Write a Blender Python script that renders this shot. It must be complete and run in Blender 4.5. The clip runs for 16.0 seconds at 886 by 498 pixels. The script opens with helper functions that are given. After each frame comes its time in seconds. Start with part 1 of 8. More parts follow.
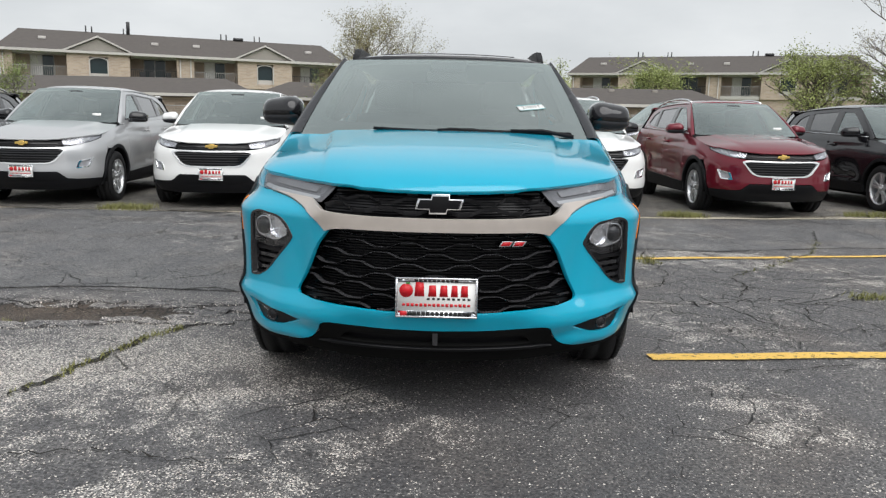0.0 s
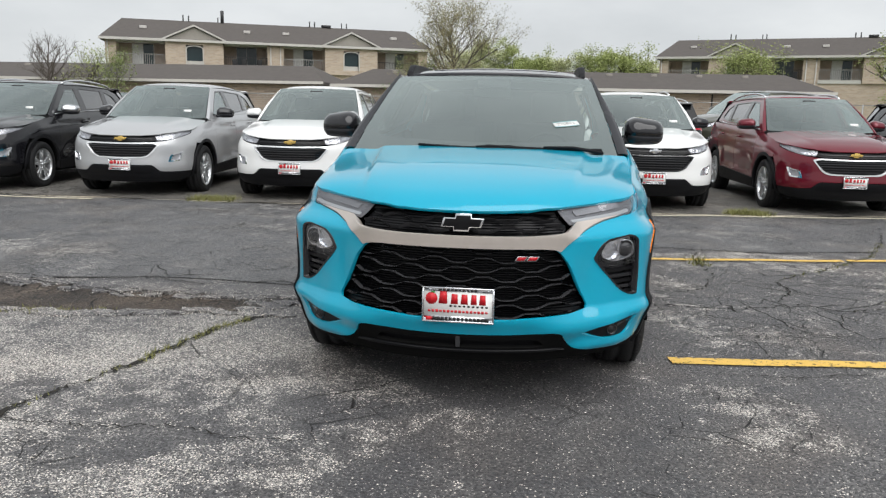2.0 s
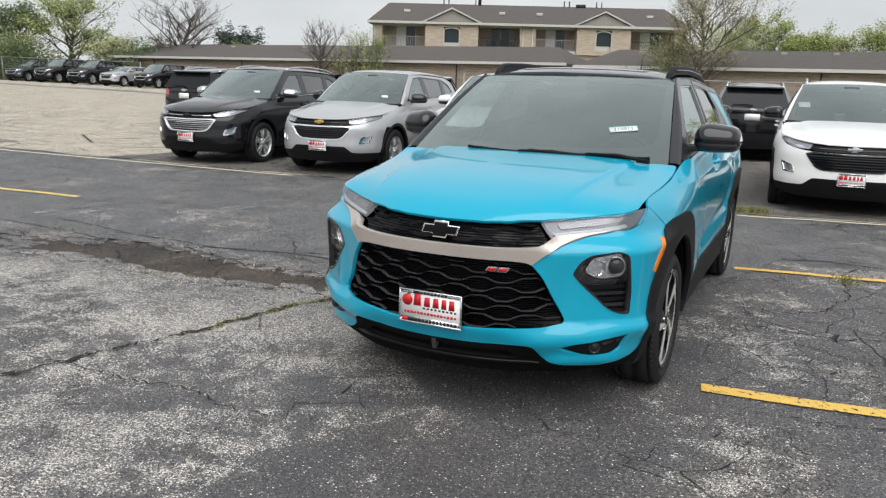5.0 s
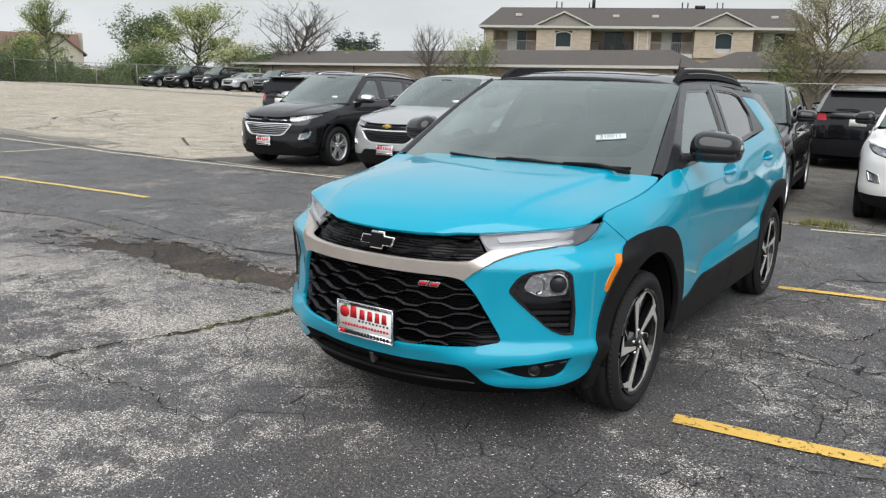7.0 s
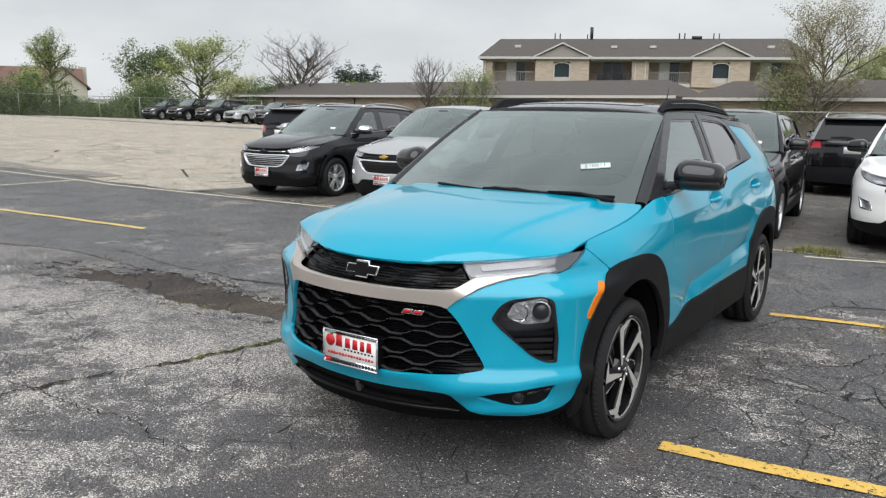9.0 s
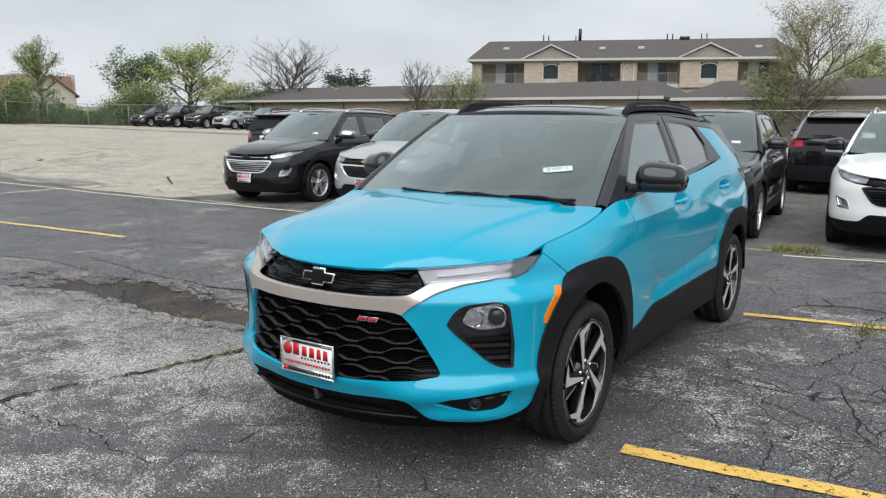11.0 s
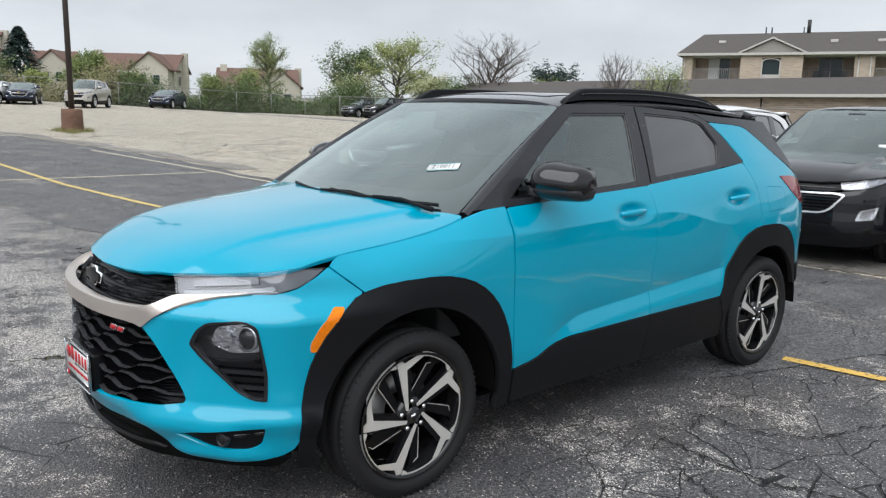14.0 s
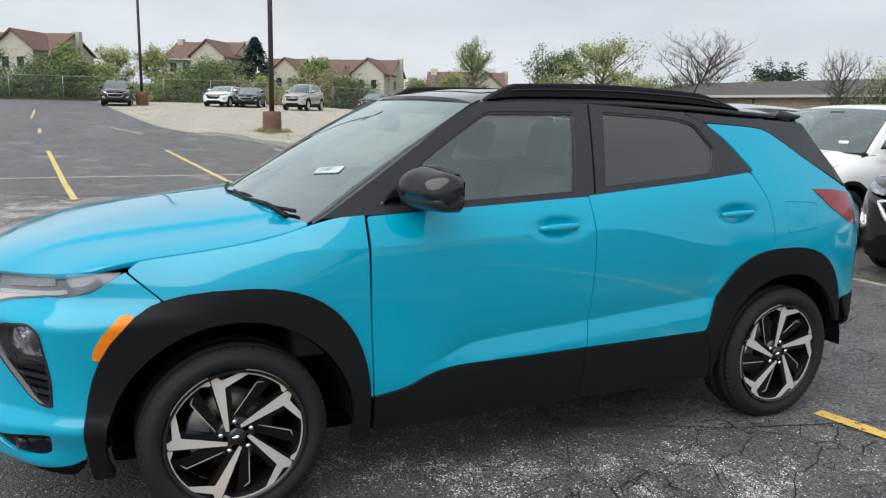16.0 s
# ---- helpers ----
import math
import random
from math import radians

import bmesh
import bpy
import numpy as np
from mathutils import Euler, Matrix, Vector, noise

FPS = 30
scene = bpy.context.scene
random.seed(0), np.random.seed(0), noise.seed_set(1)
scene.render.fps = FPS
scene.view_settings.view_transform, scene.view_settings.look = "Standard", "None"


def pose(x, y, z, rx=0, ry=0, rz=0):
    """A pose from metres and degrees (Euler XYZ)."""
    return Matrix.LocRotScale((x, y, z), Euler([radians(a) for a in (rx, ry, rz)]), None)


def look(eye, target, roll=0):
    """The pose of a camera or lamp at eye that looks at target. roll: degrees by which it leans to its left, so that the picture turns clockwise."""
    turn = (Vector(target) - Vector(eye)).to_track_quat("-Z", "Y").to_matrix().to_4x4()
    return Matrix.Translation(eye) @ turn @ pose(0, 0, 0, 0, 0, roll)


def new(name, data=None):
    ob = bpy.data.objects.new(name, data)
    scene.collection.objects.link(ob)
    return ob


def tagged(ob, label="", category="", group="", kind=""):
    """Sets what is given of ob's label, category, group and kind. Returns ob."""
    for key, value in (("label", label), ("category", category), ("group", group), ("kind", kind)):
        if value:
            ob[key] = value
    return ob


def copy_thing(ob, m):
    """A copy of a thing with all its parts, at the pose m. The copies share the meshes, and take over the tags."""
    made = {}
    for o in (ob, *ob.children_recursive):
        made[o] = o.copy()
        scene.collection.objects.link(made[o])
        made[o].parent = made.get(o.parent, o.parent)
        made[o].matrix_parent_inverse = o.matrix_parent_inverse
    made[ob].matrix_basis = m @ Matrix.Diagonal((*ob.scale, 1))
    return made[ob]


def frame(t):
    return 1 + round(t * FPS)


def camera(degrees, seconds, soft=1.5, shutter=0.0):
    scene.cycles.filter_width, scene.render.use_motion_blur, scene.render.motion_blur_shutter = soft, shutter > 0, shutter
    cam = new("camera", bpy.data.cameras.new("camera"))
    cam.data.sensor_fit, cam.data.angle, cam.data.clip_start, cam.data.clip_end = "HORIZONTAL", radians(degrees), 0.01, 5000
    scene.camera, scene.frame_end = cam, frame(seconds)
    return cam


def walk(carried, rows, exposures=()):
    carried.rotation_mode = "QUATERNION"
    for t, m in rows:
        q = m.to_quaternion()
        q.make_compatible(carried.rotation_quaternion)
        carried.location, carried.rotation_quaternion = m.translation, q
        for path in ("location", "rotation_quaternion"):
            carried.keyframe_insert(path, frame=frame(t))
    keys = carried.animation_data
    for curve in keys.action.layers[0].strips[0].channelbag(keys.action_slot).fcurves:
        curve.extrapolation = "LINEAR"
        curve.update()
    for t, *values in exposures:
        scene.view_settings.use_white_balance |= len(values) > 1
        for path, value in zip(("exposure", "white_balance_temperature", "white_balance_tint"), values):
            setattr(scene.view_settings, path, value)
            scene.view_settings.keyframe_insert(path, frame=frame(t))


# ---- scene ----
cam = camera(59.6, 16.0, 1.3)
PATH = [
    (0, (0.07, -2.963, 1.14), (0.04, -0.988, 0.827), 1.2),
    (0.5, (0.093, -2.957, 1.153), (0.042, -0.983, 0.835), 1.1),
    (1, (0.128, -2.961, 1.198), (0.038, -0.99, 0.871), 1.1),
    (1.5, (0.196, -3.081, 1.26), (0.044, -1.116, 0.919), 1.1),
    (2, (0.332, -3.306, 1.328), (0.09, -1.354, 0.97), 1.2),
    (2.5, (0.503, -3.417, 1.421), (0.159, -1.483, 1.043), 1.3),
    (3, (0.791, -3.501, 1.47), (0.339, -1.593, 1.074), 1.4),
    (3.5, (0.965, -3.498, 1.476), (0.408, -1.62, 1.072), 1.6),
    (4, (1.136, -3.377, 1.477), (0.474, -1.533, 1.072), 1.7),
    (6.5, (1.931, -2.652, 1.506), (0.877, -1.009, 1.069), 1.4),
    (7, (2.061, -2.551, 1.51), (0.96, -0.936, 1.089), 1.4),
    (7.5, (2.131, -2.528, 1.511), (1.0, -0.927, 1.113), 1.3),
    (8, (2.135, -2.529, 1.508), (0.996, -0.929, 1.133), 1.3),
    (8.5, (2.139, -2.533, 1.512), (1.008, -0.923, 1.153), 1.1),
    (9, (2.145, -2.539, 1.514), (1.03, -0.915, 1.168), 1.0),
    (11.5, (2.324, -2.341, 1.528), (1.219, -0.709, 1.191), 0.1),
    (12, (2.384, -2.106, 1.489), (1.238, -0.503, 1.148), 0.4),
    (12.5, (2.486, -1.766, 1.512), (1.272, -0.216, 1.161), 0.7),
    (13, (2.74, -1.516, 1.502), (1.442, -0.039, 1.141), 1.1),
    (13.5, (2.972, -1.265, 1.504), (1.572, 0.117, 1.141), 1.2),
    (14, (3.091, -0.905, 1.506), (1.594, 0.372, 1.149), 1.3),
    (14.5, (3.28, -0.58, 1.511), (1.69, 0.581, 1.159), 1.4),
    (15, (3.496, -0.266, 1.535), (1.828, 0.78, 1.186), 1.5),
    (15.5, (3.531, 0.062, 1.493), (1.797, 0.994, 1.139), 1.4),
    (16, (3.538, 0.424, 1.515), (1.753, 1.251, 1.153), 1.2),
]
walk(cam, [(t, look(eye, target, roll)) for t, eye, target, roll in PATH], [(0.0, 0.06, 6350, 10), (9.0, 0.04, 6300, 10), (12.0, 0.03, 6100, 10), (16.0, 0.06, 6100, 10)])


# ---------------------------------------------------------------- light
SUN_EL, SUN_AZ = radians(56), radians(150)
world = bpy.data.worlds.new("overcast_sky")
scene.world = world
world.use_nodes = True
wn, wl = world.node_tree.nodes, world.node_tree.links
wn.clear()
w_out = wn.new("ShaderNodeOutputWorld")
w_bg = wn.new("ShaderNodeBackground")
w_sky = wn.new("ShaderNodeTexSky")
w_sky.sky_type, w_sky.sun_disc = "NISHITA", False
w_sky.sun_elevation, w_sky.sun_rotation = SUN_EL, SUN_AZ
w_sky.air_density, w_sky.dust_density = 1.0, 3.0
w_co = wn.new("ShaderNodeTexCoord")
w_map = wn.new("ShaderNodeMapping")
w_map.inputs["Scale"].default_value = (1.0, 1.0, 2.6)
w_noise = wn.new("ShaderNodeTexNoise")
w_noise.inputs["Scale"].default_value = 2.2
w_noise.inputs["Detail"].default_value = 6.0
w_noise.inputs["Roughness"].default_value = 0.55
w_ramp = wn.new("ShaderNodeValToRGB")
w_ramp.color_ramp.elements[0].position, w_ramp.color_ramp.elements[0].color = 0.30, (6.15, 6.35, 6.42, 1)
w_ramp.color_ramp.elements[1].position, w_ramp.color_ramp.elements[1].color = 0.68, (8.5, 8.62, 8.55, 1)
w_mix = wn.new("ShaderNodeMix")
w_mix.data_type = "RGBA"
w_mix.inputs["Factor"].default_value = 0.93
w_bg.inputs["Strength"].default_value = 0.1
wl.new(w_co.outputs["Generated"], w_map.inputs["Vector"])
wl.new(w_map.outputs["Vector"], w_noise.inputs["Vector"])
wl.new(w_noise.outputs["Fac"], w_ramp.inputs["Fac"])
wl.new(w_sky.outputs["Color"], w_mix.inputs["A"])
wl.new(w_ramp.outputs["Color"], w_mix.inputs["B"])
wl.new(w_mix.outputs["Result"], w_bg.inputs["Color"])
wl.new(w_bg.outputs["Background"], w_out.inputs["Surface"])

sun = new("sun", bpy.data.lights.new("sun", "SUN"))
sun.data.energy, sun.data.angle, sun.data.color = 3.0, radians(75), (1.0, 0.98, 0.95)
sun.matrix_world = look((0, 0, 50), Vector((0, 0, 50)) - Vector((math.sin(SUN_AZ) * math.cos(SUN_EL), math.cos(SUN_AZ) * math.cos(SUN_EL), math.sin(SUN_EL))))


# ---------------------------------------------------------------- materials
def nodes_of(name):
    m = bpy.data.materials.new(name)
    m.use_nodes = True
    t = m.node_tree
    return m, t.nodes, t.links, t.nodes["Principled BSDF"]


def pbr(name, color, rough=0.5, metal=0.0, coat=0.0, var=0.12, vscale=6.0, bump=0.0, bscale=60.0, rvar=0.08, emit=0.0, rand=0.0, alpha=1.0, spec=0.4):
    """A surface with colour and gloss that vary at two scales, and fine relief."""
    m, n, l, b = nodes_of(name)
    co = n.new("ShaderNodeTexCoord")
    big, fine = n.new("ShaderNodeTexNoise"), n.new("ShaderNodeTexNoise")
    big.inputs["Scale"].default_value, big.inputs["Detail"].default_value = vscale, 4.0
    fine.inputs["Scale"].default_value, fine.inputs["Detail"].default_value = bscale, 3.0
    for q in (big, fine):
        l.new(co.outputs["Object"], q.inputs["Vector"])
    add = n.new("ShaderNodeMath")
    add.operation = "MULTIPLY_ADD"
    l.new(fine.outputs["Fac"], add.inputs[0])
    add.inputs[1].default_value = 0.5
    l.new(big.outputs["Fac"], add.inputs[2])
    rng = n.new("ShaderNodeMapRange")
    rng.inputs["From Min"].default_value, rng.inputs["From Max"].default_value = 0.4, 1.1
    rng.inputs["To Min"].default_value, rng.inputs["To Max"].default_value = 1 - var, 1 + var
    l.new(add.outputs[0], rng.inputs["Value"])
    val = rng.outputs["Result"]
    if rand:
        oi = n.new("ShaderNodeObjectInfo")
        r2 = n.new("ShaderNodeMapRange")
        r2.inputs["To Min"].default_value, r2.inputs["To Max"].default_value = 1 - rand, 1 + rand
        l.new(oi.outputs["Random"], r2.inputs["Value"])
        mul = n.new("ShaderNodeMath")
        mul.operation = "MULTIPLY"
        l.new(val, mul.inputs[0])
        l.new(r2.outputs["Result"], mul.inputs[1])
        val = mul.outputs[0]
    sc = n.new("ShaderNodeVectorMath")
    sc.operation = "SCALE"
    sc.inputs[0].default_value = color
    l.new(val, sc.inputs["Scale"])
    l.new(sc.outputs["Vector"], b.inputs["Base Color"])
    rr = n.new("ShaderNodeMapRange")
    rr.inputs["To Min"].default_value, rr.inputs["To Max"].default_value = max(0.0, rough - rvar), min(1.0, rough + rvar)
    l.new(big.outputs["Fac"], rr.inputs["Value"])
    l.new(rr.outputs["Result"], b.inputs["Roughness"])
    b.inputs["Metallic"].default_value = metal
    b.inputs["Coat Weight"].default_value = coat
    b.inputs["Coat Roughness"].default_value = 0.03
    b.inputs["Specular IOR Level"].default_value = 0.1 if coat else spec
    b.inputs["Alpha"].default_value = alpha
    if emit:
        b.inputs["Emission Color"].default_value = (*color, 1)
        b.inputs["Emission Strength"].default_value = emit
    if bump:
        bp = n.new("ShaderNodeBump")
        bp.inputs["Strength"].default_value, bp.inputs["Distance"].default_value = bump, 0.01
        l.new(fine.outputs["Fac"], bp.inputs["Height"])
        l.new(bp.outputs["Normal"], b.inputs["Normal"])
    return m


def car_paint(name, color, metal=0.0, rough=0.35, flake=0.0):
    """Coated paint with a fine flake and a film of dust."""
    m, n, l, b = nodes_of(name)
    co = n.new("ShaderNodeTexCoord")
    dust = n.new("ShaderNodeTexNoise")
    dust.inputs["Scale"].default_value, dust.inputs["Detail"].default_value = 3.0, 6.0
    l.new(co.outputs["Object"], dust.inputs["Vector"])
    spots = n.new("ShaderNodeTexVoronoi")
    spots.inputs["Scale"].default_value = 900.0
    l.new(co.outputs["Object"], spots.inputs["Vector"])
    rng = n.new("ShaderNodeMapRange")
    rng.inputs["To Min"].default_value, rng.inputs["To Max"].default_value = 1 - flake, 1 + flake
    l.new(spots.outputs["Distance"], rng.inputs["Value"])
    sc = n.new("ShaderNodeVectorMath")
    sc.operation = "SCALE"
    sc.inputs[0].default_value = color
    l.new(rng.outputs["Result"], sc.inputs["Scale"])
    l.new(sc.outputs["Vector"], b.inputs["Base Color"])
    b.inputs["Metallic"].default_value, b.inputs["Roughness"].default_value = metal, rough
    b.inputs["Coat Weight"].default_value = 1.0
    b.inputs["Specular IOR Level"].default_value = 0.1
    cr = n.new("ShaderNodeMapRange")
    cr.inputs["From Min"].default_value, cr.inputs["From Max"].default_value = 0.35, 0.75
    cr.inputs["To Min"].default_value, cr.inputs["To Max"].default_value = 0.025, 0.10
    l.new(dust.outputs["Fac"], cr.inputs["Value"])
    l.new(cr.outputs["Result"], b.inputs["Coat Roughness"])
    return m


def glass(name, tint, gloss=(1, 1, 1), face=0.05, power=4.0):
    """A thin pane: tinted see-through with a mirror film that grows towards grazing angles. face: its share straight on."""
    m, n, l, b = nodes_of(name)
    n.remove(b)
    out = n["Material Output"]
    tr, gl, mx = n.new("ShaderNodeBsdfTransparent"), n.new("ShaderNodeBsdfGlossy"), n.new("ShaderNodeMixShader")
    lw = n.new("ShaderNodeLayerWeight")
    pw = n.new("ShaderNodeMath")
    pw.operation = "POWER"
    pw.inputs[1].default_value = power
    l.new(lw.outputs["Facing"], pw.inputs[0])
    rg = n.new("ShaderNodeMapRange")
    rg.inputs["To Min"].default_value, rg.inputs["To Max"].default_value = face, 1.0
    l.new(pw.outputs[0], rg.inputs["Value"])
    tr.inputs["Color"].default_value = (*tint, 1)
    gl.inputs["Color"].default_value = (*gloss, 1)
    gl.inputs["Roughness"].default_value = 0.015
    l.new(rg.outputs["Result"], mx.inputs["Fac"])
    l.new(tr.outputs["BSDF"], mx.inputs[1])
    l.new(gl.outputs["BSDF"], mx.inputs[2])
    l.new(mx.outputs["Shader"], out.inputs["Surface"])
    return m


M_BLUE = car_paint("turquoise_paint", (0.0040, 0.322, 0.474), metal=0.0, rough=0.3, flake=0.06)
M_GLOSSBLACK = pbr("gloss_black", (0.012, 0.012, 0.014), 0.12, coat=1.0, var=0.1, rvar=0.03)
M_ROOFBLACK = pbr("black_roof_paint", (0.026, 0.027, 0.031), 0.30, coat=1.0, var=0.1, rvar=0.04)
M_PILLAR = pbr("satin_black_trim", (0.030, 0.031, 0.035), 0.26, coat=0.5, var=0.1, rvar=0.05)
M_CLAD = pbr("black_plastic_cladding", (0.0090, 0.0092, 0.0108), 0.5, var=0.12, bump=0.15, bscale=350, rvar=0.05, spec=0.16)
M_GRILLE = pbr("grille_black", (0.006, 0.006, 0.007), 0.3, var=0.1, rvar=0.05, spec=0.2)
# base lighter than grille_black: sky glint on the ridges put into the colour
M_GRILLE_LINE = pbr("grille_ridge_black", (0.045, 0.045, 0.048), 0.24, coat=0.8, var=0.1, rvar=0.05)
M_UNDER = pbr("underbody_black", (0.005, 0.005, 0.005), 0.8, var=0.3, spec=0.08)
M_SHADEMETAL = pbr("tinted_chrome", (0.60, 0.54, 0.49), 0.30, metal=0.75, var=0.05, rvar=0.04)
M_CHROME = pbr("chrome", (0.75, 0.76, 0.78), 0.08, metal=1.0, var=0.04, rvar=0.03)
M_BRIGHT = pbr("bright_trim", (0.82, 0.83, 0.84), 0.25, metal=0.55, var=0.05)
M_TYRE = pbr("tyre_rubber", (0.011, 0.011, 0.012), 0.72, var=0.25, vscale=9, bump=0.2, bscale=180)
M_RIMBLACK = pbr("rim_gloss_black", (0.012, 0.012, 0.013), 0.15, coat=0.8, var=0.1, rvar=0.04)
M_MACHINED = pbr("machined_aluminium", (0.66, 0.64, 0.61), 0.32, metal=0.35, var=0.08, bscale=300, bump=0.03)
M_ALLOY = pbr("silver_alloy", (0.72, 0.73, 0.74), 0.3, metal=0.8, var=0.1)
M_DISC = pbr("brake_disc_steel", (0.3, 0.28, 0.27), 0.4, metal=0.9, var=0.3)
M_LAMPBACK = pbr("lamp_housing_grey", (0.24, 0.24, 0.25), 0.25, metal=0.5, var=0.2, vscale=30)
M_LAMPGREY = pbr("lamp_housing_pale", (0.15, 0.15, 0.16), 0.22, metal=0.3, var=0.25, vscale=25)
M_LAMPDARK = pbr("lamp_housing_dark", (0.012, 0.012, 0.014), 0.25, var=0.2)
M_LAMPWHITE = pbr("lamp_diffuser_white", (0.34, 0.35, 0.36), 0.3, var=0.06)
M_REFLECTOR = pbr("lamp_reflector", (0.9, 0.9, 0.92), 0.06, metal=1.0, var=0.1, vscale=60, bump=1.0, bscale=38)
M_AMBER = pbr("amber_plastic", (0.85, 0.22, 0.005), 0.25, coat=0.5, var=0.12, vscale=60, bump=0.1, bscale=120)
M_LAMPBRIGHT = pbr("bright_lamp_housing", (0.42, 0.42, 0.44), 0.22, metal=0.6, var=0.3, vscale=25)
M_RED = pbr("red_lamp_plastic", (0.24, 0.008, 0.016), 0.15, coat=1.0, var=0.15, vscale=30)
M_LENS = glass("clear_lens", (0.90, 0.91, 0.93), face=0.05)
M_WINDSCREEN = glass("windscreen_glass", (0.50, 0.57, 0.54), (0.90, 1.0, 0.98), face=0.175, power=2.2)
M_WINDOW = glass("side_window_glass", (0.66, 0.74, 0.72), (0.93, 1.0, 0.99), face=0.17, power=3.0)
M_TAILRED = pbr("bright_red_lamp_plastic", (0.50, 0.012, 0.03), 0.12, coat=1.0, var=0.15, vscale=30)
M_REARGLASS = pbr("dark_rear_glass", (0.012, 0.013, 0.015), 0.10, var=0.2, vscale=3, coat=0.3)
M_PRIVACY = glass("privacy_glass", (0.10, 0.105, 0.11), face=0.12, power=3.0)
M_SEAT = pbr("seat_cloth", (0.03, 0.03, 0.032), 0.85, var=0.2, bump=0.3, bscale=300)
M_DASH = pbr("dash_plastic", (0.035, 0.036, 0.038), 0.7, var=0.15, bump=0.2, bscale=250)
M_HEADLINER = pbr("headliner_grey", (0.28, 0.28, 0.27), 0.9, var=0.1)
M_WHITE = pbr("white_enamel", (0.78, 0.78, 0.76), 0.35, var=0.04)
M_PRINTRED = pbr("red_print", (0.55, 0.012, 0.02), 0.4, var=0.05)
M_PRINTBLACK = pbr("black_print", (0.012, 0.012, 0.012), 0.4, var=0.05)
M_PRINTGREEN = pbr("green_print", (0.05, 0.25, 0.06), 0.4, var=0.05)
M_TEAL = pbr("teal_print", (0.05, 0.35, 0.38), 0.4, var=0.05)
M_GOLD = pbr("gold_badge", (0.75, 0.52, 0.16), 0.25, metal=0.8, var=0.1)


# ---------------------------------------------------------------- building with meshes
def link_mesh(name, me, parent=None, label=""):
    ob = new(name, me)
    if parent is not None:
        ob.parent = parent
    if label:
        ob["label"] = label
    return ob


def part(name, bm, material, parent, label="", smooth=True):
    """One mesh object out of a bmesh, under a thing or a part."""
    me = bpy.data.meshes.new(name)
    bm.normal_update()
    for f in bm.faces:
        f.smooth = smooth
    bm.to_mesh(me)
    bm.free()
    me.materials.append(material)
    return link_mesh(name, me, parent, label)


def raw(name, verts, faces, material, parent, label="", smooth=False, normals=None):
    me = bpy.data.meshes.new(name)
    me.from_pydata([tuple(map(float, v)) for v in verts], [], [tuple(map(int, f)) for f in faces])
    me.materials.append(material)
    me.polygons.foreach_set("use_smooth", [smooth] * len(me.polygons))
    if normals is not None:
        me.normals_split_custom_set_from_vertices([tuple(map(float, v)) for v in normals])
    me.update()
    return link_mesh(name, me, parent, label)


def thing(name, label, category, m=None, group="", kind=""):
    ob = new(name)
    ob.empty_display_size = 0.1
    if m is not None:
        ob.matrix_world = m
    return tagged(ob, label, category, group, kind)


def box_bm(x0, x1, y0, y1, z0, z1, bevel=0.0, segs=2, bm=None):
    b = bm or bmesh.new()
    r = bmesh.ops.create_cube(b, size=1.0, matrix=Matrix.Translation(((x0 + x1) / 2, (y0 + y1) / 2, (z0 + z1) / 2)) @ Matrix.Diagonal((abs(x1 - x0), abs(y1 - y0), abs(z1 - z0), 1)))
    if bevel:
        es = {e for v in r["verts"] for e in v.link_edges}
        bmesh.ops.bevel(b, geom=list(es), offset=bevel, segments=segs, affect="EDGES", profile=0.6)
    return b


def tube_bm(points, radii, sides=8, cap=True, bm=None):
    """A round bar along a line."""
    b = bm or bmesh.new()
    pts = [Vector(p) for p in points]
    if not hasattr(radii, "__len__"):
        radii = [radii] * len(pts)
    rings = []
    for i, p in enumerate(pts):
        d = (pts[min(i + 1, len(pts) - 1)] - pts[max(i - 1, 0)]).normalized()
        a = d.orthogonal().normalized() if i == 0 else (a - d * a.dot(d)).normalized()
        c = d.cross(a)
        rings.append([b.verts.new(p + (a * math.cos(2 * math.pi * k / sides) + c * math.sin(2 * math.pi * k / sides)) * radii[i]) for k in range(sides)])
    for r0, r1 in zip(rings, rings[1:]):
        for k in range(sides):
            b.faces.new((r0[k], r0[(k + 1) % sides], r1[(k + 1) % sides], r1[k]))
    if cap:
        b.faces.new(rings[0][::-1])
        b.faces.new(rings[-1])
    return b


def lathe_bm(profile, segs=48, axis="x", bm=None):
    """profile: (along, radius) pairs turned round the axis."""
    b = bm or bmesh.new()
    rings = []
    for a, r in profile:
        ring = []
        for k in range(segs):
            c, s = math.cos(2 * math.pi * k / segs) * r, math.sin(2 * math.pi * k / segs) * r
            ring.append(b.verts.new((a, c, s) if axis == "x" else (c, s, a)))
        rings.append(ring)
    for r0, r1 in zip(rings, rings[1:]):
        for k in range(segs):
            b.faces.new((r0[k], r1[k], r1[(k + 1) % segs], r0[(k + 1) % segs]))
    bmesh.ops.recalc_face_normals(b, faces=b.faces)
    return b


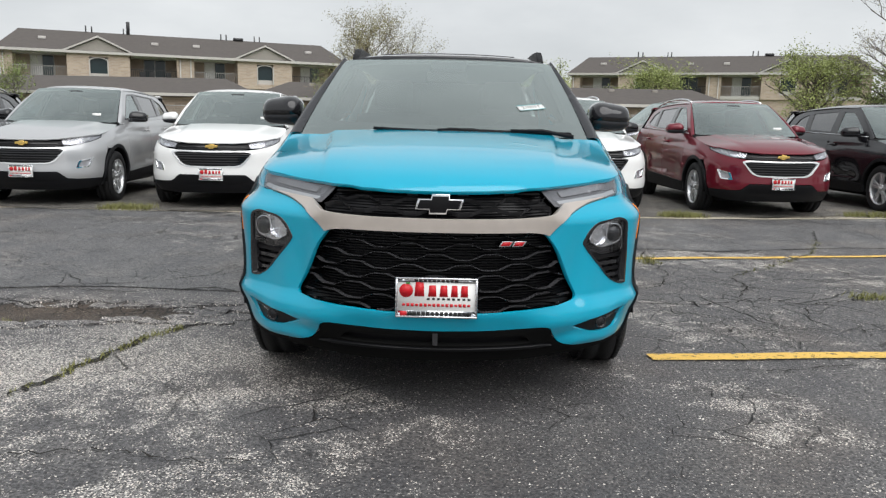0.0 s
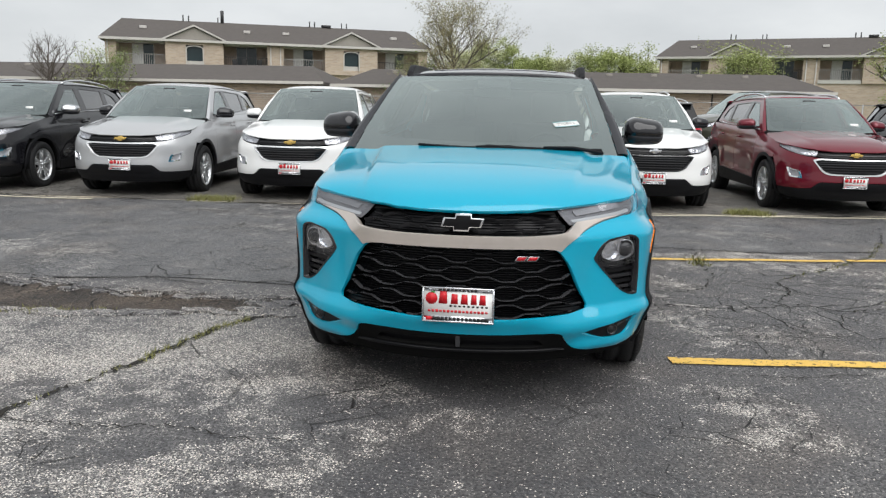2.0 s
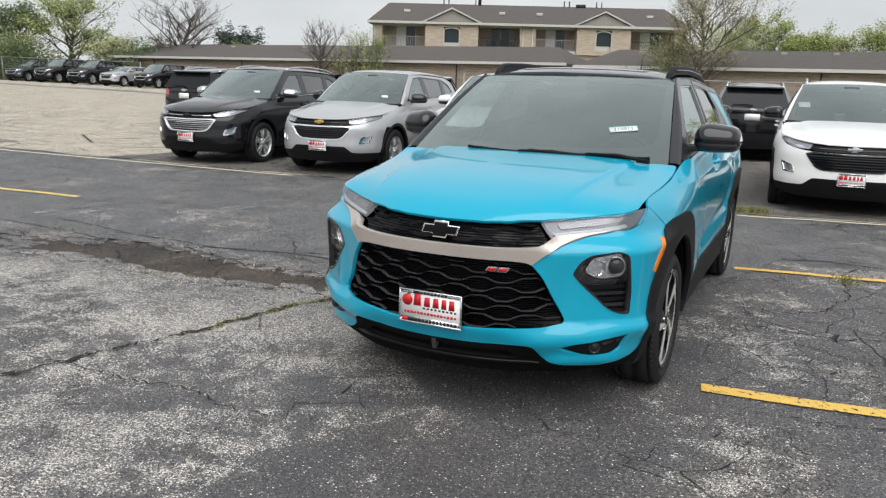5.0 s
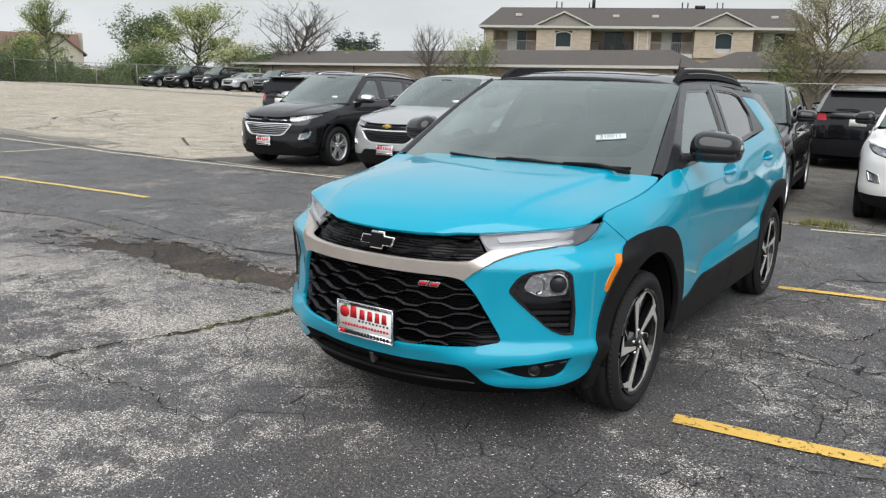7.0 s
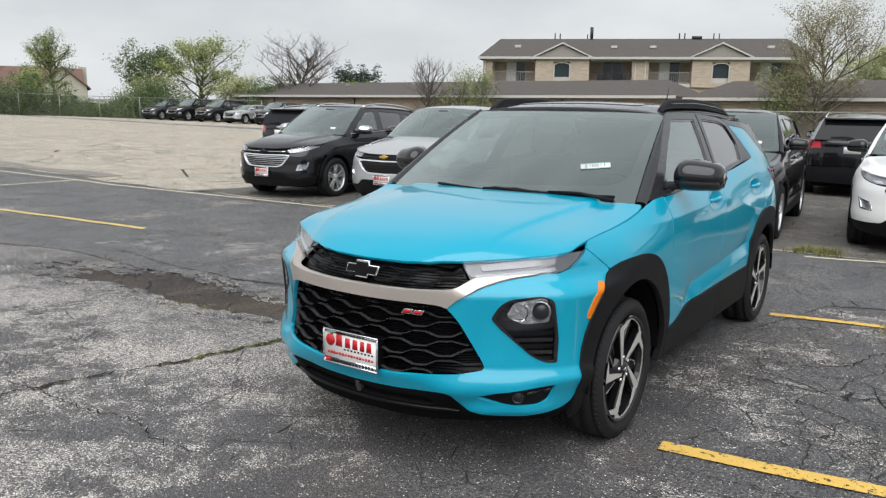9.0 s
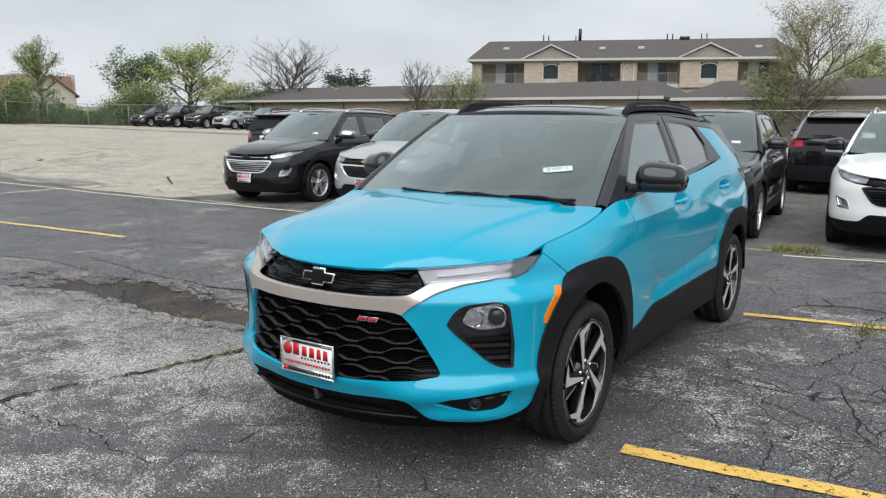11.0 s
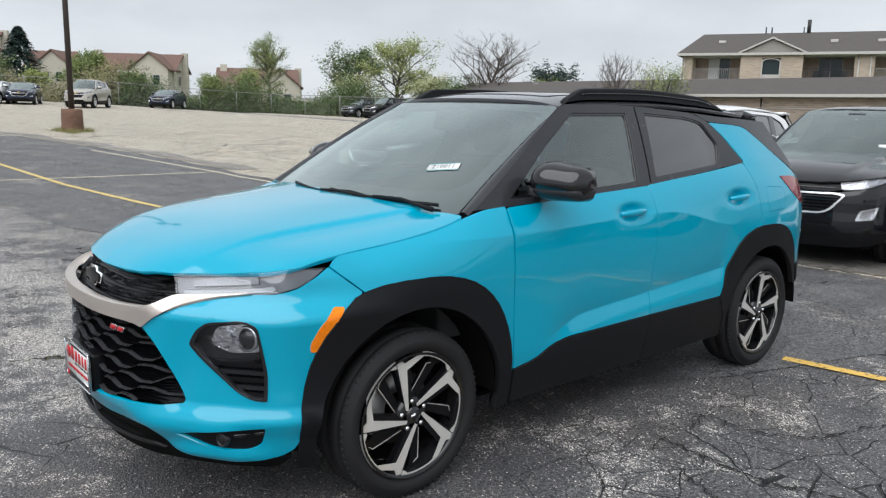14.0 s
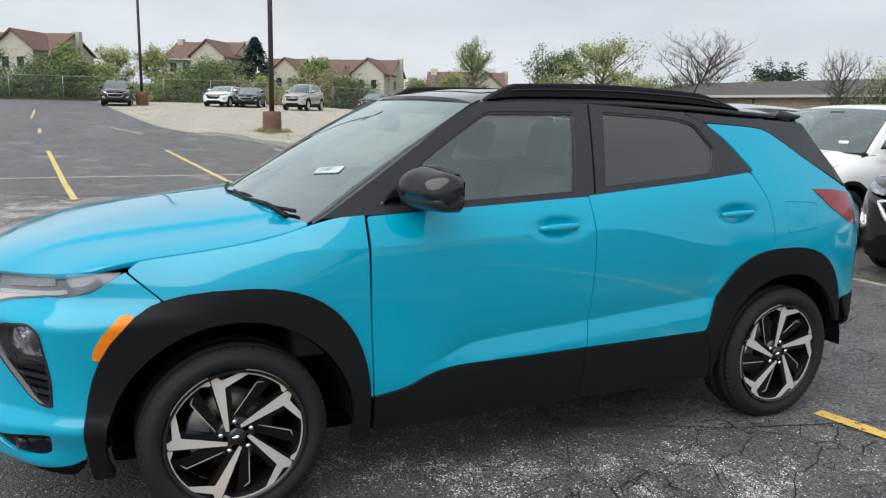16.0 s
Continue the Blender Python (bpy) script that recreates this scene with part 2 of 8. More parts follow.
def prism_bm(outline, h, plane="xz", base=0.0, bevel=0.0, bm=None):
    """A flat outline given a thickness h. plane: the two axes of the outline; the third carries the thickness."""
    b = bm or bmesh.new()
    ax = "xyz".index(({"x", "y", "z"} - set(plane)).pop())
    i, j = "xyz".index(plane[0]), "xyz".index(plane[1])

    def at(p, d):
        v = [0, 0, 0]
        v[i], v[j], v[ax] = p[0], p[1], d
        return b.verts.new(v)
    lo, hi = [at(p, base) for p in outline], [at(p, base + h) for p in outline]
    fs = [b.faces.new(lo[::-1]), b.faces.new(hi)]
    n = len(outline)
    for k in range(n):
        fs.append(b.faces.new((lo[k], lo[(k + 1) % n], hi[(k + 1) % n], hi[k])))
    bmesh.ops.recalc_face_normals(b, faces=fs)
    if bevel:
        bmesh.ops.bevel(b, geom=list({e for f in fs[:2] for e in f.edges}), offset=bevel, segments=2, affect="EDGES", profile=0.6)
    return b


# ---------------------------------------------------------------- car panels on smooth surfaces
from mathutils.geometry import delaunay_2d_cdt


def smoothstep(a, b, x):
    t = np.clip((x - a) / (b - a), 0, 1)
    return t * t * (3 - 2 * t)


def loop(pts, r=0.012, step=0.03):
    """A closed outline with rounded corners; a corner may bring its own radius."""
    P = [np.array(p[:2], float) for p in pts]
    R = [p[2] if len(p) > 2 else r for p in pts]
    n, out = len(P), []
    for i in range(n):
        a, b, c = P[i - 1], P[i], P[(i + 1) % n]
        la, lc = np.linalg.norm(a - b), np.linalg.norm(c - b)
        q = min(R[i], 0.45 * la, 0.45 * lc)
        if q < 1e-4:
            out.append(b)
            continue
        p0, p1 = b + (a - b) / la * q, b + (c - b) / lc * q
        k = 3 if q < 0.03 else 6
        for t in np.linspace(0, 1, k + 1):
            out.append((1 - t) ** 2 * p0 + 2 * t * (1 - t) * b + t * t * p1)
    dense = []
    for a, b in zip(out, out[1:] + out[:1]):
        m = max(1, int(np.linalg.norm(b - a) / step))
        dense += [a + (b - a) * k / m for k in range(m)]
    keep = [dense[0]]
    for p in dense[1:]:
        if np.linalg.norm(p - keep[-1]) > 5e-4:
            keep.append(p)
    if np.linalg.norm(keep[0] - keep[-1]) < 5e-4:
        keep.pop()
    return np.array(keep)


def inside(poly, pts):
    x, y = pts[:, 0], pts[:, 1]
    r = np.zeros(len(pts), bool)
    a, b = poly, np.roll(poly, -1, axis=0)
    for (x0, y0), (x1, y1) in zip(a, b):
        if y0 == y1:
            continue
        c = (y0 > y) != (y1 > y)
        r ^= c & (x < (x1 - x0) * (y - y0) / (y1 - y0) + x0)
    return r


def normals_at(surf, u, v, e=2e-3):
    n = np.cross(surf(u + e, v) - surf(u - e, v), surf(u, v + e) - surf(u, v - e))
    return n / np.maximum(np.linalg.norm(n, axis=1, keepdims=True), 1e-12)


def offset(surf, d):
    return lambda u, v: surf(u, v) + normals_at(surf, u, v) * d


def sheet(name, outline, surf, material, parent, label="", step=0.035, thick=0.014, holes=(), mirror=False, lift=0.0, fine=(), ridges=()):
    """A panel cut out of a smooth surface, with a turned-in edge. fine: extra points (u, v, radius, step) where the surface bends; ridges: lines that the mesh follows."""
    rings = [np.asarray(outline)] + [np.asarray(h) for h in holes]
    border = np.concatenate(rings)
    lo, hi = border.min(0), border.max(0)

    def grid(x0, y0, x1, y1, st):
        gx, gy = np.arange(x0 + st / 2, x1, st), np.arange(y0 + st / 2, y1, st * 0.87)
        X, Y = np.meshgrid(gx, gy)
        X = X + (np.arange(len(gy)) % 2)[:, None] * st * 0.5
        return np.stack([X.ravel(), Y.ravel()], 1)
    G = grid(*lo, *hi, step)
    for u, v, rad, st in fine:
        far = np.hypot(G[:, 0] - u, G[:, 1] - v) > rad
        F = grid(u - rad, v - rad, u + rad, v + rad, st)
        G = np.concatenate([G[far], F[np.hypot(F[:, 0] - u, F[:, 1] - v) < rad]])

    def ok(p):
        r = inside(rings[0], p)
        for h in rings[1:]:
            r &= ~inside(h, p)
        return r
    if len(G):
        G = G[ok(G)]
    if len(G):
        near = np.full(len(G), 1e9)
        for b in border:
            near = np.minimum(near, np.hypot(G[:, 0] - b[0], G[:, 1] - b[1]))
        G = G[near > 0.45 * step if not fine else near > 0.3 * step]
    ridge_pts, ridge_edges = [], []
    for line in ridges:
        line = np.asarray(line)
        keep = ok(line) & np.array([np.hypot(*(border - p).T).min() > 0.004 for p in line])
        for i, p in enumerate(line):
            if keep[i]:
                if i and keep[i - 1]:
                    ridge_edges.append((len(ridge_pts) - 1, len(ridge_pts)))
                ridge_pts.append(p)
    if ridge_pts:
        R = np.array(ridge_pts)
        G = G[np.array([np.hypot(*(R - p).T).min() > 0.3 * step for p in G])]
        ridge_edges = [(a + len(border) + len(G), b + len(border) + len(G)) for a, b in ridge_edges]
        G = np.concatenate([G, R])
    pts = np.concatenate([border, G]) if len(G) else border
    edges, k = list(ridge_edges), 0
    for r in rings:
        edges += [(k + i, k + (i + 1) % len(r)) for i in range(len(r))]
        k += len(r)
    out = delaunay_2d_cdt([Vector(p) for p in pts], edges, [], 0, 1e-6)
    V2, F = np.array([tuple(v) for v in out[0]]), [tuple(f) for f in out[2]]
    C = np.array([V2[list(f)].mean(0) for f in F])
    F = [f for f, g in zip(F, ok(C)) if g]
    u, v = V2[:, 0], V2[:, 1]
    N = normals_at(surf, u, v)
    V = surf(u, v) + N * lift
    count = {}
    for f in F:
        for a, b in zip(f, f[1:] + f[:1]):
            count[(a, b)] = 1
    rim = [(a, b) for a, b in count if (b, a) not in count]
    verts, norms, faces = list(V), list(N), list(F)
    made = {}
    for a, b in rim:
        d = V[b] - V[a]
        o = np.cross(d, N[a])
        o = o / max(np.linalg.norm(o), 1e-9)
        ids = []
        for q in (a, b):
            ids.append(len(verts))
            verts.append(V[q]), norms.append(o * 0.8 + N[q] * 0.6)
        for q in (a, b):
            ids.append(len(verts))
            verts.append(V[q] - N[q] * thick + 0 * o), norms.append(o)
        faces.append((ids[1], ids[0], ids[2], ids[3]))
    verts, norms = np.array(verts), np.array(norms)
    if mirror:
        verts, norms = verts * [-1, 1, 1], norms * [-1, 1, 1]
        faces = [f[::-1] for f in faces]
    return raw(name, verts, faces, material, parent, label, True, norms)


def knots(xs, ys):
    """A smooth function through knots (monotone-ish cubic)."""
    xs, ys = np.array(xs, float), np.array(ys, float)
    d = np.diff(ys) / np.diff(xs)
    m = np.concatenate([[d[0]], np.where(d[:-1] * d[1:] > 0, 2 * d[:-1] * d[1:] / np.where(d[:-1] + d[1:] == 0, 1, d[:-1] + d[1:]), 0), [d[-1]]])

    def f(x):
        x = np.clip(np.asarray(x, float), xs[0], xs[-1])
        i = np.clip(np.searchsorted(xs, x) - 1, 0, len(xs) - 2)
        h = xs[i + 1] - xs[i]
        t = (x - xs[i]) / h
        return (2 * t ** 3 - 3 * t ** 2 + 1) * ys[i] + (t ** 3 - 2 * t ** 2 + t) * h * m[i] + (-2 * t ** 3 + 3 * t ** 2) * ys[i + 1] + (t ** 3 - t ** 2) * h * m[i + 1]
    return f


class Shell:
    """The upright skin of a car: a plan line from the nose's middle round to the tail's middle, drawn in by an amount that depends on height."""

    def __init__(self, plan, inset):
        P = np.array(plan, float)
        Q = np.concatenate([[P[1] * [-1, 1]], P, [P[-2] * [-1, 1]]])
        out = []
        for i in range(1, len(Q) - 2):
            p0, p1, p2, p3 = Q[i - 1:i + 3]
            for t in np.arange(0, 1, 0.02):
                out.append(0.5 * (2 * p1 + (p2 - p0) * t + (2 * p0 - 5 * p1 + 4 * p2 - p3) * t * t + (3 * p1 - p0 - 3 * p2 + p3) * t ** 3))
        out.append(P[-1])
        out = np.array(out)
        for _ in range(12):
            out[1:-1] = 0.25 * out[:-2] + 0.5 * out[1:-1] + 0.25 * out[2:]
        s = np.concatenate([[0], np.cumsum(np.hypot(*np.diff(out, axis=0).T))])
        self.length = s[-1]
        self.s = np.linspace(0, s[-1], 1600)
        self.x, self.y = np.interp(self.s, s, out[:, 0]), np.interp(self.s, s, out[:, 1])
        tx, ty = np.gradient(self.x, self.s), np.gradient(self.y, self.s)
        ker = np.ones(31) / 31
        tx, ty = (np.convolve(np.pad(q, 15, "edge"), ker, "valid") for q in (tx, ty))
        tx[0], ty[0] = 1, 0
        q = np.hypot(tx, ty)
        self.nx, self.ny = ty / q, -tx / q
        self.inset = inset
        self.mid = int(np.argmax(self.x))

    def __call__(self, s, z):
        s, z = np.asarray(s, float), np.asarray(z, float)
        a = np.abs(s)
        x, y, nx, ny = (np.interp(a, self.s, q) for q in (self.x, self.y, self.nx, self.ny))
        d = self.inset(x, y, z)
        sg = np.where(s < 0, -1.0, 1.0)
        return np.stack([sg * (x - nx * d), y - ny * d, z + 0 * x], -1)

    def sx(self, x):
        """Along the nose, by x."""
        return np.sign(x) * np.interp(abs(x), self.x[:self.mid], self.s[:self.mid])

    def sy(self, y):
        """Along the side, by y."""
        return np.interp(y, self.y, self.s)

    def front(self, pts):
        return [(self.sx(p[0]), *p[1:]) for p in pts]

    def side(self, pts):
        return [(self.sy(p[0]), *p[1:]) for p in pts]


def both(pts):
    """An outline across the middle, from its right half (from the lower middle round to the upper middle)."""
    return list(pts) + [(-p[0], *p[1:]) for p in reversed(pts) if abs(p[0]) > 1e-6]


def strip(name, A, B, material, parent, label="", bulge=0.0, rows=4, mirror=False, out=(0, 0, 1)):
    """A ruled skin between two lines of points, bulging towards out."""
    A, B = np.array(A, float), np.array(B, float)
    o = np.array(out, float)
    verts = []
    for k in range(rows + 1):
        t = k / rows
        verts.append(A * (1 - t) + B * t + o * bulge * 4 * t * (1 - t))
    n = len(A)
    V = np.concatenate(verts)
    F = [(r * n + i, r * n + i + 1, (r + 1) * n + i + 1, (r + 1) * n + i) for r in range(rows) for i in range(n - 1)]
    if mirror:
        V = V * [-1, 1, 1]
    ob = raw(name, V, F, material, parent, label, True)
    return ob


# ---------------------------------------------------------------- ground
def hz(x, y):
    """Height of the ground: level round the cars, rising gently to the west."""
    x, y = np.asarray(x, float), np.asarray(y, float)
    return 0.0275 * np.maximum(0, -x - 12) * (1 - 0.55 * smoothstep(12, 36, y)) * (1 - 0.0 * x)


def N_(n, kind, **vals):
    q = n.new(kind)
    for k, v in vals.items():
        q.inputs[k.replace("_", " ")].default_value = v
    return q


def asphalt(name, dark, light, stone, worn=0.5, crack=0.6, stones=True, crack_zone=None, wear_end=None, joints=0.0, gloss=(0.62, 0.88)):
    """Worn asphalt: binder, pale stones where it has worn off, stains, crazing."""
    m, n, l, b = nodes_of(name)
    co = n.new("ShaderNodeTexCoord")
    big = N_(n, "ShaderNodeTexNoise", Scale=0.55, Detail=5.0, Roughness=0.6)
    mid = N_(n, "ShaderNodeTexNoise", Scale=2.6, Detail=6.0, Roughness=0.65)
    grit = N_(n, "ShaderNodeTexNoise", Scale=70.0, Detail=3.0, Roughness=0.7)
    vor = N_(n, "ShaderNodeTexVoronoi", Scale=112.0)
    for q in (big, mid, grit, vor):
        l.new(co.outputs["Object"], q.inputs["Vector"])

    def rng(src, a, b_, c=0.0, d=1.0):
        q = n.new("ShaderNodeMapRange")
        for k, v in zip(("From Min", "From Max", "To Min", "To Max"), (a, b_, c, d)):
            q.inputs[k].default_value = v
        l.new(src, q.inputs["Value"])
        return q.outputs["Result"]

    def math_(op, a, b_):
        q = n.new("ShaderNodeMath")
        q.operation = op
        for i, v in enumerate((a, b_)):
            if isinstance(v, (int, float)):
                q.inputs[i].default_value = v
            else:
                l.new(v, q.inputs[i])
        return q.outputs[0]

    def mix(f, a, b_):
        q = n.new("ShaderNodeMix")
        q.data_type = "RGBA"
        if isinstance(f, (int, float)):
            q.inputs["Factor"].default_value = f
        else:
            l.new(f, q.inputs["Factor"])
        for k, v in (("A", a), ("B", b_)):
            if isinstance(v, tuple):
                q.inputs[k].default_value = (*v, 1)
            else:
                l.new(v, q.inputs[k])
        return q.outputs["Result"]
    base = mix(rng(mid.outputs["Fac"], 0.35, 0.7), dark, light)
    tone = N_(n, "ShaderNodeTexNoise", Scale=1.1, Detail=3.0)
    clump = N_(n, "ShaderNodeTexNoise", Scale=8.0, Detail=5.0, Roughness=0.7)
    sep = n.new("ShaderNodeSeparateXYZ")
    for q, v in ((tone, "Vector"), (clump, "Vector"), (sep, 0)):
        l.new(co.outputs["Object"], q.inputs[v])
    base = mix(rng(tone.outputs["Fac"], 0.5, 0.7, 0.0, 0.35), base, (light[0] * 1.15, light[1] * 0.98, light[2] * 0.82))
    base = mix(rng(grit.outputs["Fac"], 0.44, 0.58, 0.0, 0.88), base, tuple(c * 0.22 for c in dark))
    if stones:
        w = math_("ADD", math_("ADD", math_("MULTIPLY", mid.outputs["Fac"], 0.7), math_("MULTIPLY", big.outputs["Fac"], 0.9)), math_("MULTIPLY", clump.outputs["Fac"], 0.55))
        if wear_end:
            w = math_("ADD", w, rng(sep.outputs["X"], 0.9, -1.6, -0.10, 0.05))
            far = n.new("ShaderNodeVectorMath")
            far.operation = "DISTANCE"
            l.new(co.outputs["Object"], far.inputs[0])
            far.inputs[1].default_value = (0.45, -0.75, 0.0)
            # oil stain before the nose, with the bumper's shade put into its colour
            spill_shade = math_("ADD", far.outputs["Value"], math_("MULTIPLY", clump.outputs["Fac"], 1.2))
            w = math_("SUBTRACT", w, rng(spill_shade, 1.0, 1.75, 0.16, 0.0))
            base = mix(rng(spill_shade, 1.0, 1.8, 0.45, 0.0), base, tuple(c * 0.55 for c in dark))
        if wear_end:
            bare = n.new("ShaderNodeVectorMath")
            bare.operation = "DISTANCE"
            l.new(co.outputs["Object"], bare.inputs[0])
            bare.inputs[1].default_value = (2.2, 4.2, 0.0)
            w = math_("ADD", w, rng(bare.outputs["Value"], 0.6, 1.9, 0.09, 0.0))
            # tyre-scrubbed patches where the binder has gone
            for px, py, r, k in ((1.15, 1.45, 0.75, 0.06), (1.22, 0.30, 0.60, 0.13), (1.5, 2.6, 0.9, 0.07)):
                scrub = n.new("ShaderNodeVectorMath")
                scrub.operation = "DISTANCE"
                l.new(co.outputs["Object"], scrub.inputs[0])
                scrub.inputs[1].default_value = (px, py, 0.0)
                w = math_("ADD", w, rng(scrub.outputs["Value"], r * 0.35, r, k, 0.0))
        w = rng(w, 1.19 - 0.2 * worn, 1.37 - 0.2 * worn)
        if wear_end:
            edge = math_("ADD", math_("ADD", sep.outputs["Y"], rng(sep.outputs["X"], 0.2, 1.2, 0.0, -5.0)), math_("MULTIPLY", clump.outputs["Fac"], 1.6))
            w = math_("MULTIPLY", w, rng(edge, wear_end + 1.2, wear_end - 0.4, 0.25, 1.0))
        pick = N_(n, "ShaderNodeTexWhiteNoise")
        l.new(vor.outputs["Position"], pick.inputs["Vector"])
        few = rng(math_("ADD", pick.outputs["Value"], math_("MULTIPLY", w, 0.62)), 0.965, 0.98)
        dot = rng(vor.outputs["Distance"], 0.47, 0.43)
        shade = N_(n, "ShaderNodeTexWhiteNoise")
        l.new(vor.outputs["Color"], shade.inputs["Vector"])
        chip = mix(shade.outputs["Value"], stone, (stone[0] * 0.62, stone[1] * 0.58, stone[2] * 0.55))
        base = mix(math_("MULTIPLY", few, dot), base, chip)
        vor2 = N_(n, "ShaderNodeTexVoronoi", Scale=230.0)
        l.new(co.outputs["Object"], vor2.inputs["Vector"])
        pick2 = N_(n, "ShaderNodeTexWhiteNoise")
        l.new(vor2.outputs["Position"], pick2.inputs["Vector"])
        few2 = rng(math_("ADD", pick2.outputs["Value"], math_("MULTIPLY", w, 0.35)), 0.96, 0.99)
        base = mix(math_("MULTIPLY", few2, 0.6), base, tuple(c * 0.75 for c in stone))
    # cracks
    warp = N_(n, "ShaderNodeTexNoise", Scale=3.0, Detail=3.0)
    l.new(co.outputs["Object"], warp.inputs["Vector"])
    vadd = n.new("ShaderNodeVectorMath")
    vadd.operation = "MULTIPLY_ADD"
    l.new(warp.outputs["Color"], vadd.inputs[0])
    vadd.inputs[1].default_value = (0.15, 0.15, 0.0)
    l.new(co.outputs["Object"], vadd.inputs[2])
    lines = 0.0
    for sc, wd in ((1.25, 0.006), (3.0, 0.010), (6.3, 0.015), (9.5, 0.022)) + (((0.42, joints), (0.9, joints)) if joints else ()):
        v = N_(n, "ShaderNodeTexVoronoi", Scale=sc)
        v.feature = "DISTANCE_TO_EDGE"
        l.new(vadd.outputs["Vector"], v.inputs["Vector"])
        c = rng(v.outputs["Distance"], wd, wd * 0.25)
        zone = N_(n, "ShaderNodeTexNoise", Scale=0.45 if sc < 2 else 0.7 if sc < 5 else 1.6, Detail=2.0 if sc < 5 else 5.0)
        off = n.new("ShaderNodeVectorMath")
        off.operation = "ADD"
        l.new(co.outputs["Object"], off.inputs[0])
        off.inputs[1].default_value = (13.0 * sc, 5.0, 0)
        l.new(off.outputs["Vector"], zone.inputs["Vector"])
        zf = rng(zone.outputs["Fac"], 0.66 - 0.25 * crack, 0.74 - 0.25 * crack)
        if joints and sc < 1:
            zf = rng(zone.outputs["Fac"], 0.42, 0.56)
        if crack_zone and 2 < sc < 7:
            x0, x1, y0, y1 = crack_zone
            box = math_("MULTIPLY", math_("MULTIPLY", rng(sep.outputs["X"], x0 - 0.3, x0 + 0.4), rng(sep.outputs["X"], x1 + 1, x1 - 1)), math_("MULTIPLY", rng(sep.outputs["Y"], y0 - 0.5, y0 + 0.3), rng(sep.outputs["Y"], y1 + 0.5, y1 - 0.3)))
            zf = math_("MAXIMUM", zf, math_("MULTIPLY", box, rng((mid if sc < 5 else big).outputs["Fac"], *((0.3, 0.5) if sc < 5 else (0.44, 0.56)))))
        lines = math_("MAXIMUM", lines, math_("MULTIPLY", c, zf))
    base = mix(math_("MULTIPLY", lines, 0.95), base, (0.009, 0.008, 0.007))
    l.new(base, b.inputs["Base Color"])
    l.new(rng(mid.outputs["Fac"], 0.3, 0.7, *gloss), b.inputs["Roughness"])
    h = math_("SUBTRACT", math_("MULTIPLY", grit.outputs["Fac"], 0.7), math_("MULTIPLY", vor.outputs["Distance"], 0.6))
    h = math_("SUBTRACT", h, math_("MULTIPLY", lines, 3.0))
    bp = N_(n, "ShaderNodeBump", Strength=1.0, Distance=0.012)
    l.new(h, bp.inputs["Height"])
    l.new(bp.outputs["Normal"], b.inputs["Normal"])
    return m


M_ASPHALT = asphalt("worn_asphalt", (0.094, 0.091, 0.096), (0.203, 0.195, 0.189), (0.97, 0.92, 0.85), worn=0.77, crack=0.27, crack_zone=(0.9, 8.0, 1.1, 4.3), wear_end=1.3, gloss=(0.45, 0.66))
M_ASPHALT2 = asphalt("dark_asphalt", (0.104, 0.105, 0.111), (0.235, 0.232, 0.229), (0.62, 0.60, 0.56), worn=0.15, crack=0.55, gloss=(0.45, 0.66))
M_LOT = asphalt("bleached_lot", (0.51, 0.46, 0.37), (0.74, 0.68, 0.56), (0.72, 0.66, 0.58), worn=0.3, crack=0.35, joints=0.009)
M_OLDLOT = asphalt("old_grey_lot", (0.15, 0.14, 0.125), (0.27, 0.255, 0.23), (0.4, 0.37, 0.33), worn=0.4, crack=0.8)
M_DIRT = asphalt("dirty_hollow", (0.022, 0.016, 0.012), (0.135, 0.105, 0.083), (0.30, 0.26, 0.20), worn=0.1, crack=0.9)
M_CONC = asphalt("concrete_strip", (0.30, 0.28, 0.25), (0.42, 0.40, 0.36), (0.5, 0.48, 0.44), worn=0.2, crack=0.4)
M_CRACK = pbr("crack_soil", (0.016, 0.014, 0.011), 0.95, var=0.4, vscale=20)


def grown(a, b, fine, out, k=1.35):
    """Coordinates: even between a and b, then growing steps as far as out."""
    v = list(np.arange(a, b + fine / 2, fine))
    s = fine
    while v[-1] < out[1]:
        s *= k
        v.append(v[-1] + s)
    s = fine
    while v[0] > out[0]:
        s *= k
        v.insert(0, v[0] - s)
    return np.array(v)


def field(name, gx, gy, zf, mat, kind="structure", label="", category="ground", keep=None):
    X, Y = np.meshgrid(gx, gy)
    if keep is not None:
        X, Y = keep(X, Y)
    Z = zf(X, Y)
    V = np.stack([X.ravel(), Y.ravel(), Z.ravel()], 1)
    nx, ny = len(gx), len(gy)
    F = [(j * nx + i, j * nx + i + 1, (j + 1) * nx + i + 1, (j + 1) * nx + i) for j in range(ny - 1) for i in range(nx - 1)]
    ob = raw(name, V, F, mat, None, "", True)
    return tagged(ob, label, category, "", kind)


def hollow(x, y):
    """A shallow sunken patch beside the car."""
    u = ((x + 3.35 - 0.35 * np.sin(y * 5)) / 1.75) ** 2 + ((y - 1.50 - 0.06 * np.sin(x * 3)) / 0.33) ** 2
    return np.exp(-u ** 2 * 0.9)


def ripple(x, y):
    return 0.004 * np.sin(x * 1.7 + 0.6 * np.sin(y * 2.1)) * np.cos(y * 1.3) + 0.0025 * np.sin(x * 5.1 + y * 3.7)


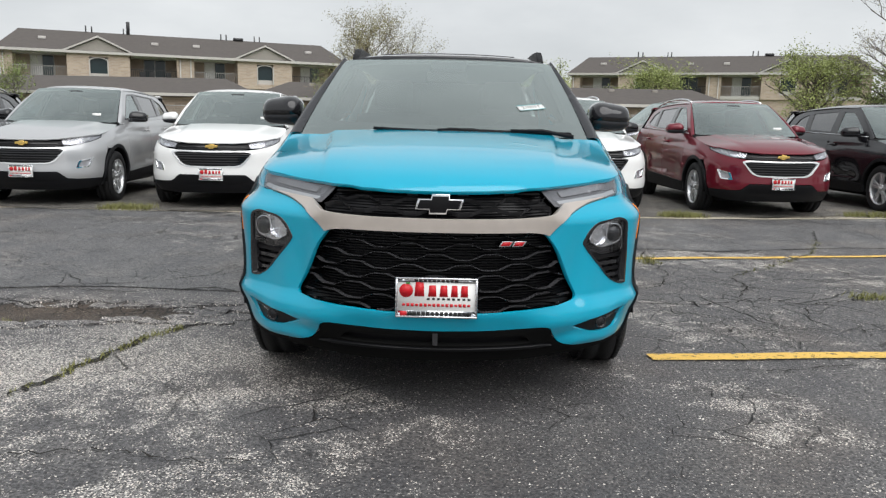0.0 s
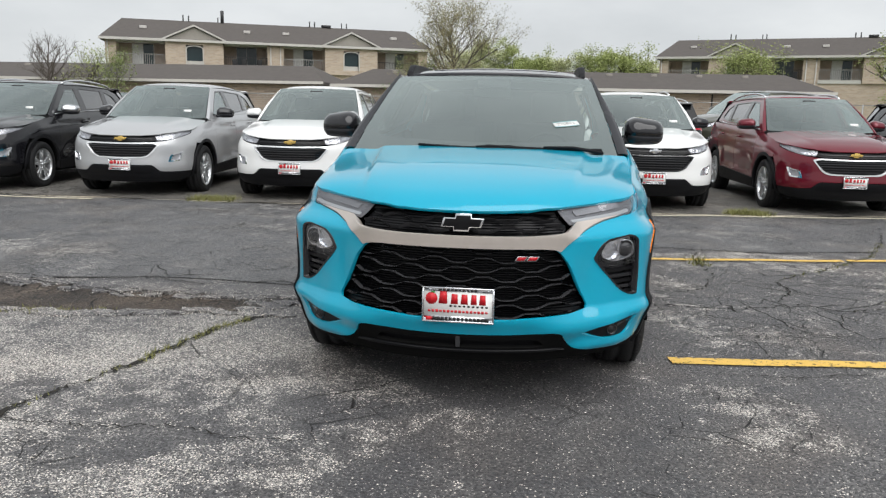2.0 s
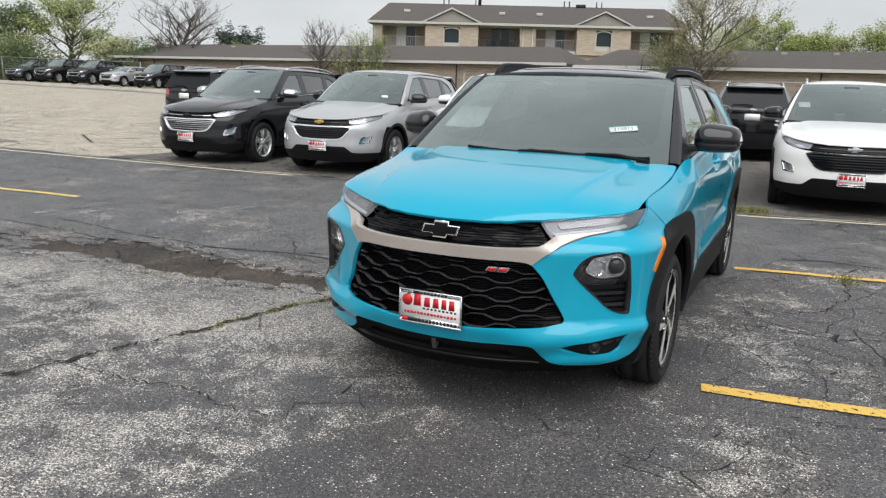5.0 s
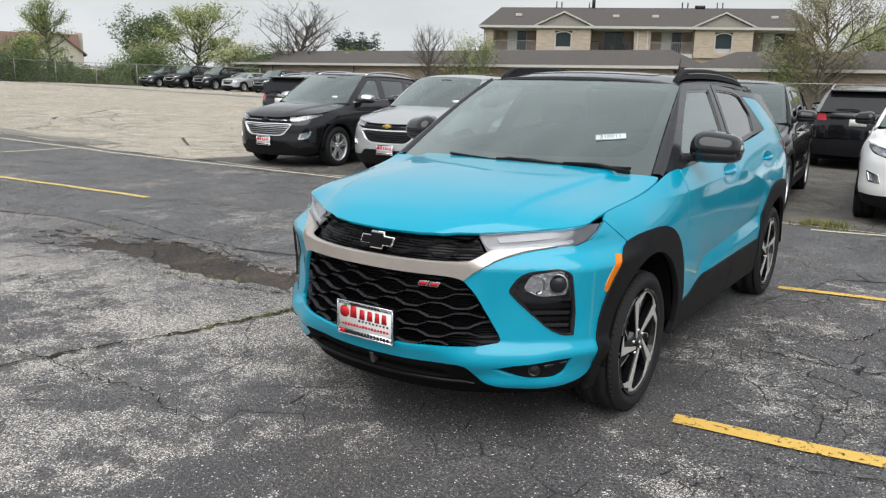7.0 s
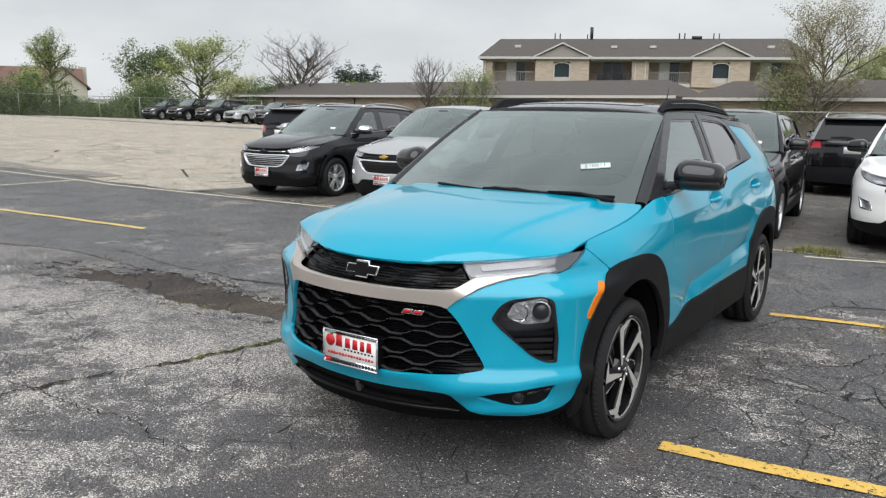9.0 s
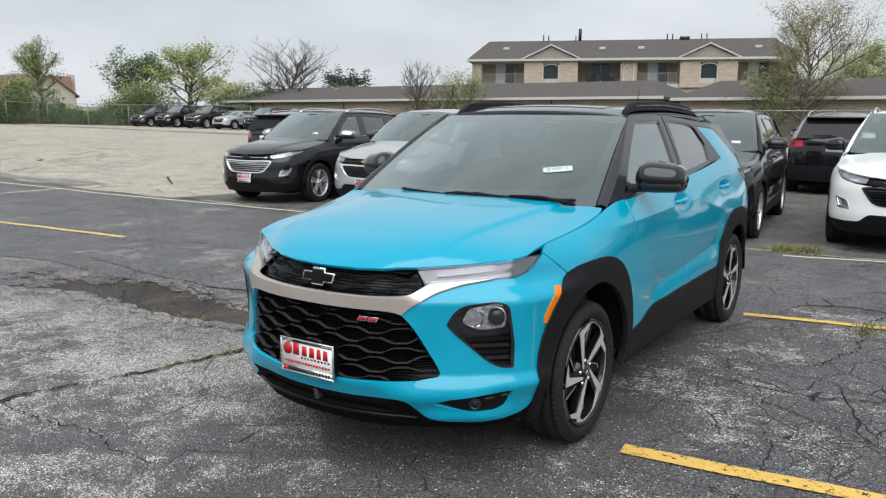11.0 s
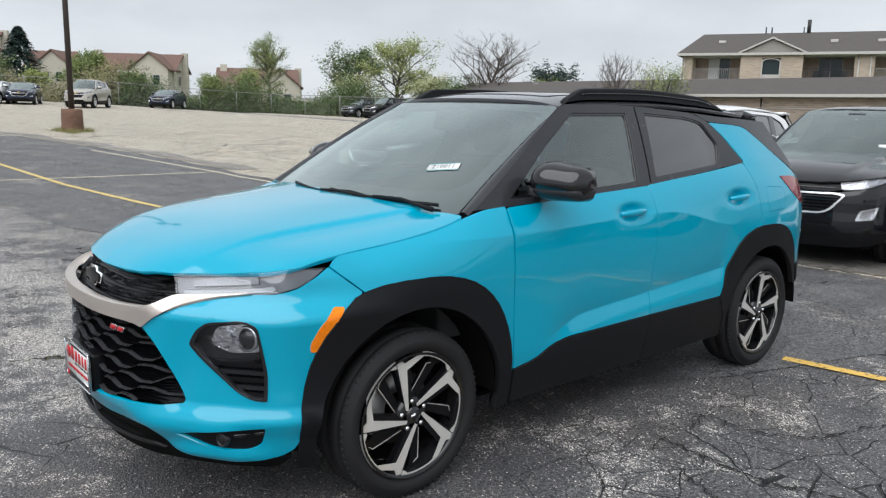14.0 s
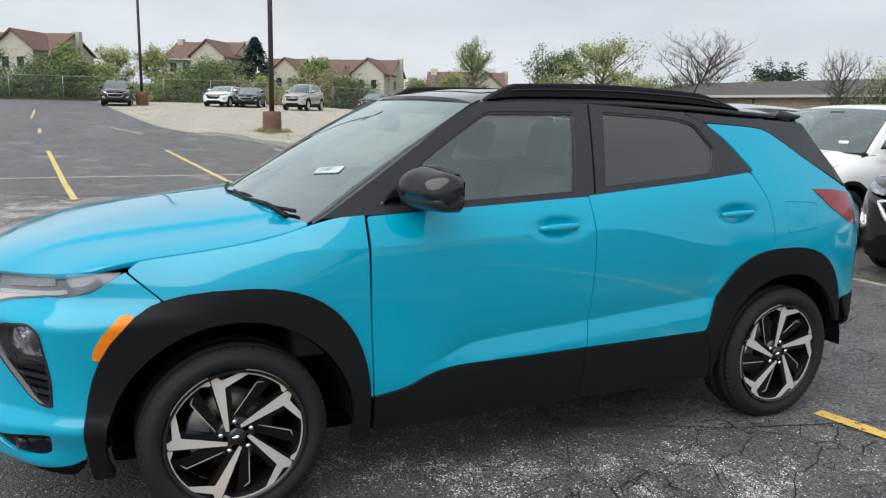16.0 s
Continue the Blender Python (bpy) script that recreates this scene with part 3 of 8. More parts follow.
near_x, near_y = grown(-6.0, 5.0, 0.11, (-900, 900)), grown(-4.5, 8.0, 0.11, (-900, 900))
calm = lambda x, y: np.exp(-(np.clip(np.abs(x) - 6, 0, 99) / 3) ** 2 - (np.clip(np.abs(y - 1.5) - 6, 0, 99) / 3) ** 2)
under = lambda x, y: 1 - 0.9 * np.exp(-(np.clip(np.abs(x) - 1.0, 0, 9) / 0.3) ** 2 - (np.clip(np.abs(y - 2.2) - 2.3, 0, 9) / 0.3) ** 2)
g_z = lambda x, y: hz(x, y) + calm(x, y) * under(x, y) * ripple(x, y) - 0.030 * hollow(x, y)
field("ground", near_x, near_y, g_z, M_ASPHALT, label="worn cracked asphalt with pale stones showing")

edge_y = knots([-400, -80, -30, -24, -13.5, -6, 0.7, 7, 40, 400], [-40, 0.6, 3.2, 4.95, 6.62, 6.70, 6.98, 8.10, 13.5, 70])
gx = grown(-26, 9, 0.5, (-300, 300))


def lot_keep(X, Y):
    E = edge_y(X) + 0.05 * np.sin(X * 3.1) + 0.035 * np.sin(X * 9.7)
    return X, E + Y


field("lot_ground", gx, grown(0, 3, 0.25, (0, 400)), lambda x, y: hz(x, y) + 0.008, M_LOT, label="bleached pale asphalt lot", keep=lot_keep)
# the newer dark strip in front of the lot's edge
def strip_keep(X, Y):
    E = edge_y(X) + 0.02 * np.sin(X * 2.3)
    lo = np.maximum(np.minimum(2.35 - 7.0 * smoothstep(-9.0, -13.0, X) + 0.10 * X + 0.12 * np.sin(X * 1.9) + 2.0 * smoothstep(0.6, 1.4, X), E - 1.0), E - 14.0)
    return X, lo + (E - lo) * Y
field("asphalt_strip", grown(-32, 9, 0.35, (-120, 60)), np.linspace(0, 1, 22), lambda x, y: hz(x, y) + 0.0055 + calm(x, y) * under(x, y) * ripple(x, y) * 0.9, M_ASPHALT2, label="newer dark asphalt strip", category="asphalt", keep=strip_keep)
# greyer ground under the parked row
field("row_ground", grown(-9.2, 10, 0.5, (-9.3, 60)), np.concatenate([np.linspace(0, 1, 4), np.linspace(2, 12, 8)]), lambda x, y: hz(x, y) + 0.014, M_OLDLOT, label="old grey asphalt under the parked row", category="asphalt", keep=lambda X, Y: (X + 0.25 * np.sin(Y * 1.3), edge_y(X) + 0.06 + Y + 0.04 * np.sin(X * 4)))
# dirt in the hollow
hx, hy = np.linspace(-5.4, -1.35, 70), np.linspace(0.9, 2.15, 36)
X_, Y_ = np.meshgrid(hx, hy)
K_ = hollow(X_, Y_) + 0.10 * np.sin(X_ * 6.1 + 2.2 * np.sin(Y_ * 5)) * np.cos(Y_ * 11) + 0.05 * np.sin(X_ * 17 + Y_ * 13)
V_ = np.stack([X_.ravel(), Y_.ravel(), (g_z(X_, Y_) + 0.004).ravel()], 1)
F_ = [(j * 70 + i, j * 70 + i + 1, (j + 1) * 70 + i + 1, (j + 1) * 70 + i) for j in range(35) for i in range(69) if K_[j, i] > 0.40 + 0.16 * math.sin(i * 2.7 + j * 1.9) * math.sin(i * 0.9 - j * 2.3)]
tagged(raw("dirt_patch", V_, F_, M_DIRT, None, "", True), "brown dirt in a sunken asphalt patch", "dirt", "", "structure")

# broken slabs round the hollow's edge
rim = random.Random(17)
CV, CF = [], []
while len(CF) < 1500:
    x, y = rim.uniform(-5.6, -1.2), rim.uniform(0.85, 2.25)
    k = float(hollow(x, y))
    if not 0.06 < k < 0.62:
        continue
    r, n, a0 = rim.uniform(0.03, 0.12), rim.randrange(5, 8), rim.uniform(0, 6.28)
    z = float(g_z(x, y))
    tx, ty, hh = rim.gauss(0, 0.05), rim.gauss(0, 0.05), rim.uniform(0.008, 0.016)
    o = len(CV)
    for up in (0, 1):
        for j in range(n):
            a = a0 + 6.283 * j / n + rim.uniform(-0.25, 0.25) * (1 - up)
            q = r * (1.0 - 0.07 * up) * (0.8 + 0.2 * math.sin(j * 2.4 + a0))
            dx, dy = q * 1.5 * math.cos(a), q * 0.8 * math.sin(a)
            CV.append((x + dx, y + dy, z + (hh + dx * tx + dy * ty if up else -0.01)))
    CF.append(tuple(range(o + n, o + 2 * n)))
    CF += [(o + j, o + (j + 1) % n, o + n + (j + 1) % n, o + n + j) for j in range(n)]
tagged(raw("asphalt_rubble", CV, CF, M_ASPHALT, None), "broken asphalt slabs round a sunken patch", "rubble", "", "stuff")

# ---------------------------------------------------------------- painted lines
def paint_mat(name, color, wear):
    m = pbr(name, color, 0.7, var=0.12, vscale=9, bump=0.25, bscale=90)
    n, l = m.node_tree.nodes, m.node_tree.links
    co = n.new("ShaderNodeTexCoord")
    q = N_(n, "ShaderNodeTexNoise", Scale=28.0, Detail=5.0, Roughness=0.75)
    l.new(co.outputs["Object"], q.inputs["Vector"])
    r = n.new("ShaderNodeMapRange")
    r.inputs["From Min"].default_value, r.inputs["From Max"].default_value = wear - 0.02, wear + 0.02
    l.new(q.outputs["Fac"], r.inputs["Value"])
    l.new(r.outputs["Result"], n["Principled BSDF"].inputs["Alpha"])
    return m


M_YELLOW = paint_mat("yellow_line_paint", (0.68, 0.44, 0.10), 0.415)
M_PALEYELLOW = paint_mat("faded_yellow_paint", (0.55, 0.45, 0.25), 0.42)
M_DULLYELLOW = paint_mat("dull_yellow_paint", (0.62, 0.47, 0.17), 0.40)
M_PALELINE = paint_mat("pale_line_paint", (0.62, 0.56, 0.42), 0.38)


def road_line(pts, w, mat, label):
    V, F = [], []
    P = []
    for (x0, y0), (x1, y1) in zip(pts, pts[1:]):
        k = max(2, int(math.hypot(x1 - x0, y1 - y0) / 0.25))
        P += [(x0 + (x1 - x0) * i / k, y0 + (y1 - y0) * i / k) for i in range(k)]
    P.append(pts[-1])
    for i, (x, y) in enumerate(P):
        a, b = P[max(i - 1, 0)], P[min(i + 1, len(P) - 1)]
        d = math.hypot(b[0] - a[0], b[1] - a[1])
        nx, ny = -(b[1] - a[1]) / d, (b[0] - a[0]) / d
        for s in (-1, 1):
            q = w / 2 * (1 + 0.07 * math.sin(i * 2.3 + s * i * 0.7))
            xx, yy = x + nx * q * s, y + ny * q * s
            V.append((xx, yy, float(g_z(xx, yy)) + (0.0085 if mat == M_YELLOW else 0.0125)))
    F = [(2 * i, 2 * i + 2, 2 * i + 3, 2 * i + 1) for i in range(len(P) - 1)]
    return tagged(raw("parking_line", V, F, mat, None), label, "parking line", "parking lines", "structure")


road_line([(1.07, 0.845), (2.4, 1.0), (6.5, 1.55)], 0.105, M_YELLOW, "worn yellow parking line on asphalt")
road_line([(0.93, 3.78), (3.15, 4.175)], 0.085, M_YELLOW, "worn yellow parking line on asphalt")
road_line([(3.2, 4.19), (7.4, 4.95)], 0.085, M_YELLOW, "worn yellow parking line on asphalt")
road_line([(0.66, 6.76), (3.5, 7.27), (8.5, 8.2)], 0.07, M_PALELINE, "faded pale line along the lot's edge")
road_line([(-18.9, 2.42), (-9.6, 3.06), (-6.47, 3.31)], 0.10, M_DULLYELLOW, "worn yellow parking line on asphalt")
road_line([(-18.75, -0.43), (-9.4, 0.24)], 0.10, M_DULLYELLOW, "worn yellow parking line on asphalt")
road_line([(-12.9, -4.5), (-12.9, 2.9), (-13.0, 6.3)], 0.07, M_PALELINE, "faded pale cross line on asphalt")
road_line([(-19.0, 5.42), (-12.7, 6.3), (-9.2, 6.42), (-5.73, 6.54)], 0.08, M_PALELINE, "faded pale line along the lot's edge")
road_line([(-29.4, 3.2), (-24.4, 4.5)], 0.09, M_PALELINE, "faded pale line along the lot's edge")
road_line([(-29.0, 1.35), (-25.2, 2.27)], 0.1, M_PALEYELLOW, "faded yellow parking line on asphalt")
road_line([(-45.0, 2.8), (-35.3, 3.17)], 0.1, M_PALEYELLOW, "faded yellow parking line on asphalt")
road_line([(-28.0, -1.01), (-25.6, -0.91)], 0.1, M_PALEYELLOW, "faded yellow parking line on asphalt")
road_line([(-44.0, -1.9), (-35.1, -1.63)], 0.1, M_PALEYELLOW, "faded yellow parking line on asphalt")

# ---------------------------------------------------------------- cracks and weeds
rnd = random.Random(7)


def crack(pts, w):
    P = []
    for (x0, y0), (x1, y1) in zip(pts, pts[1:]):
        k = max(2, int(math.hypot(x1 - x0, y1 - y0) / 0.03))
        P += [(x0 + (x1 - x0) * i / k + rnd.gauss(0, 0.012), y0 + (y1 - y0) * i / k + rnd.gauss(0, 0.012)) for i in range(k)]
    V = []
    for i, (x, y) in enumerate(P):
        a, b = P[max(i - 1, 0)], P[min(i + 1, len(P) - 1)]
        d = max(math.hypot(b[0] - a[0], b[1] - a[1]), 1e-6)
        q = w * 0.36 * rnd.uniform(0.1, 1.3) * min(1, i / 4 + 0.1, (len(P) - 1 - i) / 4 + 0.1)
        for s in (-1, 1):
            xx, yy = x - (b[1] - a[1]) / d * q * s, y + (b[0] - a[0]) / d * q * s
            V.append((xx, yy, float(g_z(xx, yy)) + 0.0095))
    F = [(2 * i, 2 * i + 2, 2 * i + 3, 2 * i + 1) for i in range(len(P) - 1)]
    tagged(raw("crack", V, F, M_CRACK, None), "dark soil-filled crack in asphalt", "crack", "asphalt cracks", "structure")
    return P


C_MAIN = crack([(-3.3, -2.9), (-2.6, -1.9), (-2.02, -0.78), (-1.80, 0.0), (-1.70, 0.27), (-1.63, 0.62), (-1.53, 0.97), (-1.42, 1.25), (-1.25, 1.5)], 0.045)
C_A = crack([(1.95, 4.5), (1.77, 4.04), (1.79, 3.25), (1.63, 2.72), (1.43, 2.56), (1.0, 2.5)], 0.018)
C_B = crack([(4.3, 6.2), (3.94, 5.29), (3.47, 4.4), (2.86, 3.73), (2.25, 3.08), (2.25, 2.74), (2.04, 2.29)], 0.022)
C_D = crack([(1.1, 2.12), (1.67, 2.08), (2.2, 2.31), (2.42, 2.12), (2.97, 2.41), (4.2, 2.5)], 0.022)
crack([(1.4, 1.9), (1.75, 1.73), (2.05, 1.56), (2.25, 1.5), (3.0, 1.52)], 0.015)
crack([(1.15, 0.66), (1.62, 0.67), (2.16, 0.81), (3.0, 0.83)], 0.013)
crack([(-2.6, 2.2), (-2.15, 2.4), (-1.6, 2.79), (-1.0, 2.9)], 0.014)
crack([(-2.2, -0.52), (-1.52, -0.5), (-1.17, -0.43), (-0.99, -0.46), (-0.87, -0.51), (-0.49, -0.47)], 0.012)
crack([(-5.5, 2.25), (-4.2, 2.05), (-3.12, 2.04), (-2.65, 2.17), (-2.14, 2.05), (-1.6, 2.25), (-1.1, 2.0)], 0.02)
crack([(0.7, -0.7), (1.3, -0.9), (1.9, -0.75), (2.6, -1.1)], 0.012)
crack([(2.25, 3.08), (2.9, 3.0), (3.6, 3.25), (4.6, 3.1)], 0.016)
crack([(2.42, 2.12), (2.3, 1.8), (2.5, 1.6), (2.45, 1.3)], 0.012)

M_GRASS = pbr("weed_green", (0.20, 0.20, 0.07), 0.8, var=0.4, vscale=3, rand=0.0)


def grass(name, spots, n, spread, h, label):
    V, F = [], []
    for _ in range(n):
        x, y = spots[rnd.randrange(len(spots))]
        x, y = x + rnd.gauss(0, spread), y + rnd.gauss(0, spread)
        a, ln = rnd.uniform(0, 6.28), h * rnd.uniform(0.3, 1.0)
        w = 0.0035 + 0.05 * ln * 0.3
        z = float(g_z(x, y)) + 0.004
        c, s = math.cos(a), math.sin(a)
        t = rnd.uniform(0.2, 1.0) * ln
        k = len(V)
        V += [(x - s * w, y + c * w, z), (x + s * w, y - c * w, z), (x + c * t, y + s * t, z + ln)]
        F.append((k, k + 1, k + 2))
    return tagged(raw(name, V, F, M_GRASS, None), label, "weeds", "", "stuff")


pick = lambda P, a, b: [p for p in P if a <= p[1] <= b]
grass("grass", pick(C_MAIN, 0.3, 1.2), 260, 0.014, 0.035, "weeds growing in an asphalt crack")
grass("grass", pick(C_MAIN, -1.2, 0.25), 70, 0.010, 0.025, "weeds growing in an asphalt crack")
grass("grass", pick(C_B, 3.2, 5.4), 160, 0.02, 0.025, "weeds growing in an asphalt crack")
grass("grass", [(2.97, 2.41), (3.05, 2.43), (3.2, 2.42), (3.4, 2.44), (1.8, 3.9), (1.78, 3.7)], 500, 0.05, 0.05, "weeds growing in an asphalt crack")
grass("grass", [(-3.0 + 0.1 * i, 1.15 + 0.02 * i) for i in range(6)] + [(-5.0, 1.9), (-4.8, 1.85)], 220, 0.07, 0.03, "weeds beside a sunken patch")
for x0, x1 in ((-4.4, -3.9), (-2.0, -1.7), (0.55, 0.9), (2.9, 3.3), (5.6, 6.4)):
    grass("grass", [(x0 + (x1 - x0) * i / 9, float(edge_y(x0)) + 0.1 + 0.06 * (i % 3)) for i in range(10)], 900, 0.07, 0.10, "weeds along the lot's edge")


# ---------------------------------------------------------------- wheels
def ring_pts(r, a0, a1, n):
    return [(r * math.cos(a0 + (a1 - a0) * k / n), r * math.sin(a0 + (a1 - a0) * k / n)) for k in range(n + 1)]


def tyre_bm(R, rim, w, segs=64):
    """Turned carcass with tread grooves and cut shoulders; the axle is x, the outer face at +x."""
    h = w / 2
    prof = [(h - 0.035, rim - 0.012), (h - 0.012, rim + 0.002), (h - 0.004, rim + 0.02), (h + 0.004, (rim + R) / 2), (h - 0.001, R - 0.035), (h - 0.012, R - 0.015), (h - 0.024, R - 0.006), (h - 0.034, R - 0.003),
            (h - 0.036, R - 0.011), (h - 0.044, R - 0.011), (h - 0.046, R - 0.001), (0.012, R), (0.010, R - 0.009), (-0.010, R - 0.009), (-0.012, R), (-h + 0.046, R - 0.001), (-h + 0.044, R - 0.011), (-h + 0.036, R - 0.011),
            (-h + 0.034, R - 0.003), (-h + 0.012, R - 0.015), (-h, (rim + R) / 2), (-h + 0.02, rim)]
    b = lathe_bm(prof, segs)
    n = 72
    for k in range(n):
        a = 2 * math.pi * k / n
        m = Matrix.Rotation(a, 4, "X") @ Matrix.Translation((0, 0, R - 0.0035))
        for sx in (1, -1):
            q = bmesh.ops.create_cube(b, size=1.0, matrix=m @ Matrix.Translation((sx * (h - 0.027), 0, -0.0062)) @ Matrix.Rotation(sx * 0.5, 4, "Z") @ Matrix.Diagonal((0.022, 0.014, 0.008, 1)))
    return b


def wheel_of(name, parent, m, style, R=0.338, rim=0.254, w=0.225, turn=0.0):
    """One wheel under its car: tyre, barrel, spokes, hub cap, bolts, brake disc."""
    wh = link_mesh(name, None, parent)
    wh.matrix_local = m
    h = w / 2
    part("tyre", tyre_bm(R, rim, w), M_TYRE, wh)
    dark = style == "black"
    part("rim_barrel", lathe_bm([(h - 0.004, rim - 0.001), (h - 0.004, rim - 0.010), (h - 0.02, rim - 0.018), (0.0, rim - 0.03), (-h + 0.03, rim - 0.03), (-h + 0.01, rim)], 56), M_RIMBLACK if dark else M_ALLOY, wh)
    part("brake_disc", lathe_bm([(-0.012, 0.06), (-0.012, 0.150), (-0.03, 0.150), (-0.03, 0.06)], 40), M_DISC, wh)
    part("wheel_well_back", lathe_bm([(-0.035, 0.0005), (-0.035, rim - 0.03)], 32), M_UNDER, wh)
    cal = prism_bm(ring_pts(0.165, 2.3, 3.6, 8) + ring_pts(0.085, 3.6, 2.3, 8), 0.035, "yz", -0.016, 0.004)
    part("brake_caliper", cal, M_ALLOY, wh)
    face = h - 0.014
    if dark:
        # five swept blades, each running into a stretch of the rim's edge
        def at(pts, a):
            return [(r * math.cos(math.radians(q) + a), r * math.sin(math.radians(q) + a)) for r, q in pts]
        ro = rim - 0.001
        arc = lambda r, q0, q1, n: [(r, q0 + (q1 - q0) * i / n) for i in range(n + 1)]
        blade = [(0.046, 146), (0.2353, 111), (0.242, 106), (0.222, 102)] + arc(ro, 80, 40, 7) + [(0.2225, 40.5), (0.2225, 43)] + arc(0.2355, 48, 79, 5) + [(0.193, 101), (0.036, 136)]
        body = [(0.03, 165), (0.236, 114), (0.244, 98), (0.190, 95), (0.03, 100)]
        arm = [(0.05, 112), (0.204, 67), (0.238, 62), (0.238, 48), (0.215, 54), (0.05, 76)]
        edge = [(0.062, 104), (0.204, 67), (0.214, 60), (0.206, 63), (0.202, 66.2), (0.062, 101)]
        for k in range(5):
            a = 2 * math.pi * k / 5 + math.radians(turn)
            part("spoke", prism_bm(at(body, a), 0.03, "yz", face - 0.034), M_GRILLE, wh, smooth=False)
            part("spoke_face", prism_bm(at(blade, a), 0.004, "yz", face - 0.003), M_MACHINED, wh, "bright machined spoke face", smooth=False)
            part("inner_spoke", prism_bm(at(arm, a), 0.02, "yz", face - 0.050), M_GRILLE, wh, smooth=False)
            part("spoke_edge", prism_bm(at(edge, a), 0.003, "yz", face - 0.0305), M_MACHINED, wh, "thin machined spoke edge", smooth=False)
    else:
        for k in range(5):
            a0 = 2 * math.pi * k / 5 + 0.31
            for d in (-0.17, 0.17):
                a = a0 + d
                c, s = math.cos(a), math.sin(a)
                pts = [(0.03, -0.016), (rim - 0.012, -0.022), (rim - 0.012, 0.022), (0.03, 0.016)]
                part("spoke", prism_bm([(c * y - s * z, s * y + c * z) for y, z in pts], 0.03, "yz", face - 0.038, 0.006), M_ALLOY, wh)
    part("hub", lathe_bm([(face - 0.04, 0.075), (face - 0.012, 0.07), (face - 0.004, 0.05), (face - 0.004, 0.034)], 32), M_RIMBLACK if dark else M_ALLOY, wh)
    part("centre_cap", lathe_bm([(face - 0.004, 0.034), (face + 0.004, 0.030), (face + 0.006, 0.0005)], 32), M_GLOSSBLACK if dark else M_ALLOY, wh)
    if dark:
        part("cap_emblem", prism_bm([(y * 0.02, z * 0.02) for y, z in BOWTIE], 0.002, "yz", face + 0.005), M_CHROME, wh)
    for k in range(5):
        a = 2 * math.pi * k / 5 + math.radians(97 + turn)
        part("wheel_nut", tube_bm([(face - 0.02, 0.057 * math.cos(a), 0.057 * math.sin(a)), (face + 0.001, 0.057 * math.cos(a), 0.057 * math.sin(a))], 0.0095, 6), M_CHROME, wh)
    return wh


# a four-armed tie of unit half width
BOWTIE = [(-1.0, -0.22), (-0.42, -0.22), (-0.42, -0.42), (0.30, -0.42), (0.34, -0.22), (0.86, -0.22), (1.0, 0.22), (0.42, 0.22), (0.42, 0.42), (-0.30, 0.42), (-0.34, 0.22), (-0.86, 0.22)]


def dealer_plate(parent, m, w=0.31, h=0.155):
    """A dealer's plate: bright frame, white board, print as plain bars and blocks."""
    p = link_mesh("front_plate", None, parent, "dealer plate with red blocks on white, chrome frame")
    p.matrix_local = m
    f = loop([(-w / 2, -h / 2), (w / 2, -h / 2), (w / 2, h / 2), (-w / 2, h / 2)], 0.012, 0.2)
    part("plate_board", prism_bm([tuple(q) for q in f * 0.97], 0.004, "xz", -0.004), M_WHITE, p)
    b = bmesh.new()
    for x0, x1, z0, z1 in ((-w / 2, w / 2, h / 2 - 0.008, h / 2), (-w / 2, w / 2, -h / 2, -h / 2 + 0.008), (-w / 2, -w / 2 + 0.009, -h / 2 + 0.006, h / 2 - 0.006), (w / 2 - 0.009, w / 2, -h / 2 + 0.006, h / 2 - 0.006)):
        box_bm(x0, x1, -0.011, -0.002, z0, z1, 0.002, 1, b)
    part("plate_frame", b, M_CHROME, p)

    def bar(name, x, z, bw, bh, mat, d=0.0052):
        part(name, box_bm((x - bw / 2) * w, (x + bw / 2) * w, -d - 0.0006, -0.0042, (z - bh / 2) * h, (z + bh / 2) * h), mat, p)
    bar("top_band", 0, 0.425, 0.94, 0.09, M_CHROME, 0.006)
    for i in range(10):
        bar("top_print", -0.25 + 0.055 * i, 0.425, 0.038, 0.07, M_PRINTBLACK, 0.0075)
    x = -0.27
    for k, bw in enumerate((0.165, 0.135, 0.135, 0.115, 0.125)):
        hh = 0.36 if k == 0 else 0.28
        part("print_block", prism_bm([((x) * w, (0.03) * h), ((x + bw * 0.74) * w, 0.03 * h), ((x + bw * 0.68) * w, (0.03 + hh) * h), ((x + bw * 0.10) * w, (0.03 + hh) * h)], 0.0008, "xz", -0.0056), M_PRINTRED, p)
        x += bw * 1.02
    part("fruit_mark", prism_bm([((-0.37 + 0.085 * math.cos(a)) * w, (0.17 + 0.17 * math.sin(a)) * h) for a in np.linspace(0, 6.28, 17)[:-1]], 0.0008, "xz", -0.0056), M_PRINTRED, p)
    bar("leaf_mark", -0.35, 0.35, 0.05, 0.05, M_PRINTGREEN)
    for i in range(9):
        bar("small_print", -0.10 + 0.062 * i, -0.03, 0.034, 0.05, M_PRINTBLACK)
    for i in range(16):
        bar("web_print", -0.40 + 0.053 * i, -0.185, 0.036, 0.075 if i % 3 else 0.055, M_PRINTRED)
    bar("bottom_band", 0, -0.40, 0.94, 0.15, M_CHROME, 0.006)
    for i in range(14):
        bar("bottom_print", -0.33 + 0.0565 * i, -0.40, 0.042, 0.115, M_PRINTBLACK, 0.0075)
    bar("bottom_fruit", -0.41, -0.40, 0.07, 0.12, M_PRINTRED, 0.0075)
    return p


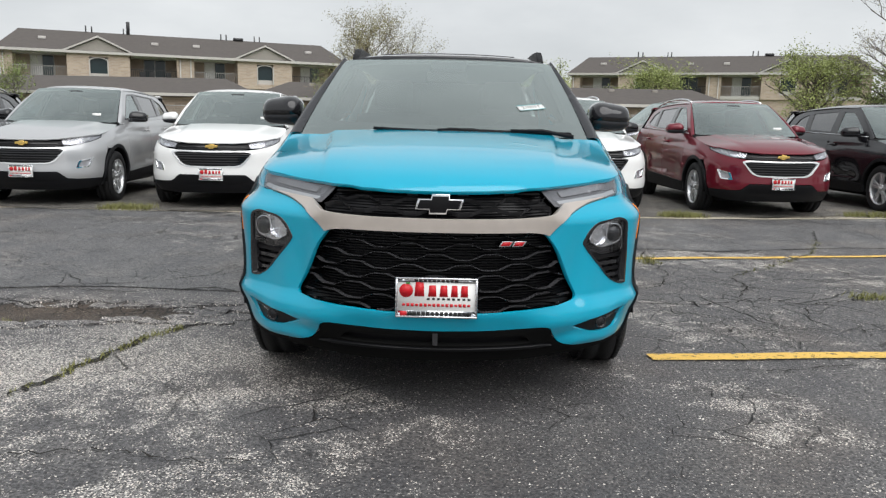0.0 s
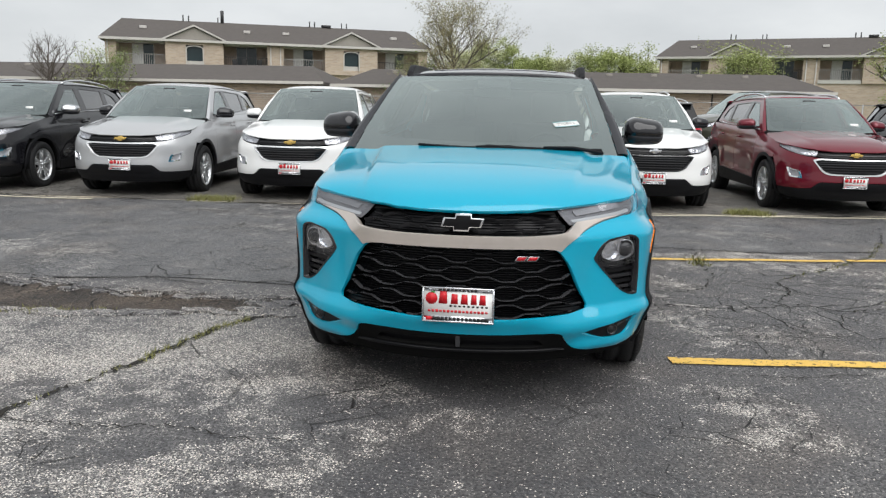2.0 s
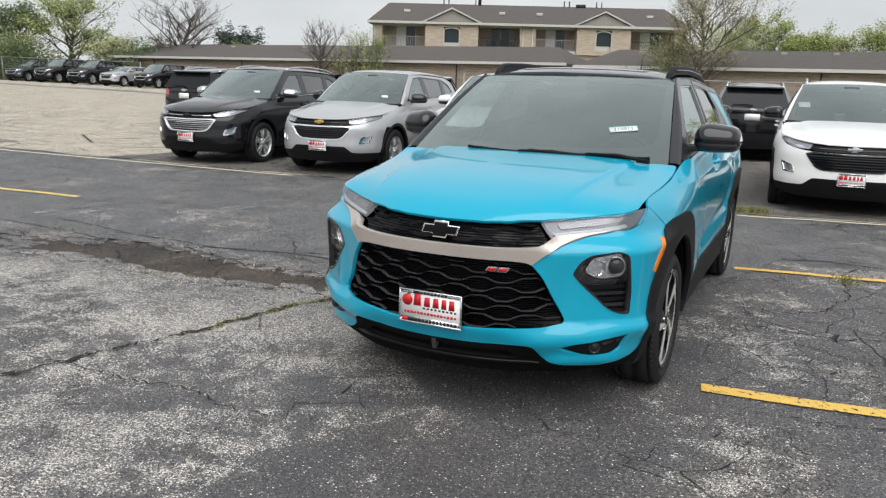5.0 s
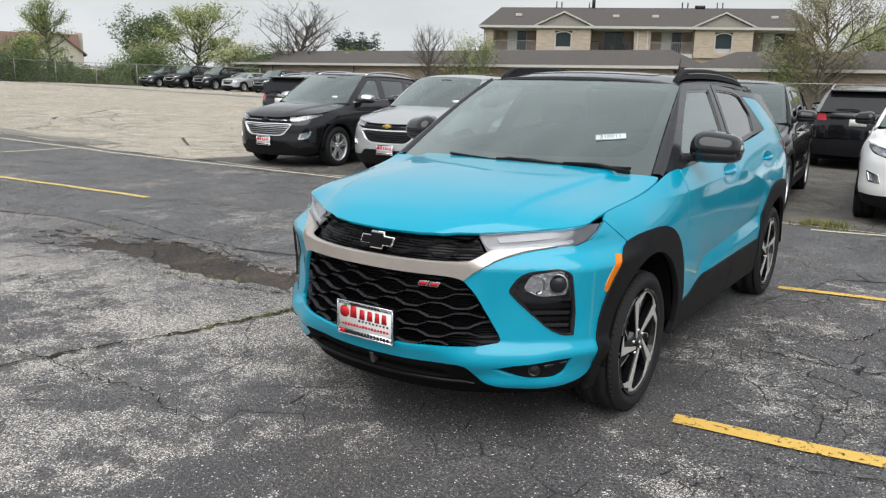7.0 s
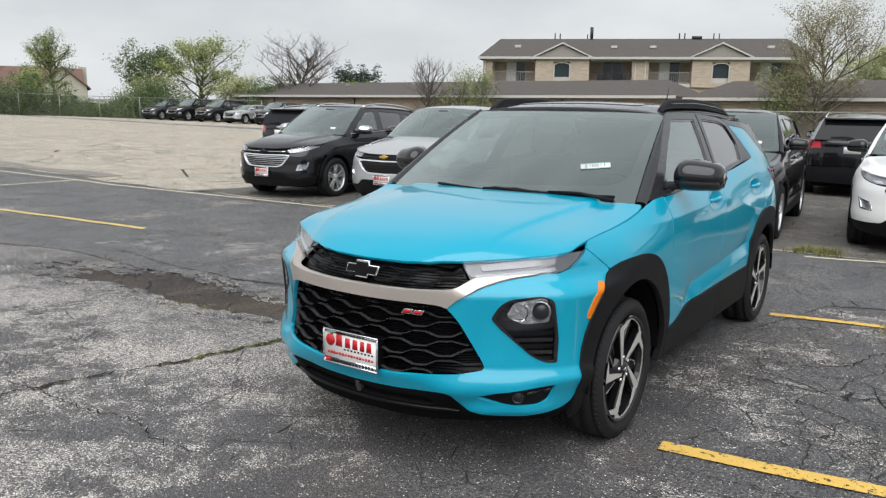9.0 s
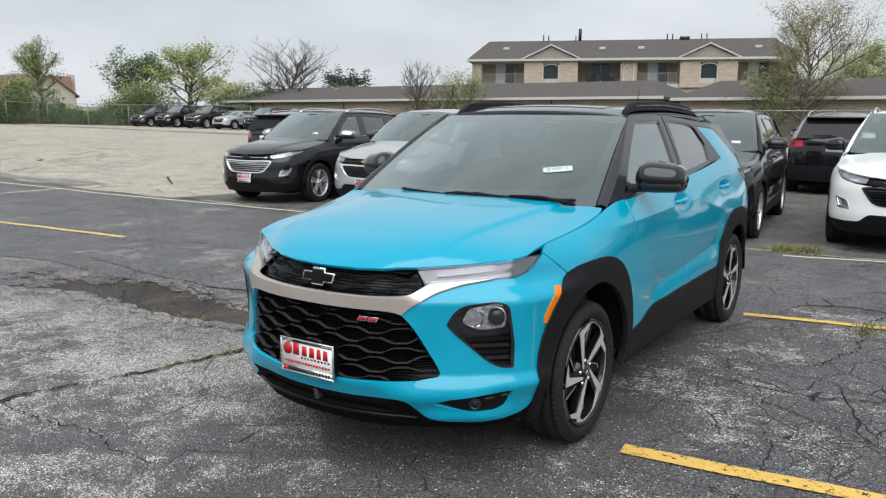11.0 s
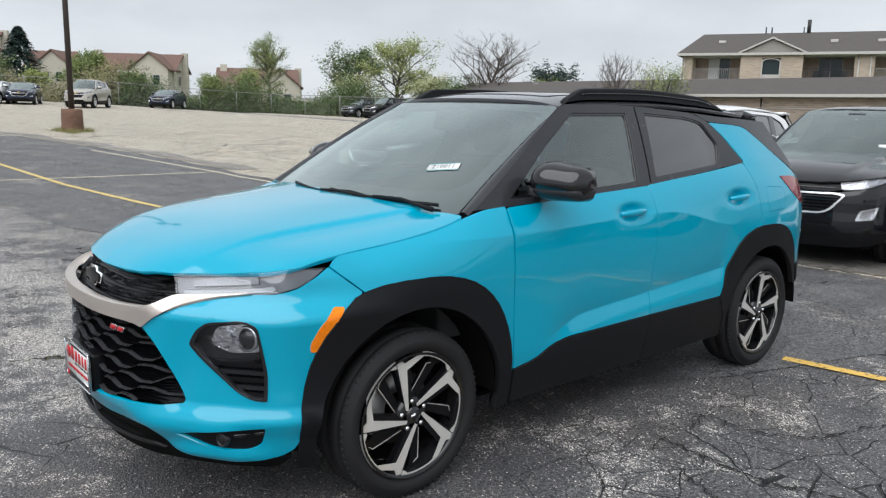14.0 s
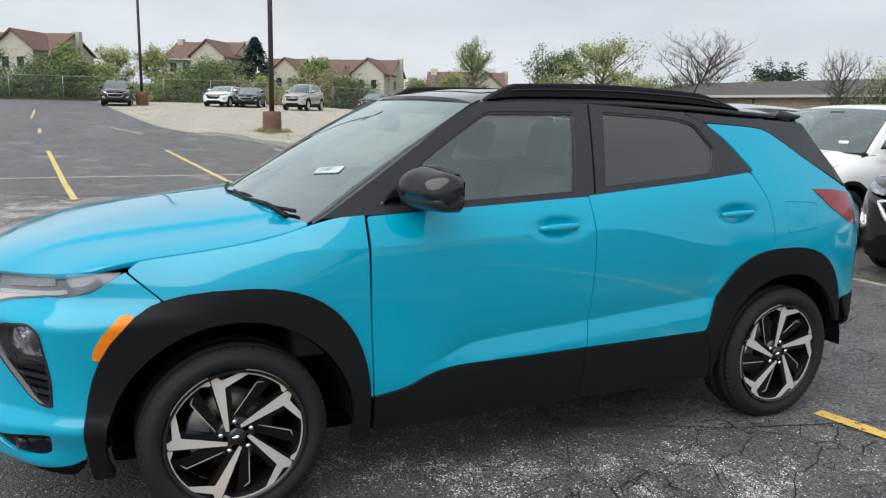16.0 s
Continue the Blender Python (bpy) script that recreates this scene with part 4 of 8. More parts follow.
def mirror_of(parent, m, cap, low, flip=1):
    """A door mirror: foot, lower shell, cap, glass. +x is outward, the face looks to +y."""
    mo = link_mesh("door_mirror", None, parent)
    mo.matrix_local = m

    def shell(z0, z1, grow):
        b = bmesh.new()
        nu, nv = 20, 10
        rows = []
        for i in range(nu + 1):
            t = i / nu
            xx = -0.105 + 0.245 * t
            k = (1 - abs(2 * t - 1) ** (3.0 if t < 0.5 else 7.0)) ** 0.5 if 0 < t < 1 else 0.02
            top, bot = (0.108 - 0.038 * t) * k, (-0.070 + 0.010 * t) * k
            dep = (0.165 - 0.055 * t) * k
            row = []
            for j in range(nv + 1):
                a = math.pi * j / nv
                z = (top - bot) / 2 * math.cos(a) + (top + bot) / 2
                y = -dep * max(math.sin(a), 0.0) ** 0.75
                row.append((xx * flip, y + 0.05 * t, z))
            rows.append(row)
        for r0, r1 in zip(rows, rows[1:]):
            for j in range(nv):
                zc = (r0[j][2] + r1[j + 1][2]) / 2
                if z0 <= zc < z1:
                    vs = [b.verts.new(v) for v in (r0[j], r0[j + 1], r1[j + 1], r1[j])]
                    b.faces.new(vs)
        bmesh.ops.remove_doubles(b, verts=b.verts, dist=1e-4)
        # closing face behind
        bmesh.ops.recalc_face_normals(b, faces=b.faces)
        bmesh.ops.solidify(b, geom=list(b.faces), thickness=-grow)
        return b
    part("mirror_cap", shell(-0.015, 1, 0.006), cap, mo)
    part("mirror_body", shell(-1, -0.015, 0.005), low, mo)
    b = bmesh.new()
    g = [((-0.092 + 0.22 * t) * flip, 0.012 + 0.045 * t, z) for t, z in ((0, -0.05), (1, -0.035), (1, 0.05), (0, 0.065))]
    b.faces.new([b.verts.new(v) for v in g])
    part("mirror_glass", b, M_CHROME, mo)
    b = bmesh.new()
    g = [((-0.107 + 0.247 * t) * flip, 0.002 + 0.048 * t, z) for t, z in ((0, -0.03), (0.1, -0.06), (0.8, -0.045), (1, -0.01), (1, 0.03), (0.8, 0.06), (0.1, 0.075), (0, 0.03))]
    b.faces.new([b.verts.new(v) for v in g])
    part("mirror_back", b, M_UNDER, mo)
    part("mirror_foot", prism_bm([(-0.20 * flip, -0.070), (-0.03 * flip, -0.062), (0.02 * flip, -0.045), (-0.02 * flip, -0.025), (-0.20 * flip, -0.022)], 0.07, "xz", -0.065, 0.012), low, mo)
    return mo


def handle_bm(l=0.19, out=0.022):
    """A pull handle, bowed outward in +x, along y."""
    b = bmesh.new()
    rows = []
    for i in range(15):
        t = i / 14
        w = 0.017 * (0.6 + 0.4 * math.sin(math.pi * t))
        x = out * math.sin(math.pi * t) ** 0.5
        rows.append([b.verts.new((x + 0.011 * math.cos(a), (t - 0.5) * l, w * math.sin(a) + 0.006 * (t - 0.5))) for a in np.linspace(0, 2 * math.pi, 11)[:-1]])
    for r0, r1 in zip(rows, rows[1:]):
        for k in range(10):
            b.faces.new((r0[k], r0[(k + 1) % 10], r1[(k + 1) % 10], r1[k]))
    b.faces.new(rows[0]), b.faces.new(rows[-1][::-1])
    bmesh.ops.recalc_face_normals(b, faces=b.faces)
    return b


def seat_of(parent, x, y, z=0.42, w=0.50):
    s = link_mesh("seat", None, parent)
    s.matrix_local = pose(x, y, z)
    part("cushion", box_bm(-w / 2, w / 2, -0.28, 0.25, 0.10, 0.26, 0.05, 3), M_SEAT, s)
    b = box_bm(-w / 2, w / 2, -0.07, 0.07, 0.0, 0.62, 0.05, 3)
    bmesh.ops.transform(b, matrix=pose(0, 0.26, 0.2, -18), verts=b.verts)
    part("backrest", b, M_SEAT, s)
    b = box_bm(-0.13, 0.13, -0.05, 0.05, 0.0, 0.20, 0.045, 3)
    bmesh.ops.transform(b, matrix=pose(0, 0.455, 0.83, -14), verts=b.verts)
    part("headrest", b, M_SEAT, s)


# ---------------------------------------------------------------- the turquoise car
H_PLAN = [(0, -0.100), (0.2, -0.088), (0.4, -0.034), (0.58, 0.080), (0.74, 0.198), (0.84, 0.300), (0.888, 0.44), (0.900, 0.62), (0.904, 0.9), (0.902, 1.5), (0.900, 2.5), (0.900, 3.3), (0.893, 3.66), (0.862, 3.94), (0.78, 4.12), (0.6, 4.205), (0.3, 4.235), (0, 4.245)]
h_top = knots([0.3, 0.5, 0.78, 1.05, 1.16, 1.3, 1.8, 2.38, 3.28, 3.7, 4.3], [0.955, 0.972, 1.004, 1.052, 1.086, 1.112, 1.13, 1.155, 1.245, 1.25, 1.22])
h_draw = knots([0.3, 0.6, 1.1, 1.4, 2.4, 3.3, 4.3], [0.10, 0.108, 0.095, 0.072, 0.075, 0.105, 0.13])
h_front = knots([0.20, 0.28, 0.36, 0.44, 0.55, 0.70, 0.775, 0.81, 0.85, 0.90, 0.97, 1.05], [0.10, 0.055, 0.030, 0.0, 0.004, 0.010, 0.013, 0.038, 0.080, 0.118, 0.150, 0.18])
h_crease = knots([1.4, 1.62, 1.82, 2.33, 2.9, 3.1], [0.47, 0.53, 0.588, 0.622, 0.66, 0.675])


h_shoulder = lambda y: 1.0 + 0.02 * smoothstep(1.2, 2.3, y) - 0.11 * smoothstep(2.45, 3.1, y)


def hero_inset(x, y, z):
    side = smoothstep(0.40, 0.85, y)
    zt, zs = h_top(y), 0.80
    q = np.clip((z - zs) / (zt - zs), 0, 1.3)
    d = h_draw(y) * (0.25 * q ** 1.5 + 0.75 * q ** 3.2)
    d = d + 0.03 * np.clip((0.5 - z) / 0.22, 0, 2) ** 1.5
    # shoulder line: a crest that fades into the rear door
    zl = h_shoulder(y)
    on = smoothstep(0.75, 1.25, y) * (1 - smoothstep(2.9, 3.25, y))
    d = d - on * 0.013 * np.where(z < zl, np.exp(-(zl - z) / 0.085), np.exp(-(z - zl) / 0.075))
    # lower door crease
    zc = h_crease(y)
    on = smoothstep(1.5, 1.85, y) * (1 - smoothstep(2.98, 3.12, y))
    d = d + on * 0.026 * np.where(z > zc, np.exp(-np.abs(z - zc) / 0.13), np.clip(1 - (zc - z) / 0.085, 0, 1) ** 1.2)
    # haunch over the rear wheel
    d = d - 0.012 * np.exp(-((y - 3.55) / 0.45) ** 2 - ((z - 0.88) / 0.16) ** 2)
    # handle dishes
    for hy, hz in ((2.185, 1.033), (3.165, 1.052)):
        r = ((y - hy) / 0.115) ** 2 + ((z - hz) / 0.042) ** 2
        d = d + 0.026 * np.exp(-r ** 1.5 * 1.2)
    f = h_front(z)
    # bumper arm between grille and lamp pod stands proud; channel above the lower lip
    f = f - 0.012 * np.exp(-((x - 0.62) / 0.06) ** 2 - ((z - 0.5) / 0.14) ** 2) - 0.034 * smoothstep(0.28, 0.50, x) * (1 - smoothstep(0.66, 0.82, x)) * np.exp(-((z - 0.375) / 0.05) ** 2)
    f = f - 0.03 * smoothstep(0.62, 0.86, x) * smoothstep(0.84, 0.92, z)
    # lip below the fog lamps
    f = f - 0.036 * smoothstep(0.45, 0.58, x) * (1 - smoothstep(0.70, 0.86, x)) * np.exp(-((z - 0.285) / 0.045) ** 2)
    # hollow face between grille and lamp pod, under a ridge
    f = f + smoothstep(0.44, 0.56, x) * (0.022 * smoothstep(0.425, 0.485, z) * (1 - smoothstep(0.52, 0.80, z)) - 0.009 * np.exp(-np.abs(z - 0.80) / 0.035))
    return side * d + (1 - side) * f


W = Shell(H_PLAN, hero_inset)

h_ylip = knots([0, 0.2, 0.3, 0.43, 0.52, 0.6, 0.72, 0.76, 0.80], [-0.003, 0.013, 0.038, 0.108, 0.176, 0.233, 0.313, 0.372, 0.520])
h_zlip = knots([0, 0.2, 0.43, 0.6, 0.72, 0.80], [0.889, 0.892, 0.905, 0.921, 0.936, 0.956])
h_zmid = knots([-0.1, 0.1, 0.4, 0.7, 1.0, 1.2], [0.955, 0.985, 1.035, 1.075, 1.105, 1.12])
h_zside = knots([-0.1, 0.2, 0.5, 0.78, 1.05, 1.2], [0.93, 0.955, 0.978, 1.008, 1.057, 1.10])


def hood(x, y):
    x, y = np.asarray(x, float), np.asarray(y, float)
    a = np.abs(x)
    e = np.maximum(y - h_ylip(a), -0.02)
    t = (a / 0.79)
    zt = h_zmid(y) + (h_zside(y) - h_zmid(y)) * t ** 2.6
    edge = 0.44 + 0.12 * y
    zt = zt + 0.013 * smoothstep(edge + 0.03, edge - 0.01, a) * smoothstep(0.05, 0.5, y) - 0.004 * np.exp(-((a - edge - 0.07) / 0.06) ** 2) * smoothstep(0.1, 0.6, y)
    zl = h_zlip(a)
    return np.stack([x, y, zl + (zt - zl) * (1 - np.exp(-e / 0.075))], -1)


def screen(p, q):
    """Windscreen: p across, q up, in metres."""
    u, v = np.asarray(p, float) / 0.70, np.asarray(q, float) / 0.82
    w = 0.755 + (0.625 - 0.755) * v
    y0, y1 = 1.00 + 0.20 * u ** 2, 1.845 + 0.075 * u ** 2
    z = 1.095 + 0.015 * u ** 2 + (1.548 - 0.010 * u ** 2 - 1.095 - 0.015 * u ** 2) * v + 0.016 * 4 * v * (1 - v)
    return np.stack([u * w, y0 + (y1 - y0) * v, z], -1)


def green(y, z):
    """Side of the cabin, drawn in towards the roof and the tail."""
    y, z = np.asarray(y, float), np.asarray(z, float)
    q = z - 1.12
    x = 0.828 + 0.040 * smoothstep(3.0, 3.5, y) * np.exp(-np.clip(z - 1.24, 0, 1) / 0.28) - 0.40 * q - 0.18 * q * np.abs(q) - 0.05 * np.clip((y - 2.9) / 1.0, 0, 1.5) ** 2 - 0.03 * np.clip((1.6 - y) / 0.5, 0, 1) ** 2
    return np.stack([x, y, z], -1)


def quarter_skin(s, z):
    """Rear quarter: body skin below, running into the cabin side above."""
    p = W(s, z)
    g = green(p[:, 1], z)
    k = smoothstep(1.08, 1.30, z)[:, None]
    back = np.clip((p[:, 1:2] - 3.95) / 0.2, 0, 1) * (1 - k)
    return p * (1 - k) + g * k


h_roof = knots([1.80, 1.95, 2.15, 2.6, 3.0, 3.4, 3.9], [1.556, 1.580, 1.600, 1.606, 1.594, 1.567, 1.530])


def roof_skin(x, y):
    x, y = np.asarray(x, float), np.asarray(y, float)
    return np.stack([x, y, h_roof(y) - 0.030 * (x / 0.63) ** 2 - 0.028 * np.abs(x / 0.63) ** 8], -1)


FA, RA, HUB = 0.862, 3.522, 0.334      # axles and hub height


def arch(cy, r0, a0, a1, n=16, zs=1.0, hub=HUB):
    return [(cy + r0 * math.cos(a), hub + zs * r0 * math.sin(a), 0.0) for a in np.linspace(a0, a1, n)]


def build_hero():
    car = thing("car", "turquoise compact crossover with black roof, parked on cracked asphalt", "car")
    P = {}
    G = 0.003

    def sh(name, pts, surf, mat, label="", sym=False, r=0.012, **k):
        ob = sheet(name, loop(pts, r), surf, mat, car, label, **k)
        if sym:
            sheet(name, loop(pts, r), surf, mat, car, label, mirror=True, **k)
        return ob

    # inner shell and floor
    body_line = W.side([(0.24, 0.29)] + [(p[0], p[1]) for p in arch(FA, 0.43, math.pi, 0, 14)] + [(1.30, 0.26), (3.06, 0.26)] + [(p[0], p[1]) for p in arch(RA, 0.40, math.pi, 0, 14)] + [(3.96, 0.45), (4.02, 0.55), (4.02, 1.06), (3.3, 1.16), (1.3, 1.06), (0.5, 0.92), (0.22, 0.86)])
    sh("inner_shell", body_line, offset(W, -0.035), M_UNDER, sym=True, step=0.09, thick=0.002)
    sh("inner_nose", both(W.front([(0.0, 0.29), (0.80, 0.29), (0.82, 0.84), (0.4, 0.84), (0, 0.82)])), offset(W, -0.085), M_UNDER, step=0.09, thick=0.002)
    part("floor_pan", box_bm(-0.66, 0.66, 0.45, 4.0, 0.21, 0.27, 0.03), M_UNDER, car)
    part("engine_block", box_bm(-0.46, 0.46, 0.22, 1.05, 0.3, 0.84, 0.05), M_UNDER, car)
    for cy in (FA, RA):
        for sx in (1, -1):
            b = bmesh.new()
            v = []
            for a in np.linspace(0.0, math.pi, 20):
                v.append((b.verts.new((sx * 0.50, cy + 0.43 * math.cos(a), HUB + 0.43 * math.sin(a))), b.verts.new((sx * 0.875, cy + 0.43 * math.cos(a), HUB + 0.43 * math.sin(a)))))
            for q0, q1 in zip(v, v[1:]):
                b.faces.new((q0[0], q0[1], q1[1], q1[0]))
            c = b.verts.new((sx * 0.50, cy, HUB))
            for q0, q1 in zip(v, v[1:]):
                b.faces.new((c, q0[0], q1[0]))
            part("wheel_liner", b, M_UNDER, car)

    # --- bonnet
    lipx = [0.0, 0.1, 0.2, 0.3, 0.43, 0.52, 0.62, 0.72, 0.755, 0.773]
    hp = [(x, float(h_ylip(x)) + 0.004, 0.02) for x in lipx] + [(0.7765, 0.530, 0.008), (0.781, 0.66, 0.1), (0.791, 0.78, 0.1), (0.799, 0.90, 0.1), (0.8045, 1.01, 0.04), (0.806, 1.08, 0.03), (0.802, 1.150, 0.02), (0.60, 1.115, 0.05), (0.3, 1.055, 0.1), (0, 1.03, 0.1)]
    sh("bonnet", both(hp), hood, M_BLUE, "turquoise bonnet with raised middle", step=0.03, thick=0.02, ridges=[np.array([(sx * (0.44 + 0.12 * y + d), y) for y in np.arange(0.12, 1.1, 0.02)]) for sx in (1, -1) for d in (-0.012, 0.01, 0.032)])

    # --- nose: bumper cover with openings
    grille = [(0.0, 0.430, 0.05), (0.2, 0.434, 0.1), (0.39, 0.449, 0.05), (0.50, 0.458, 0.03), (0.562, 0.470, 0.012), (0.570, 0.482, 0.01), (0.562, 0.505, 0.02), (0.478, 0.677, 0.05), (0.440, 0.724, 0.012), (0.415, 0.744, 0.02), (0.2, 0.749, 0.05), (0, 0.749)]
    GR = loop(both(W.front(grille)), 0.02)
    pod = W.front([(0.587, 0.690, 0.012), (0.613, 0.744, 0.03), (0.648, 0.773, 0.03), (0.754, 0.788, 0.03), (0.793, 0.770, 0.02), (0.805, 0.68, 0.05), (0.814, 0.60, 0.02), (0.812, 0.503, 0.006), (0.776, 0.503, 0.02), (0.73, 0.527, 0.03), (0.62, 0.646, 0.03)])
    POD = loop(pod, 0.02, 0.025)
    fog = W.front([(0.540, 0.360, 0.008), (0.605, 0.382, 0.01), (0.667, 0.391, 0.02), (0.810, 0.411, 0.01), (0.792, 0.338, 0.015), (0.76, 0.319, 0.02), (0.655, 0.318, 0.03), (0.59, 0.338, 0.02)])
    FOG = loop(fog, 0.01, 0.02)
    flip = lambda o: (np.asarray(o) * [-1, 1])[::-1]
    cover = [(0.0, 0.360, 0.02), (0.25, 0.364, 0.05), (0.42, 0.374, 0.03), (0.452, 0.367, 0.02), (0.487, 0.322, 0.03), (0.52, 0.287, 0.03), (0.58, 0.272, 0.05), (0.69, 0.266, 0.05), (0.784, 0.276, 0.03)]
    ce = [(0.305, 0.294, 0.02), (0.352, 0.318, 0.02), (0.378, 0.37, 0.02), (0.40, 0.46, 0.02), (0.47, 0.66, 0.02), (0.56, 0.78, 0.02), (0.626, 0.855, 0.006), (0.516, 0.947, 0.008), (0.506, 0.941, 0.004), (0.39, 0.882, 0.02)]
    upper = [(0.832, 0.866, 0.012), (0.768, 0.862, 0.01), (0.64, 0.840, 0.05), (0.545, 0.809, 0.04), (0.475, 0.770, 0.03), (0.446, 0.744, 0.01), (0.42, 0.7525, 0.02), (0, 0.7525)]
    cv = both(W.front(cover) + W.side(ce) + W.front(upper))
    sheet("bumper_cover", loop(cv, 0.02), W, M_BLUE, car, "turquoise front bumper", holes=[GR, POD, flip(POD), FOG, flip(FOG)], thick=0.02, step=0.02)

    # lower black lip with its slot
    lipo = both(W.front([(0, 0.225, 0.02), (0.38, 0.226, 0.05), (0.62, 0.228, 0.05)]) + W.side([(0.29, 0.245, 0.02), (0.345, 0.286, 0.01)]) + W.side([(0.307, 0.287, 0.01)]) + W.front([(0.784, 0.271, 0.03), (0.69, 0.261, 0.05), (0.58, 0.267, 0.05), (0.52, 0.281, 0.03), (0.485, 0.316, 0.03), (0.450, 0.362, 0.02), (0.42, 0.369, 0.03), (0.25, 0.359, 0.05), (0.0, 0.355, 0.02)]))
    slot = loop(both(W.front([(0, 0.297, 0.01), (0.34, 0.299, 0.02), (0.40, 0.306, 0.02), (0.35, 0.340, 0.02), (0, 0.338, 0.01)])), 0.01)
    sheet("front_lip", loop(lipo, 0.02), W, M_UNDER, car, "black plastic lower lip", holes=[slot], thick=0.03, step=0.04)
    sheet("lip_mesh", slot, offset(W, -0.025), M_GRILLE, car, thick=0.004, step=0.06)
    sh("lip_blade", both(W.front([(0, 0.280, 0.004), (0.44, 0.284, 0.02), (0.49, 0.288, 0.004), (0.44, 0.294, 0.01), (0, 0.289, 0.004)])), W, M_GRILLE, lift=0.012, thick=0.014)
    sh("lip_sensor", W.front([(-0.008, 0.30), (0.012, 0.30), (0.012, 0.350), (-0.008, 0.350)]), W, M_GRILLE_LINE, lift=0.004, thick=0.03, r=0.004)

    # --- grilles
    back = link_mesh("main_grille", None, car)
    sheet("grille_backing", GR, offset(W, -0.050), M_GRILLE, back, thick=0.004, step=0.08)

    def lattice(parent, z0, z1, rows, xmax, clip, amp, period, name, depth, fins):
        pitch = (z1 - z0) / rows
        zz = np.arange(z0, z1, fins)
        def ribbon(line, hh, dd, off, nm, mat):
            """line: (s, z) points; a bar with a ridge."""
            s, z = np.array(line).T
            N = normals_at(W, s, z)
            base = W(s, z) + N * off
            up = np.array([0, 0, 1.0])
            V, F, k = [], [], 0
            for p, nn in zip(base, N):
                V.extend([p - up * hh, p + nn * dd, p + up * hh])
            for i in range(len(s) - 1):
                a = k + 3 * i
                F.extend([(a, a + 3, a + 4, a + 1), (a + 1, a + 4, a + 5, a + 2)])
            raw(nm, V, F, mat, parent, smooth=False)

        def runs(fz, off, hh, dd, nm, mat):
            xs = np.arange(-xmax, xmax + 1e-6, 0.0125)
            line = [(float(W.sx(x)), float(fz(x))) for x in xs]
            ok = inside(clip, np.array(line))
            cur = []
            for p, g in zip(line, ok):
                if g:
                    cur.append(p)
                elif cur:
                    if len(cur) > 2:
                        ribbon(cur, hh, dd, off, nm, mat)
                    cur = []
            if len(cur) > 2:
                ribbon(cur, hh, dd, off, nm, mat)
        for z in zz:
            runs(lambda x: z + 0.03 * x * x * 0.4, -0.045, 0.0022, 0.014, "grille_fin", M_GRILLE)
        for r in range(rows + 1):
            zc = z0 + r * pitch
            ph = 0.0 if r % 2 else period / 2
            def wave(x):
                t = ((x + ph) / period) % 1.0
                k = np.interp(t, [0, 0.13, 0.37, 0.63, 0.87, 1.0], [1, 1, -1, -1, 1, 1])
                return zc + amp * k + 0.05 * x * x
            runs(wave, -0.030, 0.0034, 0.018, name, M_GRILLE_LINE)
    lattice(back, 0.445, 0.730, 7, 0.58, GR, 0.0105, 0.215, "grille_bar", 0.02, 0.0105)
    top = link_mesh("upper_grille", None, car)
    UG = loop(both(W.front([(0, 0.792, 0.02), (0.30, 0.796, 0.1), (0.43, 0.806, 0.02), (0.466, 0.812, 0.008), (0.513, 0.846, 0.01), (0.484, 0.900, 0.01), (0.2, 0.894, 0.1), (0, 0.892)])), 0.015)
    sheet("grille_backing", UG, offset(W, -0.04), M_GRILLE, top, thick=0.004, step=0.08)
    lattice(top, 0.800, 0.898, 3, 0.52, UG, 0.0075, 0.215, "grille_bar", 0.02, 0.009)
    part("grille_shelf", box_bm(-0.40, 0.40, 0.07, 0.20, 0.880, 0.886, 0.002), M_UNDER, top)

    # --- bright bar
    bar = [(0, 0.746, 0.01), (0.36, 0.747, 0.04), (0.41, 0.742, 0.02), (0.434, 0.732, 0.006), (0.475, 0.772, 0.03), (0.545, 0.811, 0.04), (0.64, 0.842, 0.05), (0.757, 0.863, 0.003), (0.64, 0.8515, 0.03), (0.519, 0.841, 0.02), (0.47, 0.815, 0.02), (0.43, 0.806, 0.03), (0.30, 0.799, 0.08), (0, 0.796)]

    def bar_skin(q, z):
        """The bar stands upright in the middle and lies on the skin at its ends."""
        lean = 0.35 + 0.65 * smoothstep(0.44, 0.58, np.abs(q))
        p = W(q, np.minimum(z, 0.765) + np.maximum(z - 0.765, 0) * lean)
        p[:, 2] = z
        return p
    sh("bright_bar", both(W.front(bar)), bar_skin, M_SHADEMETAL, "smoked chrome bar across the nose", lift=0.010, thick=0.04, step=0.025, r=0.01)

    # --- headlamps
    lamp = W.front([(0.519, 0.8465, 0.006), (0.64, 0.8555, 0.03), (0.76, 0.8655, 0.02), (0.833, 0.870, 0.012)]) + W.side([(0.39, 0.886, 0.02), (0.505, 0.9455, 0.006)]) + W.front([(0.86, 0.945, 0.02), (0.82, 0.940, 0.03), (0.735, 0.930, 0.03), (0.60, 0.917, 0.05), (0.486, 0.904, 0.006)])
    L = loop(lamp, 0.01, 0.02)
    Wl = offset(W, 0.004)
    for mir in (False, True):
        hl = link_mesh("headlamp", None, car, "slim clear running lamp")
        sheet("lamp_housing", L, offset(W, -0.020), M_LAMPGREY, hl, mirror=mir, thick=0.004, step=0.03)
        dl = W.front([(0.535, 0.853, 0.004), (0.66, 0.863, 0.01), (0.78, 0.872, 0.008), (0.828, 0.879, 0.006), (0.815, 0.892, 0.006), (0.76, 0.883, 0.01), (0.66, 0.874, 0.01), (0.530, 0.863, 0.004)])
